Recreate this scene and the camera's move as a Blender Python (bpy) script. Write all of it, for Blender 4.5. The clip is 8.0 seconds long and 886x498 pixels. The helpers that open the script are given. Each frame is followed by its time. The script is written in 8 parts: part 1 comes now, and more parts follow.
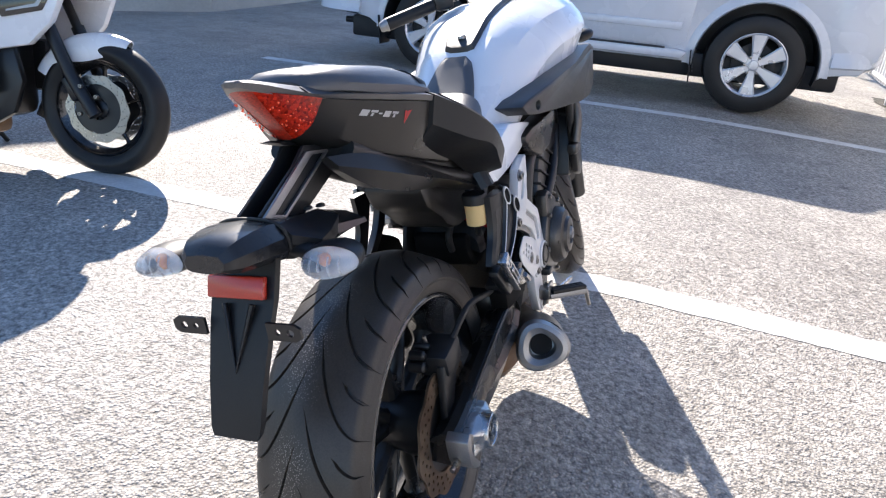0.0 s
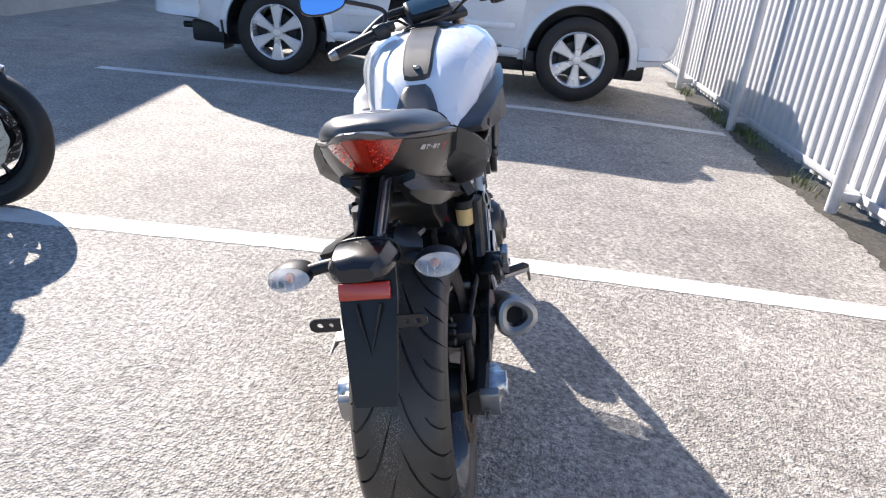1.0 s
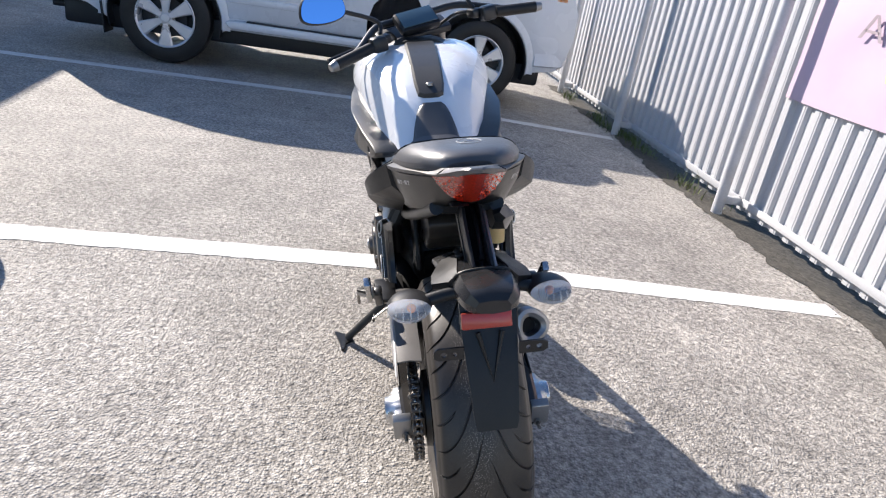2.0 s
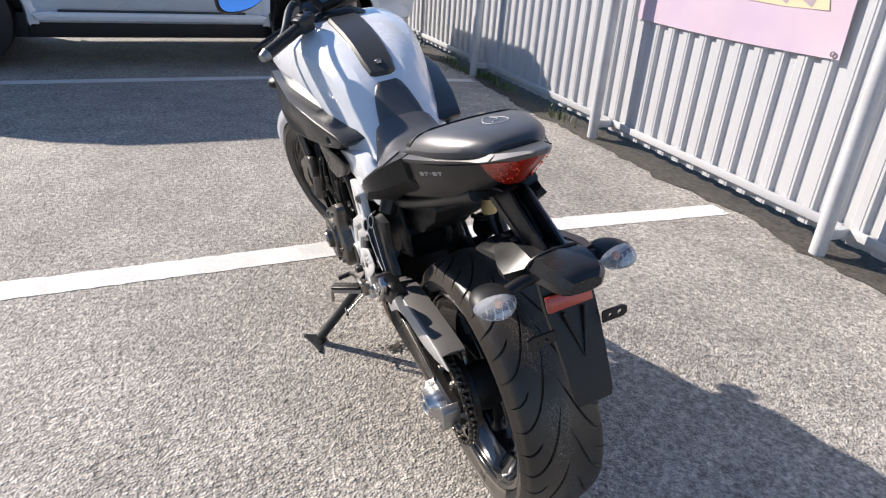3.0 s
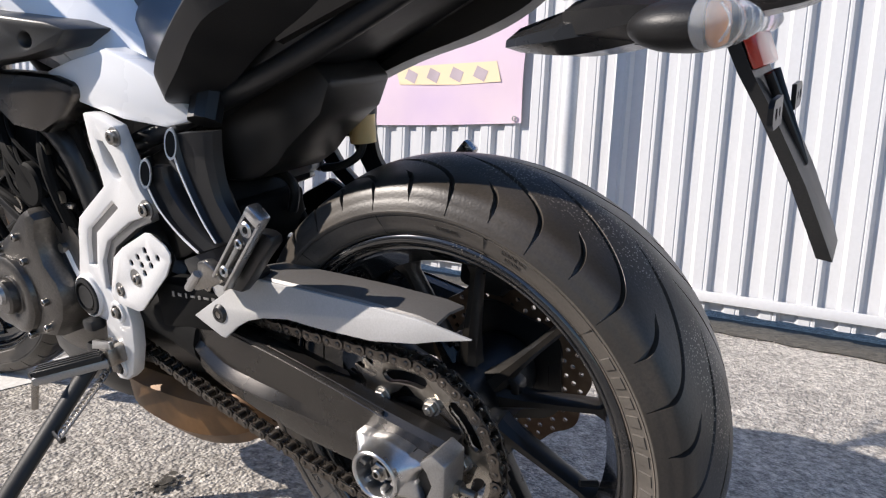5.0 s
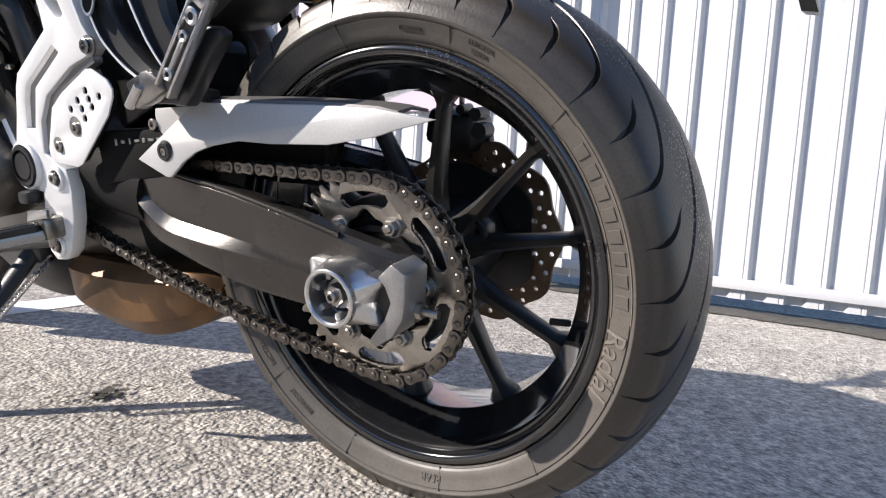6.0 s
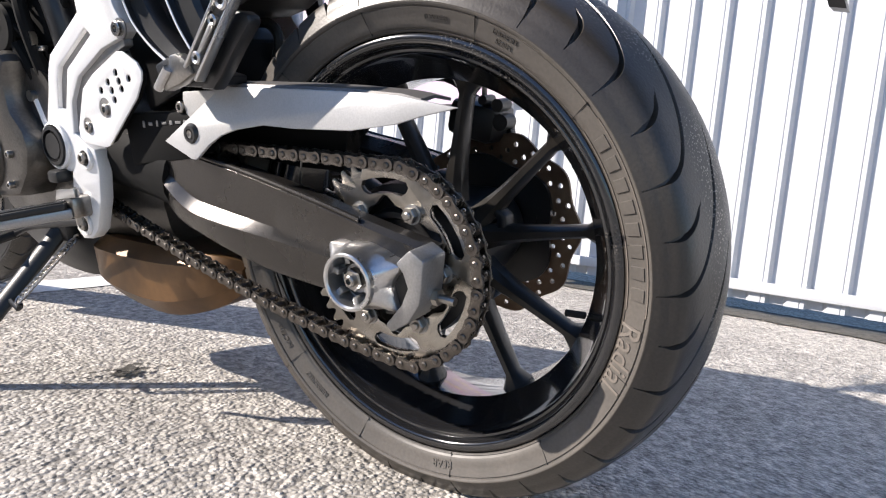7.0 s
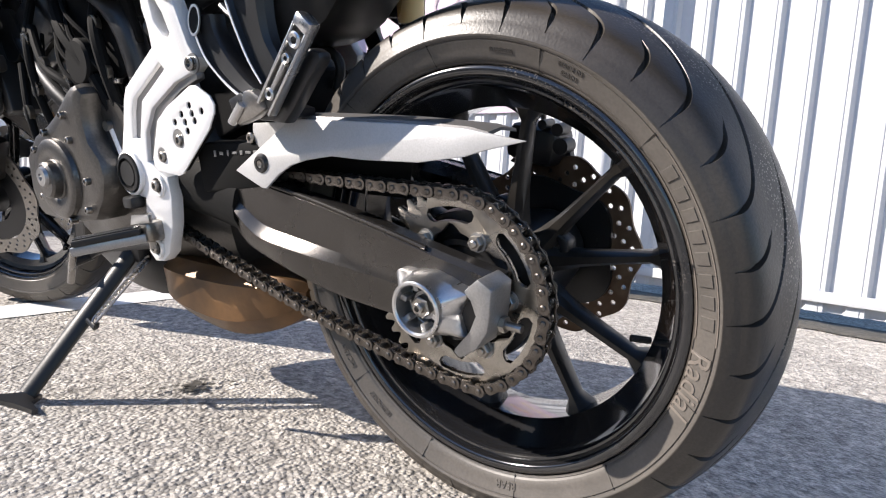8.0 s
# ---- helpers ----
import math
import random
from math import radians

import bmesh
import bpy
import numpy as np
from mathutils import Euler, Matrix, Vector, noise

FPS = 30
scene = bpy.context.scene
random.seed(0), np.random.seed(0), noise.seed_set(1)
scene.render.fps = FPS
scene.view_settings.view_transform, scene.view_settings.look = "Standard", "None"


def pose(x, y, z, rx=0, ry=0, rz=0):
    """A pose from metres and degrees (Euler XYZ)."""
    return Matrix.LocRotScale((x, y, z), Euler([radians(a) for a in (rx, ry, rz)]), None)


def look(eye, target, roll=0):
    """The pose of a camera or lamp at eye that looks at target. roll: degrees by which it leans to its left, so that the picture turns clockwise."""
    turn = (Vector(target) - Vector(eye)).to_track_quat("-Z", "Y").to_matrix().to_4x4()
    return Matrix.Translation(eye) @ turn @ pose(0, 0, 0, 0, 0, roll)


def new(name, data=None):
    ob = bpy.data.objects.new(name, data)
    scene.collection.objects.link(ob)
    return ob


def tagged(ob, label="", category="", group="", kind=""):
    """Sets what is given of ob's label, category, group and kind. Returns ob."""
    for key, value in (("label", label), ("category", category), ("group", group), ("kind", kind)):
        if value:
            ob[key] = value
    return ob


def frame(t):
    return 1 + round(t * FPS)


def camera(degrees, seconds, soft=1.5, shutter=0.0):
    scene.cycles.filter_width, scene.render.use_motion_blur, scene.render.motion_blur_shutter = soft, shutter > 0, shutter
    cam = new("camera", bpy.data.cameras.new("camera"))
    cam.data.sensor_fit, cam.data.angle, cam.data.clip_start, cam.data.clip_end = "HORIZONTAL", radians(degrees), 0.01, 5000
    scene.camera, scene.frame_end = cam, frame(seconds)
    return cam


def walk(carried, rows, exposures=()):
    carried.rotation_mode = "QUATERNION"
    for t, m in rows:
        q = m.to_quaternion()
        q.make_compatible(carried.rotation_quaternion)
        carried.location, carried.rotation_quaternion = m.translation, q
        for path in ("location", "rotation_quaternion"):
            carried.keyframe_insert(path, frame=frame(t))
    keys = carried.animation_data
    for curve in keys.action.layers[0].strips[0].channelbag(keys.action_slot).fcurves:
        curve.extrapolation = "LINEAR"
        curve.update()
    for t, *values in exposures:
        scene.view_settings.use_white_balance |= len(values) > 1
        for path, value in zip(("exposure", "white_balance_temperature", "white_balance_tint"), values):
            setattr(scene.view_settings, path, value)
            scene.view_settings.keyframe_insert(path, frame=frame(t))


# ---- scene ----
cam = camera(68.3, 8.0, 1.2)
PATH = [
    (0, (0.440, -0.830, 1.075), (-0.217, 0.941, 0.205), 4.4),
    (0.5, (0.342, -1.067, 1.162), (0.008, 0.816, 0.343), 5.1),
    (1, (0.155, -1.154, 1.173), (0.015, 0.738, 0.320), 5.0),
    (1.5, (-0.059, -1.151, 1.193), (-0.024, 0.733, 0.314), 5.4),
    (1.7, (-0.138, -1.173, 1.194), (0.000, 0.723, 0.349), 7.5),
    (2.8, (-0.536, -1.093, 1.211), (0.142, 0.674, 0.347), 6.5),
    (3, (-0.580, -1.028, 1.203), (0.166, 0.688, 0.294), 4.2),
    (3.5, (-0.678, -0.850, 1.189), (0.333, 0.769, 0.361), 1.2),
    (4, (-0.759, -0.612, 1.126), (0.560, 0.721, 0.226), 3.4),
    (4.2, (-0.752, -0.529, 1.068), (0.645, 0.713, 0.156), 4.5),
    (5.3, (-0.608, -0.366, 0.446), (1.136, 0.762, 0.338), 1.6),
    (5.5, (-0.608, -0.373, 0.401), (1.140, 0.751, 0.315), 1.7),
    (6, (-0.600, -0.378, 0.369), (1.161, 0.712, 0.171), 3.5),
    (6.5, (-0.602, -0.380, 0.364), (1.138, 0.739, 0.150), 4.2),
    (7, (-0.606, -0.382, 0.363), (1.123, 0.753, 0.144), 5.1),
    (7.5, (-0.617, -0.375, 0.375), (1.092, 0.790, 0.156), 4.7),
    (8, (-0.630, -0.366, 0.385), (1.024, 0.876, 0.170), 4.3),
]
walk(cam, [(t, look(e, g, r)) for t, e, g, r in PATH], exposures=((0.0, 1.38, 6150, 13), (0.5, 1.34, 6150, 13), (1.0, 1.18, 6150, 13), (1.7, 0.98, 6150, 13), (2.8, 0.72, 6300, 13), (3.5, 0.64, 6300, 13), (4.2, 0.61, 6300, 13), (5.3, 0.74, 6150, 13), (6.5, 1.05, 6150, 13), (8.0, 1.12, 6150, 13)))

from mathutils.bvhtree import BVHTree

# ---- world, sun ----
SUN = Vector((0.525, -0.672, -0.5225)).normalized()
world = bpy.data.worlds.new("sky")
world.use_nodes = True
scene.world = world
wn = world.node_tree.nodes
sky = wn.new("ShaderNodeTexSky")
sky.sky_type, sky.sun_disc = "NISHITA", False
sky.dust_density, sky.ozone_density = 0.1, 3.8
sky.sun_elevation, sky.sun_rotation = math.asin(-SUN.z), math.atan2(-SUN.x, -SUN.y) % math.tau
world.node_tree.links.new(sky.outputs[0], wn["Background"].inputs[0])
wn["Background"].inputs[1].default_value = 0.100
sun = new("sun", bpy.data.lights.new("sun", "SUN"))
sun.data.energy, sun.data.angle, sun.data.color = 5.0, radians(0.53), (1.0, 0.90, 0.765)
sun.matrix_world = look((0, 0, 20), Vector((0, 0, 20)) + SUN)


# ---- materials ----
def material(name, colour, rough=0.5, metal=0.0, grain=0.0, scale=200.0, bump=0.0, stain=0.0, stain_scale=6.0,
             stain_colour=None, coat=0.0, speckle=0.0, each=0.0, sand=0.0, sand_band=None, spec=0.5):
    """A surface with fine grain, larger stains, a fine relief, and where asked some change from piece to piece."""
    m = bpy.data.materials.new(name)
    m.use_nodes = True
    n, l = m.node_tree.nodes, m.node_tree.links
    b = n["Principled BSDF"]
    b.inputs["Roughness"].default_value = rough
    b.inputs["Metallic"].default_value = metal
    b.inputs["Coat Weight"].default_value = coat
    b.inputs["Specular IOR Level"].default_value = spec
    b.inputs["Coat Roughness"].default_value = 0.06
    tc = n.new("ShaderNodeTexCoord")
    col = n.new("ShaderNodeRGB")
    col.outputs[0].default_value = (*colour, 1)
    out = col.outputs[0]
    fine = n.new("ShaderNodeTexNoise")
    fine.inputs["Scale"].default_value, fine.inputs["Detail"].default_value = scale, 4
    l.new(tc.outputs["Object"], fine.inputs["Vector"])
    broad = n.new("ShaderNodeTexNoise")
    broad.inputs["Scale"].default_value, broad.inputs["Detail"].default_value = stain_scale, 5
    l.new(tc.outputs["Object"], broad.inputs["Vector"])

    def mixed(a, factor, colour2, mode="MIX"):
        k = n.new("ShaderNodeMix")
        k.data_type, k.blend_type = "RGBA", mode
        l.new(factor, k.inputs[0])
        l.new(a, k.inputs[6])
        k.inputs[7].default_value = (*colour2, 1)
        return k.outputs[2]

    def ramp(src, lo, hi, v0, v1):
        k = n.new("ShaderNodeMapRange")
        k.inputs[1].default_value, k.inputs[2].default_value = lo, hi
        k.inputs[3].default_value, k.inputs[4].default_value = v0, v1
        l.new(src, k.inputs[0])
        return k.outputs[0]

    if stain:
        out = mixed(out, ramp(broad.outputs[0], 0.42, 0.68, 0.0, stain), stain_colour or [c * 0.45 for c in colour])
    if grain:
        out = mixed(out, ramp(fine.outputs[0], 0.35, 0.7, 0.0, grain), [c * 0.5 for c in colour])
    if speckle:
        v = n.new("ShaderNodeTexVoronoi")
        v.inputs["Scale"].default_value = scale * 0.6
        l.new(tc.outputs["Object"], v.inputs["Vector"])
        hs = n.new("ShaderNodeSeparateColor")
        l.new(v.outputs["Color"], hs.inputs[0])
        out = mixed(out, ramp(hs.outputs[0], 0.2, 1.0, 0.0, speckle), [min(1, c * 1.9) for c in colour])
        out = mixed(out, ramp(hs.outputs[1], 0.55, 1.0, 0.0, speckle), [c * 0.35 for c in colour])
    if sand:
        v = n.new("ShaderNodeTexVoronoi")
        v.inputs["Scale"].default_value = 330
        l.new(tc.outputs["Object"], v.inputs["Vector"])
        patch = n.new("ShaderNodeTexNoise")
        patch.inputs["Scale"].default_value, patch.inputs["Detail"].default_value = 11, 4
        l.new(tc.outputs["Object"], patch.inputs["Vector"])
        k = n.new("ShaderNodeMath")
        k.operation = "MULTIPLY"
        l.new(ramp(v.outputs["Distance"], 0.22, 0.34, sand, 0.0), k.inputs[0])
        where = ramp(patch.outputs[0], 0.52, 0.66, 0.0, 1.0)
        if sand_band:
            where = ramp(patch.outputs[0], 0.40, 0.56, 0.0, 1.0)
            xyz, off, far, both_in = n.new("ShaderNodeSeparateXYZ"), n.new("ShaderNodeMath"), n.new("ShaderNodeMath"), n.new("ShaderNodeMath")
            l.new(tc.outputs["Object"], xyz.inputs[0])
            off.operation, far.operation, both_in.operation = "SUBTRACT", "ABSOLUTE", "MULTIPLY"
            l.new(xyz.outputs[0], off.inputs[0])
            off.inputs[1].default_value = sand_band[0]
            l.new(off.outputs[0], far.inputs[0])
            l.new(where, both_in.inputs[0])
            l.new(ramp(far.outputs[0], sand_band[1] * 0.4, sand_band[1], 1.0, 0.0), both_in.inputs[1])
            where = both_in.outputs[0]
        l.new(where, k.inputs[1])
        out = mixed(out, k.outputs[0], (0.30, 0.27, 0.23))
    if each:
        oi = n.new("ShaderNodeObjectInfo")
        out = mixed(out, ramp(oi.outputs["Random"], 0, 1, 0.0, each), [c * 0.6 for c in colour])
    l.new(out, b.inputs["Base Color"])
    r = n.new("ShaderNodeMath")
    r.operation = "ADD"
    l.new(ramp(broad.outputs[0], 0.3, 0.7, -0.08, 0.08), r.inputs[0])
    r.inputs[1].default_value = rough
    r.use_clamp = True
    l.new(r.outputs[0], b.inputs["Roughness"])
    if bump:
        k = n.new("ShaderNodeBump")
        k.inputs["Strength"].default_value, k.inputs["Distance"].default_value = 0.6, bump
        l.new(fine.outputs[0], k.inputs["Height"])
        l.new(k.outputs[0], b.inputs["Normal"])
    return m


M_RUBBER = material("black_rubber", (0.020, 0.019, 0.018), 0.46, grain=0.5, scale=350, bump=0.0004, stain=0.5, stain_scale=9, stain_colour=(0.040, 0.036, 0.032), spec=0.32)
M_TREAD = material("tyre_tread", (0.040, 0.034, 0.028), 0.38, grain=0.45, scale=350, bump=0.0004, stain=0.6, stain_scale=9, stain_colour=(0.072, 0.060, 0.048), sand=0.9, sand_band=(-0.012, 0.040), spec=0.42)
M_SIDEWALL = material("tyre_sidewall", (0.100, 0.089, 0.078), 0.50, grain=0.4, scale=300, bump=0.0003, stain=0.6, stain_scale=12)
M_BLACK_GLOSS = material("black_paint", (0.010, 0.010, 0.011), 0.16, coat=0.8, grain=0.2, scale=90, stain=0.3, sand=0.35)
M_SPOKE = material("satin_black_wheel", (0.013, 0.012, 0.011), 0.33, grain=0.3, scale=150, stain=0.5, stain_scale=14, stain_colour=(0.035, 0.030, 0.025), spec=0.4)
M_BLACK_SATIN = material("black_satin", (0.010, 0.010, 0.011), 0.36, grain=0.4, scale=300, bump=0.0001, stain=0.3)
M_PLASTIC = material("black_plastic", (0.012, 0.012, 0.013), 0.42, grain=0.5, scale=600, bump=0.0003, stain=0.35, stain_scale=14, stain_colour=(0.032, 0.031, 0.029), spec=0.35)
M_SEAT = material("seat_vinyl", (0.075, 0.074, 0.077), 0.36, grain=0.4, scale=900, bump=0.0004, stain=0.4, stain_scale=8, stain_colour=(0.11, 0.109, 0.112), spec=0.6)
M_WHITE = material("pearl_white_paint", (0.79, 0.80, 0.82), 0.28, coat=0.8, grain=0.08, scale=1200, stain=0.05)
M_GREY_PLASTIC = material("grey_plastic", (0.034, 0.033, 0.032), 0.36, grain=0.4, scale=500, bump=0.0003, stain=0.3)
M_SILVER = material("silver_aluminium", (0.58, 0.575, 0.57), 0.29, 0.96, grain=0.2, scale=500, bump=0.0002, stain=0.2)
M_STEEL = material("bright_steel", (0.34, 0.325, 0.305), 0.30, 1.0, grain=0.3, scale=300, stain=0.3, stain_colour=(0.25, 0.2, 0.15))
M_ALU_DARK = material("engine_castings", (0.135, 0.127, 0.118), 0.36, 0.85, grain=0.4, scale=250, bump=0.0006, stain=0.5)
M_CAST = material("bright_cast_aluminium", (0.76, 0.755, 0.75), 0.36, 0.15, grain=0.15, scale=500, bump=0.0002, stain=0.15)
M_GUARD = material("brushed_guard", (0.46, 0.455, 0.45), 0.44, 0.15, grain=0.25, scale=500, bump=0.0002, stain=0.3)
M_GUARD_TOP = material("dull_guard_top", (0.15, 0.143, 0.138), 0.48, 0.35, grain=0.3, scale=400, bump=0.0002, stain=0.35)
M_GREYALU = material("grey_aluminium", (0.36, 0.355, 0.35), 0.38, 0.8, grain=0.3, scale=400, bump=0.0002, stain=0.3)
M_SPROCKET = material("oiled_steel", (0.40, 0.375, 0.335), 0.27, 1.0, grain=0.3, scale=200, stain=0.6, stain_scale=18, stain_colour=(0.10, 0.085, 0.07))
M_SWINGARM = material("swingarm_grey", (0.075, 0.070, 0.066), 0.27, 0.85, grain=0.3, scale=600, bump=0.0002, stain=0.3, stain_colour=(0.12, 0.11, 0.10))
M_RED = material("red_lens", (0.34, 0.016, 0.005), 0.16, coat=0.6, scale=420, speckle=0.85, bump=0.0012, stain=0.7, stain_scale=40, stain_colour=(0.16, 0.008, 0.004))
M_LINE = material("road_paint", (0.80, 0.79, 0.76), 0.7, grain=0.35, scale=70, bump=0.002, stain=0.45, stain_scale=5, stain_colour=(0.45, 0.43, 0.40))
M_FENCE = material("painted_sheet", (0.53, 0.535, 0.55), 0.5, grain=0.08, scale=60, stain=0.25, stain_scale=2.2, stain_colour=(0.52, 0.52, 0.52), each=0.12)
M_POST = material("painted_pipe", (0.55, 0.56, 0.58), 0.5, grain=0.2, scale=80, stain=0.4, stain_colour=(0.33, 0.31, 0.30))
M_CARWHITE = material("car_paint", (0.68, 0.69, 0.71), 0.25, coat=0.9, stain=0.08)
M_CARDARK = material("car_trim", (0.012, 0.012, 0.013), 0.5, grain=0.3, scale=200)
M_ALLOY = material("alloy_wheel", (0.72, 0.72, 0.73), 0.32, 0.55, stain=0.2)
M_GLASS_DARK = material("tinted_glass", (0.010, 0.012, 0.014), 0.05, coat=1.0)


M_BROWN = material("heat_browned_steel", (0.175, 0.092, 0.036), 0.42, 0.45, grain=0.35, scale=120, stain=0.95, stain_scale=7, stain_colour=(0.040, 0.026, 0.016))
# soot of the exhaust bore, and painted shade in the bracket's eyes
M_SOOT_HOLE = material("soot_and_hole_shade", (0.004, 0.004, 0.004), 0.9)
M_REFLECT = material("red_reflector", (0.50, 0.035, 0.015), 0.25, coat=0.6, grain=0.3, scale=500, stain=0.2)
M_AMBER = material("amber_bulb", (0.75, 0.28, 0.08), 0.3)
M_SCREEN = material("display", (0.05, 0.09, 0.12), 0.12, coat=0.6)


def glassy(name, colour, ior=1.45, rough=0.03, weight=1.0):
    m = material(name, colour, rough)
    b = m.node_tree.nodes["Principled BSDF"]
    b.inputs["Transmission Weight"].default_value = weight
    b.inputs["IOR"].default_value = ior
    return m


M_CLEAR = glassy("clear_lens", (0.97, 0.97, 0.97), 1.3, 0.04, 0.76)
M_BOWL = material("lamp_bowl", (0.85, 0.85, 0.85), 0.22, 0.6)
M_SMOKED = glassy("smoked_plastic", (0.045, 0.045, 0.048), 1.2, 0.05, 0.6)
M_PLASTIC_GLOSS = material("polished_black_plastic", (0.020, 0.020, 0.021), 0.24, grain=0.3, scale=400, stain=0.3, stain_scale=12)
M_FLUID = glassy("fluid_cup", (0.92, 0.66, 0.30), 1.3, 0.30, 0.25)
M_MIRROR = material("mirror_glass", (0.29, 0.56, 0.95), 0.02, 1.0)


M_GRAVEL = material("chippings", (0.22, 0.20, 0.18), 0.9, grain=0.4, scale=300)
M_WEED = material("weed_leaves", (0.09, 0.13, 0.03), 0.6, grain=0.5, scale=60, stain=0.5, stain_scale=3, stain_colour=(0.20, 0.18, 0.05))
M_BANNER = material("banner_cloth", (0.62, 0.49, 0.55), 0.7, grain=0.1, scale=300, bump=0.0003, stain=0.7, stain_scale=1.6, stain_colour=(0.50, 0.39, 0.55))
M_FLANK = material("dark_flank_plastic", (0.021, 0.0193, 0.0178), 0.34, grain=0.4, scale=500, bump=0.0002, stain=0.3, spec=0.45)
M_TAIL = material("grey_metallic_plastic", (0.14, 0.138, 0.140), 0.36, 0.6, grain=0.3, scale=500, bump=0.0002, stain=0.3)
M_GLINT = material("painted_glints", (0.90, 0.10, 0.03), 0.15, coat=0.5)
M_DARKRED = material("dark_red_lens", (0.30, 0.022, 0.010), 0.32, coat=0.2, scale=800, speckle=0.7)
M_RUST = material("browned_disc", (0.10, 0.060, 0.036), 0.48, 0.5, grain=0.3, scale=200, stain=0.5, stain_scale=25, stain_colour=(0.32, 0.24, 0.16))
# black parts and gap sheets, with deep shade put into the colour
M_DEEP = material("shaded_black", (0.006, 0.006, 0.006), 0.75, grain=0.3, scale=200, spec=0.12)
M_LETTER = material("worn_lettering", (0.140, 0.120, 0.102), 0.6, grain=0.3, scale=300)
M_MARK = material("silver_marking", (0.42, 0.42, 0.42), 0.35, 0.3)
M_REDMARK = material("red_marking", (0.42, 0.018, 0.02), 0.4)
M_GREYPRINT = material("grey_print", (0.40, 0.33, 0.36), 0.7, stain=0.3)
M_REDPRINT = material("red_print", (0.72, 0.16, 0.22), 0.7, stain=0.3, stain_colour=(0.75, 0.30, 0.35))
M_YELLOWPRINT = material("yellow_print", (0.70, 0.57, 0.36), 0.7, stain=0.3, stain_colour=(0.66, 0.54, 0.44))
# dirt of the stain and fence foot, darkened for the shade below the sheets
M_DIRT_SHADE = material("dirt", (0.060, 0.054, 0.044), 0.95, grain=0.7, scale=90, bump=0.006, stain=0.7, stain_scale=7, stain_colour=(0.11, 0.10, 0.085), speckle=0.6)
M_WALL = material("rendered_wall", (0.55, 0.52, 0.47), 0.85, grain=0.3, scale=30, bump=0.004, stain=0.4, stain_scale=1.0)
M_BLUE = material("blue_paint", (0.015, 0.05, 0.36), 0.25, coat=0.8, stain=0.1)


def ground_material():
    """Old sun-bleached asphalt: warm grey chippings in worn bitumen, with patches and stains."""
    m = bpy.data.materials.new("asphalt")
    m.use_nodes = True
    n, l = m.node_tree.nodes, m.node_tree.links
    b = n["Principled BSDF"]
    tc = n.new("ShaderNodeTexCoord")

    def tex(kind, scale, detail=3.0):
        k = n.new(kind)
        k.inputs["Scale"].default_value = scale
        if kind == "ShaderNodeTexNoise":
            k.inputs["Detail"].default_value = detail
        l.new(tc.outputs["Object"], k.inputs["Vector"])
        return k

    def rng(src, lo, hi, v0, v1):
        k = n.new("ShaderNodeMapRange")
        k.inputs[1].default_value, k.inputs[2].default_value = lo, hi
        k.inputs[3].default_value, k.inputs[4].default_value = v0, v1
        l.new(src, k.inputs[0])
        return k.outputs[0]

    def math_node(op, a, b2):
        k = n.new("ShaderNodeMath")
        k.operation = op
        for i, v in enumerate((a, b2)):
            if isinstance(v, float):
                k.inputs[i].default_value = v
            else:
                l.new(v, k.inputs[i])
        return k.outputs[0]

    stones = tex("ShaderNodeTexVoronoi", 135)
    sep = n.new("ShaderNodeSeparateColor")
    l.new(stones.outputs["Color"], sep.inputs[0])
    clump = tex("ShaderNodeTexNoise", 55, 6)
    lumps = tex("ShaderNodeTexVoronoi", 62)
    lump = n.new("ShaderNodeSeparateColor")
    l.new(lumps.outputs["Color"], lump.inputs[0])
    tone = math_node("ADD", math_node("MULTIPLY", sep.outputs[0], 0.36), rng(clump.outputs[0], 0.32, 0.68, 0.07, 0.57))
    ramp = n.new("ShaderNodeValToRGB")
    e = ramp.color_ramp.elements
    e[0].position, e[0].color = 0.0, (0.240, 0.222, 0.198, 1)
    e[1].position, e[1].color = 1.0, (0.690, 0.640, 0.572, 1)
    for p, c in ((0.35, (0.360, 0.334, 0.299, 1)), (0.70, (0.500, 0.464, 0.415, 1))):
        k = e.new(p)
        k.color = c
    l.new(tone, ramp.inputs[0])
    gaps = math_node("MULTIPLY", rng(stones.outputs["Distance"], 0.30, 0.68, 0.0, 0.60), rng(clump.outputs[0], 0.35, 0.60, 1.0, 0.18))
    mix = n.new("ShaderNodeMix")
    mix.data_type = "RGBA"
    l.new(gaps, mix.inputs[0])
    l.new(ramp.outputs[0], mix.inputs[6])
    mix.inputs[7].default_value = (0.075, 0.068, 0.060, 1)
    broad = tex("ShaderNodeTexNoise", 0.8, 6)
    mid = tex("ShaderNodeTexNoise", 5, 6)
    spots = tex("ShaderNodeTexVoronoi", 2.3)
    mul = n.new("ShaderNodeMix")
    mul.data_type, mul.blend_type = "RGBA", "MULTIPLY"
    mul.inputs[0].default_value = 1.0
    l.new(mix.outputs[2], mul.inputs[6])
    t = math_node("MULTIPLY", rng(broad.outputs[0], 0.32, 0.68, 0.80, 1.14), rng(mid.outputs[0], 0.3, 0.7, 0.84, 1.12))
    t = math_node("MULTIPLY", t, rng(lump.outputs[0], 0.0, 1.0, 0.80, 1.20))
    t = math_node("MULTIPLY", t, rng(spots.outputs["Distance"], 0.03, 0.10, 0.62, 1.0))
    l.new(t, mul.inputs[7])
    l.new(mul.outputs[2], b.inputs["Base Color"])
    b.inputs["Roughness"].default_value = 0.74
    bump = n.new("ShaderNodeBump")
    bump.inputs["Strength"].default_value, bump.inputs["Distance"].default_value = 1.0, 0.0032
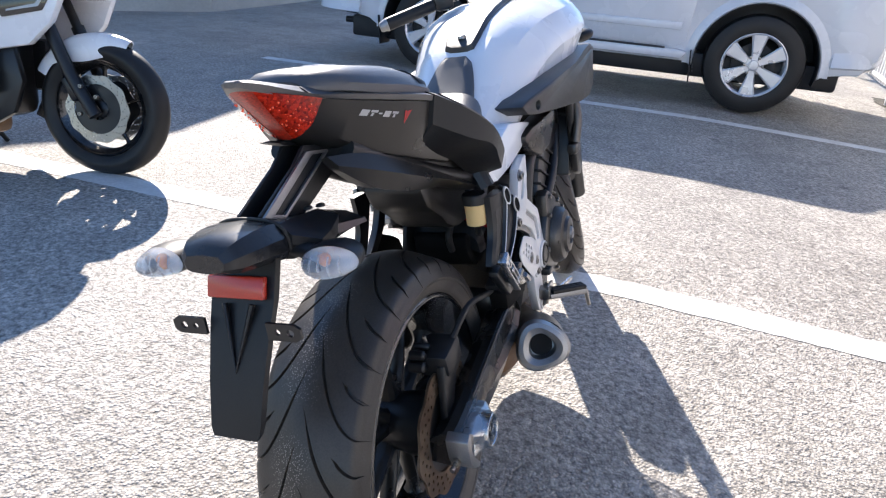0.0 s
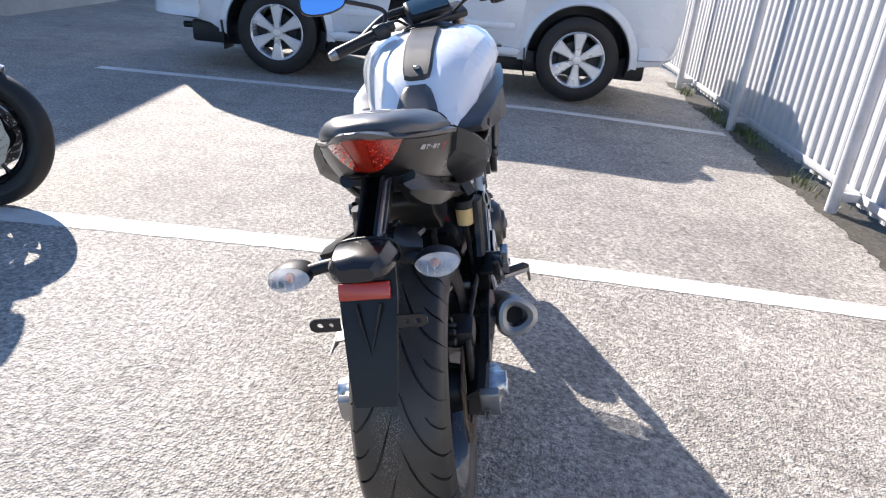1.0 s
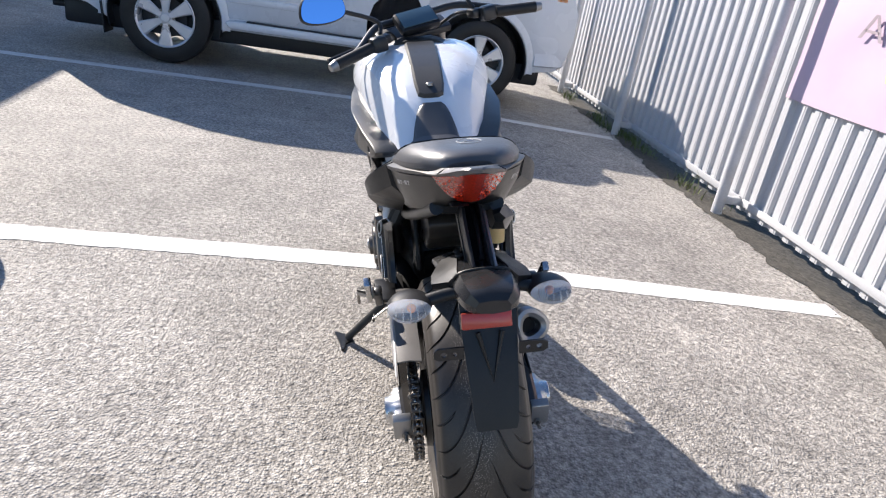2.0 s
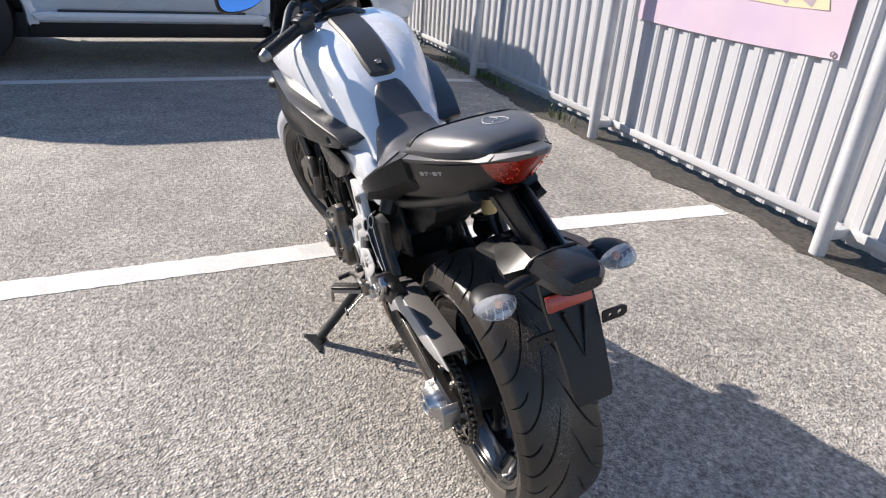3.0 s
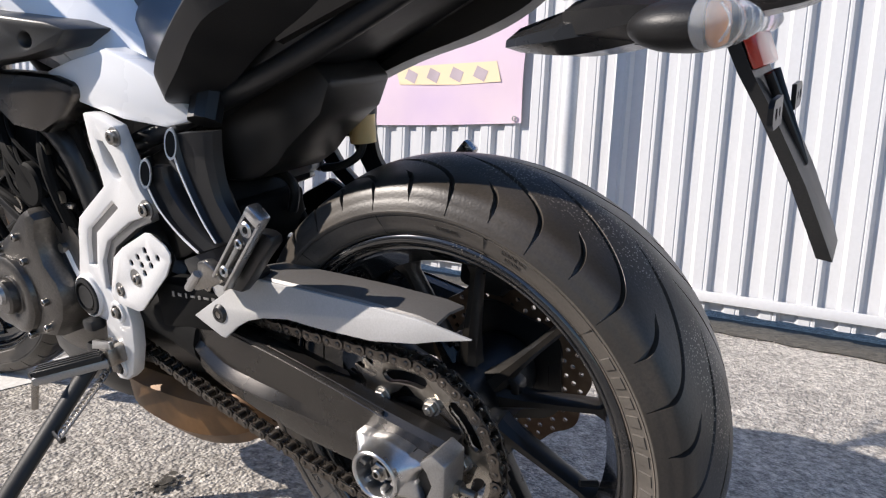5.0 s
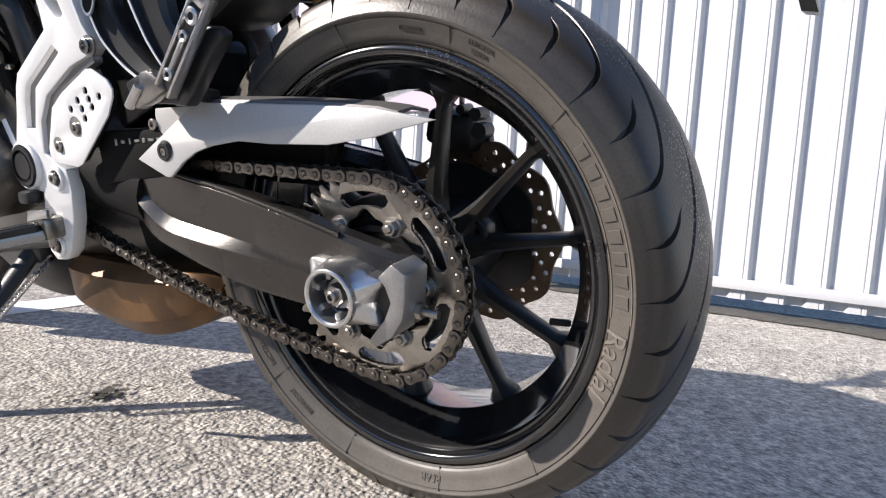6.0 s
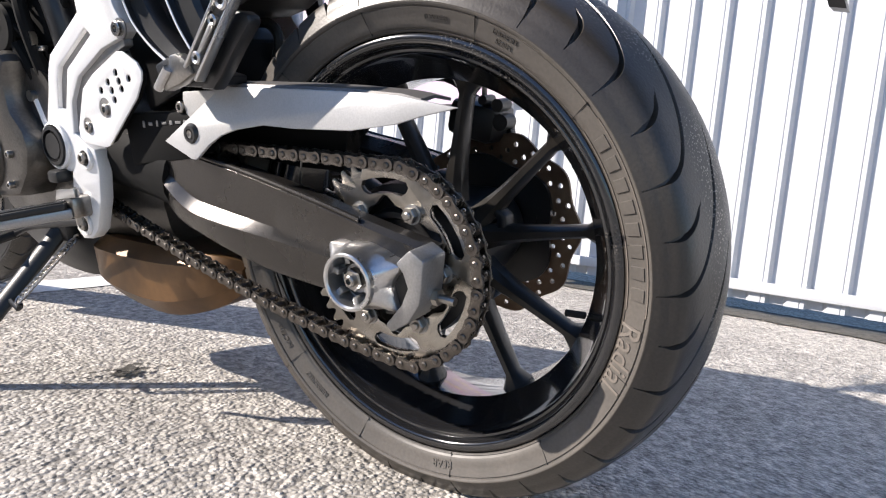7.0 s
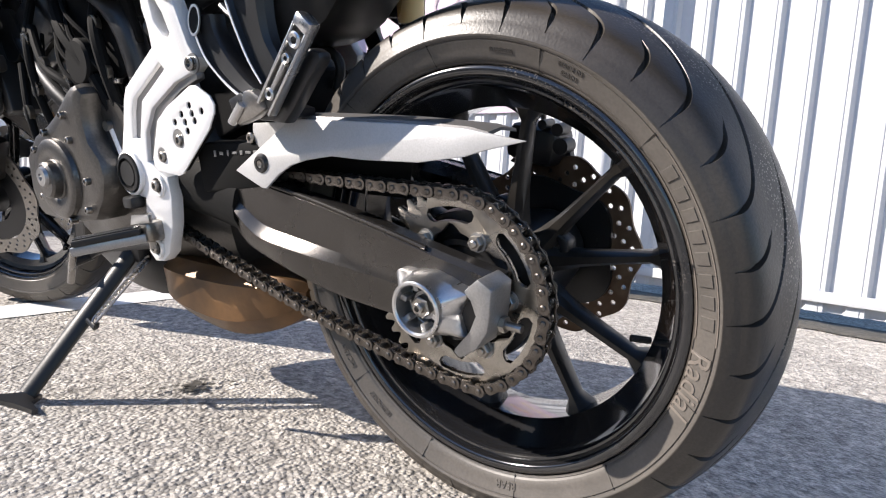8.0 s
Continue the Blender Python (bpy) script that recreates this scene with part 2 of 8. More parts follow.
    h = math_node("ADD", rng(stones.outputs["Distance"], 0.0, 0.8, 1.0, 0.0), math_node("MULTIPLY", sep.outputs[1], 0.8))
    h = math_node("ADD", h, math_node("MULTIPLY", clump.outputs[0], 2.2))
    h = math_node("ADD", h, math_node("MULTIPLY", tex("ShaderNodeTexNoise", 24, 3).outputs[0], 0.8))
    l.new(h, bump.inputs["Height"])
    l.new(bump.outputs[0], b.inputs["Normal"])
    return m


M_GROUND = ground_material()


# ---- mesh tools ----
def part(name, bm, mat, parent=None, label="", angle=35):
    """Links a bmesh as one mesh object under a thing or a part."""
    bmesh.ops.recalc_face_normals(bm, faces=bm.faces)
    me = bpy.data.meshes.new(name)
    bm.to_mesh(me)
    bm.free()
    me.materials.append(mat)
    me.polygons.foreach_set("use_smooth", [True] * len(me.polygons))
    me.set_sharp_from_angle(angle=radians(angle))
    ob = new(name, me)
    ob.parent = parent
    if label:
        ob["label"] = label
    return ob


def thing(name, label, category, m=None, group="", kind=""):
    ob = tagged(new(name), label, category, group, kind)
    if m is not None:
        ob.matrix_world = m
    return ob


def spline(pts, n, closed=False):
    """Points on a smooth curve through pts, n to each stretch."""
    p = [Vector(q) for q in pts]
    k = len(p)
    out = []
    for i in range(k if closed else k - 1):
        a = p[(i - 1) % k] if closed or i else p[i]
        b, c = p[i], p[(i + 1) % k]
        d = p[(i + 2) % k] if closed or i + 2 < k else c
        for j in range(n):
            t = j / n
            out.append(0.5 * ((2 * b) + (c - a) * t + (2 * a - 5 * b + 4 * c - d) * t * t + (3 * b - a - 3 * c + d) * t ** 3))
    if not closed:
        out.append(p[-1])
    return out


def rings(bm, rows, closed=True, caps=True):
    """Skins rows of points; every row has the same number."""
    vs = [[bm.verts.new(q) for q in r] for r in rows]
    k = len(rows[0])
    for a, b in zip(vs, vs[1:]):
        for i in range(k if closed else k - 1):
            j = (i + 1) % k
            bm.faces.new((a[i], a[j], b[j], b[i]))
    if caps and closed:
        bm.faces.new(vs[0][::-1])
        bm.faces.new(vs[-1])
    return bm


def tube(pts, r, seg=10, smooth=6, bm=None, flat=1.0, r2=None):
    """A round rod along a smooth line; flat squashes it, r2 is its radius at the far end."""
    bm = bm or bmesh.new()
    p = spline(pts, smooth) if len(pts) > 2 and smooth > 1 else [Vector(q) for q in pts]
    rows = []
    side = None
    for i, q in enumerate(p):
        t = (p[min(i + 1, len(p) - 1)] - p[max(i - 1, 0)]).normalized()
        if side is None:
            side = t.orthogonal().normalized() if abs(t.x) > 0.9 else t.cross(Vector((1, 0, 0))).normalized()
        side = (side - t * side.dot(t)).normalized()
        up = t.cross(side)
        rr = r if r2 is None else r + (r2 - r) * i / (len(p) - 1)
        rows.append([q + side * math.cos(a) * rr + up * math.sin(a) * rr * flat for a in (math.tau * k / seg for k in range(seg))])
    return rings(bm, rows)


def lathe(profile, centre, seg=48, bm=None, closed=False, a0=0.0):
    """Turns a profile of (radius, x) about the x axis through centre."""
    bm = bm or bmesh.new()
    c = Vector(centre)
    vs = []
    for k in range(seg):
        a = a0 + math.tau * k / seg
        vs.append([bm.verts.new(c + Vector((x, math.cos(a) * r, math.sin(a) * r))) for r, x in profile])
    m = len(profile)
    for k in range(seg):
        a, b = vs[k], vs[(k + 1) % seg]
        for i in range(m if closed else m - 1):
            j = (i + 1) % m
            bm.faces.new((a[i], b[i], b[j], a[j]))
    if not closed:
        for i, flip in ((0, False), (m - 1, True)):
            if profile[i][0] > 1e-5:
                f = [v[i] for v in vs]
                bm.faces.new(f[::-1] if flip else f)
    bmesh.ops.remove_doubles(bm, verts=bm.verts, dist=1e-6)
    return bm


def box(c, s, bevel=0.0, m=None, bm=None, seg=2):
    bm2 = bmesh.new()
    bmesh.ops.create_cube(bm2, size=1.0)
    for v in bm2.verts:
        v.co = Vector((v.co.x * s[0], v.co.y * s[1], v.co.z * s[2]))
    if bevel:
        bmesh.ops.bevel(bm2, geom=bm2.edges[:], offset=bevel, segments=seg, affect="EDGES", profile=0.5)
    bmesh.ops.transform(bm2, matrix=Matrix.Translation(c) @ (m or Matrix.Identity(4)), verts=bm2.verts)
    return join(bm, bm2)


def join(bm, other):
    if bm is None:
        return other
    me = bpy.data.meshes.new("joined")
    other.to_mesh(me)
    other.free()
    bm.from_mesh(me)
    bpy.data.meshes.remove(me)
    return bm


def plate(outline, x0, x1, holes=(), bevel=0.0, bm=None, shift=None):
    """A plate cut from an outline of (y, z), between x0 and x1, with holes. shift(y, z) moves it sideways."""
    b = bmesh.new()
    for loop in (outline, *holes):
        vs = [b.verts.new((0, y, z)) for y, z in loop]
        for a, c in zip(vs, vs[1:] + vs[:1]):
            b.edges.new((a, c))
    bmesh.ops.triangle_fill(b, use_beauty=True, use_dissolve=True, edges=b.edges[:])
    bmesh.ops.recalc_face_normals(b, faces=b.faces)
    ex = bmesh.ops.extrude_face_region(b, geom=b.faces[:])
    for g in ex["geom"]:
        if isinstance(g, bmesh.types.BMVert):
            g.co.x = 1.0
    for v in b.verts:
        v.co.x = (x0 if v.co.x < 0.5 else x1) + (shift(v.co.y, v.co.z) if shift else 0.0)
    bmesh.ops.recalc_face_normals(b, faces=b.faces)
    if bevel:
        sharp = [e for e in b.edges if len(e.link_faces) == 2 and e.calc_face_angle() > 0.9]
        bmesh.ops.bevel(b, geom=sharp, offset=bevel, segments=2, affect="EDGES", profile=0.5, clamp_overlap=True)
    return join(bm, b)


def circle(cy, cz, r, n=32, wave=0.0, waves=0, a0=0.0):
    return [(cy + (r + wave * math.cos(waves * a)) * math.cos(a + a0), cz + (r + wave * math.cos(waves * a)) * math.sin(a + a0)) for a in (math.tau * i / n for i in range(n))]


def bolt(c, r, axis=-1, length=0.008, bm=None):
    """A hexagon socket bolt head that points along x."""
    x, y, z = c
    L = length * axis
    return lathe([(0.0001, -L), (r, -L), (r, L * 0.8), (r * 0.85, L), (r * 0.5, L), (r * 0.5, L * 0.35), (0.0001, L * 0.35)], (x, y, z), 14, bm)


def mirrored(bm):
    """A copy of a bmesh on the other side of the middle plane."""
    b = bm.copy()
    for v in b.verts:
        v.co.x = -v.co.x
    bmesh.ops.reverse_faces(b, faces=b.faces[:])
    return b


def half_loft(secs, sub=4, along=5, caps=True, bm=None):
    """A symmetric body from sections, each a half outline of (x, y, z) from the top middle to the bottom middle."""
    full = []
    for s in secs:
        h = spline(s, sub)
        full.append(h + [Vector((-q.x, q.y, q.z)) for q in reversed(h[1:-1])])
    rows = []
    cols = [spline([f[i] for f in full], along) for i in range(len(full[0]))]
    for j in range(len(cols[0])):
        rows.append([c[j] for c in cols])
    return rings(bm or bmesh.new(), rows, True, caps)


def mark(text, size, m, mat, parent, name="lettering", depth=0.0006, bend=None):
    """Raised letters, turned into a mesh; bend moves each point of the flat text."""
    cu = bpy.data.curves.new(name, "FONT")
    cu.body, cu.size, cu.extrude, cu.align_x, cu.align_y = text, size, depth, "CENTER", "CENTER"
    cu.resolution_u = 3
    tmp = bpy.data.objects.new(name, cu)
    scene.collection.objects.link(tmp)
    me = bpy.data.meshes.new_from_object(tmp.evaluated_get(bpy.context.evaluated_depsgraph_get()))
    bpy.data.objects.remove(tmp)
    me.materials.clear()
    me.materials.append(mat)
    if bend:
        for v in me.vertices:
            v.co = bend(v.co)
    ob = new(name, me)
    ob.parent = parent
    ob.matrix_basis = m
    return ob


# ---- ground and lines ----
def ground_z(x):
    """The ground falls gently towards the fence."""
    d = max(0.0, min(x, 2.6) - 0.3)
    return -0.042 * d * d / (d + 0.25)


bm = bmesh.new()
xs = [-600, -60, -10, -4, -1, 0, 0.3] + [0.4 + 0.1 * k for k in range(23)] + [4, 20, 600]
ys = [-600, -60, -8, -2, 0, 2, 4, 6, 8, 12, 60, 600]
rings(bm, [[Vector((x, y, ground_z(x))) for y in ys] for x in xs], closed=False)
for f in bm.faces:
    if f.normal.z < 0:
        f.normal_flip()
tagged(part("ground", bm, M_GROUND), "sun-bleached grey asphalt of a parking place", "ground", kind="structure")


def stripe(name, x0, y0, x1, y1, width, label):
    """A painted line with a worn, uneven edge."""
    bm = bmesh.new()
    n = 200
    rnd = random.Random(3)
    up, lo = [], []
    for i in range(n + 1):
        t = i / n
        x, y = x0 + (x1 - x0) * t, y0 + (y1 - y0) * t
        up.append(bm.verts.new((x, y + width / 2 + rnd.uniform(-0.004, 0.004), ground_z(x) + 0.002)))
        lo.append(bm.verts.new((x, y - width / 2 + rnd.uniform(-0.004, 0.004), ground_z(x) + 0.002)))
    for i in range(n):
        bm.faces.new((lo[i], lo[i + 1], up[i + 1], up[i]))
    return tagged(part(name, bm, M_LINE), label, "road marking", kind="structure")


stripe("line_1", -4.6, 1.145, 2.145, 1.458, 0.135, "wide worn white parking line on the asphalt")
stripe("line_2", -3.52, 4.53, 2.10, 4.72, 0.125, "thin white parking line before the white car")

# an old spill on the asphalt
rnd = random.Random(4)
bm = bmesh.new()
for k in range(46):
    a, d = rnd.uniform(0, math.tau), abs(rnd.gauss(0, 0.5))
    c = Vector((-0.014 + 0.055 * d * math.cos(a), 0.613 + 0.034 * d * math.sin(a), 0.0042 + 0.0001 * k))
    r = rnd.uniform(0.003, 0.011)
    bm.faces.new([bm.verts.new(c + Vector((r * rnd.uniform(0.5, 1.2) * math.cos(math.tau * i / 7), r * rnd.uniform(0.4, 1.0) * math.sin(math.tau * i / 7), 0))) for i in range(7)])
for f in bm.faces:
    if f.normal.z < 0:
        f.normal_flip()
tagged(part("ground_stain", bm, M_DIRT_SHADE), "small crumbled dark stain on the asphalt", "stain", kind="structure")

# a dark strip with an uneven edge along the fence: dirt and painted gap shade
rnd = random.Random(21)
bm = bmesh.new()
rows = []
edge = 2.12
for k in range(260):
    y = -2.0 + 9.5 * k / 259
    edge += rnd.uniform(-0.022, 0.022) + 0.12 * (2.13 + 0.03 * math.sin(y * 1.7) - edge)
    rows.append([Vector((edge + (2.50 - edge) * f, y, ground_z(edge + (2.50 - edge) * f) + 0.0045 + (0.010 * math.sin(9 * y + 5 * f) ** 2 * f * (1 - f) if 0 < f < 1 else 0))) for f in (0, 0.15, 0.35, 0.6, 0.8, 1.0)])
rings(bm, rows, closed=False)
for f in bm.faces:
    if f.normal.z < 0:
        f.normal_flip()
tagged(part("dirt_strip", bm, M_DIRT_SHADE, angle=60), "strip of dirt and painted shade along the foot of the fence", "dirt", kind="structure")

# chippings along the foot of the fence
rnd = random.Random(11)
bm = bmesh.new()
for k in range(1500):
    x = 2.38 - abs(rnd.gauss(0, 0.16))
    y = rnd.uniform(-1.6, 7.0)
    r = rnd.uniform(0.003, 0.010) * (1.0 if x > 2.1 else 0.7)
    z = ground_z(x)
    vs = [bm.verts.new((x + r * a * rnd.uniform(0.7, 1.2), y + r * b * rnd.uniform(0.7, 1.2), z + r * c * 0.8)) for a, b, c in ((1, 0, 0.1), (0, 1, 0.1), (-1, 0, 0.1), (0, -1, 0.1), (0, 0, 0.9))]
    for i in range(4):
        bm.faces.new((vs[i], vs[(i + 1) % 4], vs[4]))
tagged(part("gravel", bm, M_GRAVEL, angle=10), "loose stone chippings along the foot of the fence", "gravel", kind="stuff")
bm = bmesh.new()
for cx, cy, n, h in ((2.24, 3.36, 55, 0.07), (2.28, 2.95, 14, 0.06), (2.27, 4.4, 90, 0.07), (2.29, 4.8, 130, 0.09), (2.18, 5.2, 70, 0.08), (2.25, 5.6, 80, 0.08), (2.22, 6.7, 60, 0.09), (2.27, 3.42, 9, 0.15)):
    for k in range(n):
        x, y = cx + rnd.gauss(0, 0.05), cy + rnd.gauss(0, 0.11)
        a, lean, l = rnd.uniform(0, math.tau), rnd.uniform(0.2, 0.8), h * rnd.uniform(0.5, 1.3)
        d = Vector((math.cos(a), math.sin(a), 0))
        s = Vector((-math.sin(a), math.cos(a), 0)) * rnd.uniform(0.002, 0.004)
        p0 = Vector((x, y, ground_z(x) - 0.003))
        p1 = p0 + d * l * lean * 0.4 + Vector((0, 0, l * 0.6))
        p2 = p0 + d * l * lean + Vector((0, 0, l * 0.9))
        v = [bm.verts.new(q) for q in (p0 - s, p0 + s, p1 + s, p1 - s, p2)]
        bm.faces.new(v[:4])
        bm.faces.new((v[3], v[2], v[4]))
tagged(part("weeds", bm, M_WEED), "small tufts of green weeds at the fence foot", "weeds", kind="stuff")

# ---- fence ----
FX = 2.38
fence = tagged(new("fence"), "white corrugated metal sheet fence on round pipe posts", "fence", kind="structure")


def sheet_mesh(width, height):
    """One trapezoidal sheet, its ribs towards the parking place."""
    pitch, depth = 0.142, 0.021
    prof = []
    n = round(width / pitch)
    for k in range(n):
        o = k * pitch
        prof += [(o, 0.0), (o + 0.052, 0.0), (o + 0.066, depth), (o + 0.077, depth), (o + 0.081, depth - 0.003), (o + 0.085, depth), (o + 0.127, depth)]
    prof.append((n * pitch + 0.004, 0.0))
    bm = bmesh.new()
    rows = [[Vector((-d - 0.0004, y, z)) for y, d in prof] for z in (0.0, height * 0.5, height)]
    rings(bm, rows, closed=False)
    g = bmesh.ops.extrude_face_region(bm, geom=bm.faces[:])
    for q in g["geom"]:
        if isinstance(q, bmesh.types.BMVert):
            q.co.x += 0.0009
    bmesh.ops.recalc_face_normals(bm, faces=bm.faces)
    me = bpy.data.meshes.new("sheet")
    bm.to_mesh(me)
    bm.free()
    me.materials.append(M_FENCE)
    return me, n * pitch


sheet, step = sheet_mesh(1.136, 2.2)
for k in range(-4, 18):
    ob = new("sheet", sheet)
    ob.parent = fence
    ob.location = (FX - 0.0025 * (k % 2), 0.322 + step * k, -0.024)
    ob.rotation_euler = (0, radians(0.25 * math.sin(k * 2.3)), 0)
for k in range(-1, 7):
    y = 0.885 if k == 0 else 0.70 + 2.12 * k
    part("post", tube([(2.20, y, -0.12), (2.20, y, 2.25)], 0.037, 20, 1), M_POST, fence)
    for z in (0.035, 1.95):
        part("bracket", box((2.275, y, z), (0.13, 0.05, 0.05), 0.004), M_POST, fence)
    y1 = 0.70 + 2.12 * (k + 1) if k != -1 else 0.885
    for z, h in ((0.039, 0.044), (1.95, 0.045)):
        part("rail", box((FX - 0.032, (y + 0.045 + y1 - 0.045) / 2, z), (0.022, y1 - y - 0.05, h), 0.002), M_FENCE, fence)

# ---- banner on the fence ----
bm = bmesh.new()
rows = []
for j in range(17):
    z = 0.778 + 1.09 * j / 16
    row = []
    for i in range(45):
        f = i / 44
        y = 1.203 + 1.537 * f
        sag = -0.012 * math.sin(math.pi * f) if j == 0 else 0
        wav = 0.0012 * math.sin(f * 17 + j * 0.5) + 0.0016 * math.sin(f * 5 + j * 0.9) + 0.003 * max(0, 1 - f * 10) * math.sin(j * 1.1)
        row.append(Vector((FX - 0.034 + wav, y + 0.006 * math.sin(j * 0.7) * (1 if f < 0.05 else 0), z - 0.012 * f * (1 - j / 16) + sag)))
    rows.append(row)
rings(bm, rows, closed=False)
g = bmesh.ops.extrude_face_region(bm, geom=bm.faces[:])
for q in g["geom"]:
    if isinstance(q, bmesh.types.BMVert):
        q.co.x += 0.0015
banner = tagged(part("banner", bm, M_BANNER, None, "", 60), "faded pink and lilac cloth advertising banner on the fence", "banner")
FACE = Matrix.Translation((FX - 0.0388, 0, 0)) @ pose(0, 0, 0, 90, 0, -90)


def on_banner(name, pts, mat):
    """A flat printed shape; pts are (distance from y = 0 towards -y, z)."""
    bm = bmesh.new()
    bm.faces.new([bm.verts.new(Vector((FX - 0.0385, y, z))) for y, z in pts])
    return part(name, bm, mat, banner)


def band(name, line, w, mat):
    pts = spline([(0, y, z) for y, z in line], 6)
    bm = bmesh.new()
    rows = []
    for i, q in enumerate(pts):
        t = (pts[min(i + 1, len(pts) - 1)] - pts[max(i - 1, 0)]).normalized()
        n = Vector((0, -t.z, t.y)) * w / 2
        rows.append([Vector((FX - 0.0395, q.y + n.y, q.z + n.z)), Vector((FX - 0.0395, q.y - n.y, q.z - n.z))])
    rings(bm, rows, closed=False)
    return part(name, bm, mat, banner)


mark("\u0410\u0412\u0422\u041e", 0.175, FACE @ Matrix.Translation((-1.90, 1.205, 0)) @ Matrix(((1, 0.12, 0, 0), (0, 1, 0, 0), (0, 0, 1, 0), (0, 0, 0, 1))) @ Matrix.Diagonal((1.62, 1, 1, 1)), M_GREYPRINT, banner, "lettering", 0.0003)
on_banner("yellow_field", [(2.02, 1.082), (1.36, 1.088), (1.33, 0.985), (1.60, 0.975), (1.985, 0.985)], M_YELLOWPRINT)
for k in range(4):
    y = 1.915 - 0.150 * k
    band("printed_bar", [(y, 1.002), (y - 0.024, 1.055)], 0.075, M_GREYPRINT)
band("red_stroke", [(2.00, 1.640), (1.93, 1.612), (1.87, 1.555), (1.815, 1.500), (1.775, 1.478)], 0.026, M_REDPRINT)
band("red_stroke", [(1.775, 1.478), (1.70, 1.520), (1.61, 1.575), (1.53, 1.580), (1.46, 1.545)], 0.028, M_REDPRINT)
on_banner("yellow_field", [(1.90, 1.470), (1.79, 1.445), (1.68, 1.490), (1.52, 1.560), (1.42, 1.660), (1.38, 1.660), (1.395, 1.50), (1.46, 1.475), (1.58, 1.455), (1.64, 1.375), (1.80, 1.365), (1.90, 1.410)], M_YELLOWPRINT)
for cy, cz, r in ((1.965, 1.392, 0.078), (1.505, 1.388, 0.092)):
    band("grey_ring", [(cy + r * math.cos(a) * 1.1, cz + r * 0.92 * math.sin(a) - 0.03 * math.cos(a)) for a in (math.tau * k / 16 for k in range(17))], 0.015, M_GREYPRINT)
band("grey_stroke", [(1.885, 1.440), (1.81, 1.405), (1.71, 1.372), (1.60, 1.378)], 0.020, M_GREYPRINT)
for y in (1.24, 1.27):
    part("eyelet", lathe([(0.008, -0.002), (0.014, -0.002), (0.014, 0.002), (0.008, 0.002)], (FX - 0.0400, y, 0.800 if y < 1.25 else 1.84), 18, closed=True), M_GREYALU, banner)

# ---- unseen building, added to cast the far corner's shadow ----
bm = bmesh.new()
foot = [(-6.33, 7.16), (-7.60, 19.7), (-21.8, 19.7), (-11.9, -0.90)]
rings(bm, [[Vector((x, y, z)) for x, y in foot] for z in (0.0, 4.0)])
tagged(part("wall_west", bm, M_WALL), "unseen low building added to shade the far corner", "wall", kind="structure")

# ---- motorcycle ----
LEAN, HEADING = -11.5, 1.35
BIKE = Matrix.Translation((0.109, 0.021, 0)) @ pose(0, 0, 0, 0, LEAN, HEADING)
bike = thing("motorcycle", "white and black naked motorcycle leaning on its side stand", "motorcycle", BIKE)
RA, FA = Vector((0, 0.0155, 0.2987)), Vector((0, 1.40, 0.300))
WC = RA
TYRE_R, TYRE_HALF, BEAD_R, RIM_R = 0.3075, 0.0935, 0.2315, 0.2215
# the bars are turned to the left about the steering head
AXIS = Vector((0, -0.4147, 0.91))
HEAD = Vector((0, 1.057, 0.95))
STEER = Matrix.Translation(HEAD) @ Matrix.Rotation(radians(22), 4, AXIS) @ Matrix.Translation(-HEAD)


def straight(p):
    """Where a point of the turned front lies with the bars straight."""
    return STEER.inverted() @ Vector(p)


def spart(name, bm, mat, parent, label="", angle=35):
    bmesh.ops.transform(bm, matrix=STEER, verts=bm.verts)
    return part(name, bm, mat, parent, label, angle)


def group_part(name, parent, label=""):
    ob = new(name)
    ob.parent = parent
    if label:
        ob["label"] = label
    return ob


def both(name, bm, mat, parent, label="", angle=35, turned=False):
    """A part and its twin on the other side."""
    f = spart if turned else part
    other = mirrored(bm)
    return f(name, bm, mat, parent, label, angle), f(name, other, mat, parent, label, angle)


def tyre_profile(R, half, rim_r):
    """(radius, x) across the tyre from lip to lip."""
    e = R - 0.0463
    h = [(rim_r + 0.002, 0.840), (rim_r + 0.30 * (e - rim_r), 0.890), (rim_r + 0.58 * (e - rim_r), 0.930), (rim_r + 0.88 * (e - rim_r), 0.978), (e, 0.998), (e + 0.0028, 0.990), (R - 0.034, 0.940), (R - 0.018, 0.818), (R - 0.008, 0.476)]
    q = spline([(r, -half * f, 0) for r, f in h] + [(R, 0, 0)] + [(r, half * f, 0) for r, f in reversed(h)], 12)
    return np.array([(p.x, p.y) for p in q])


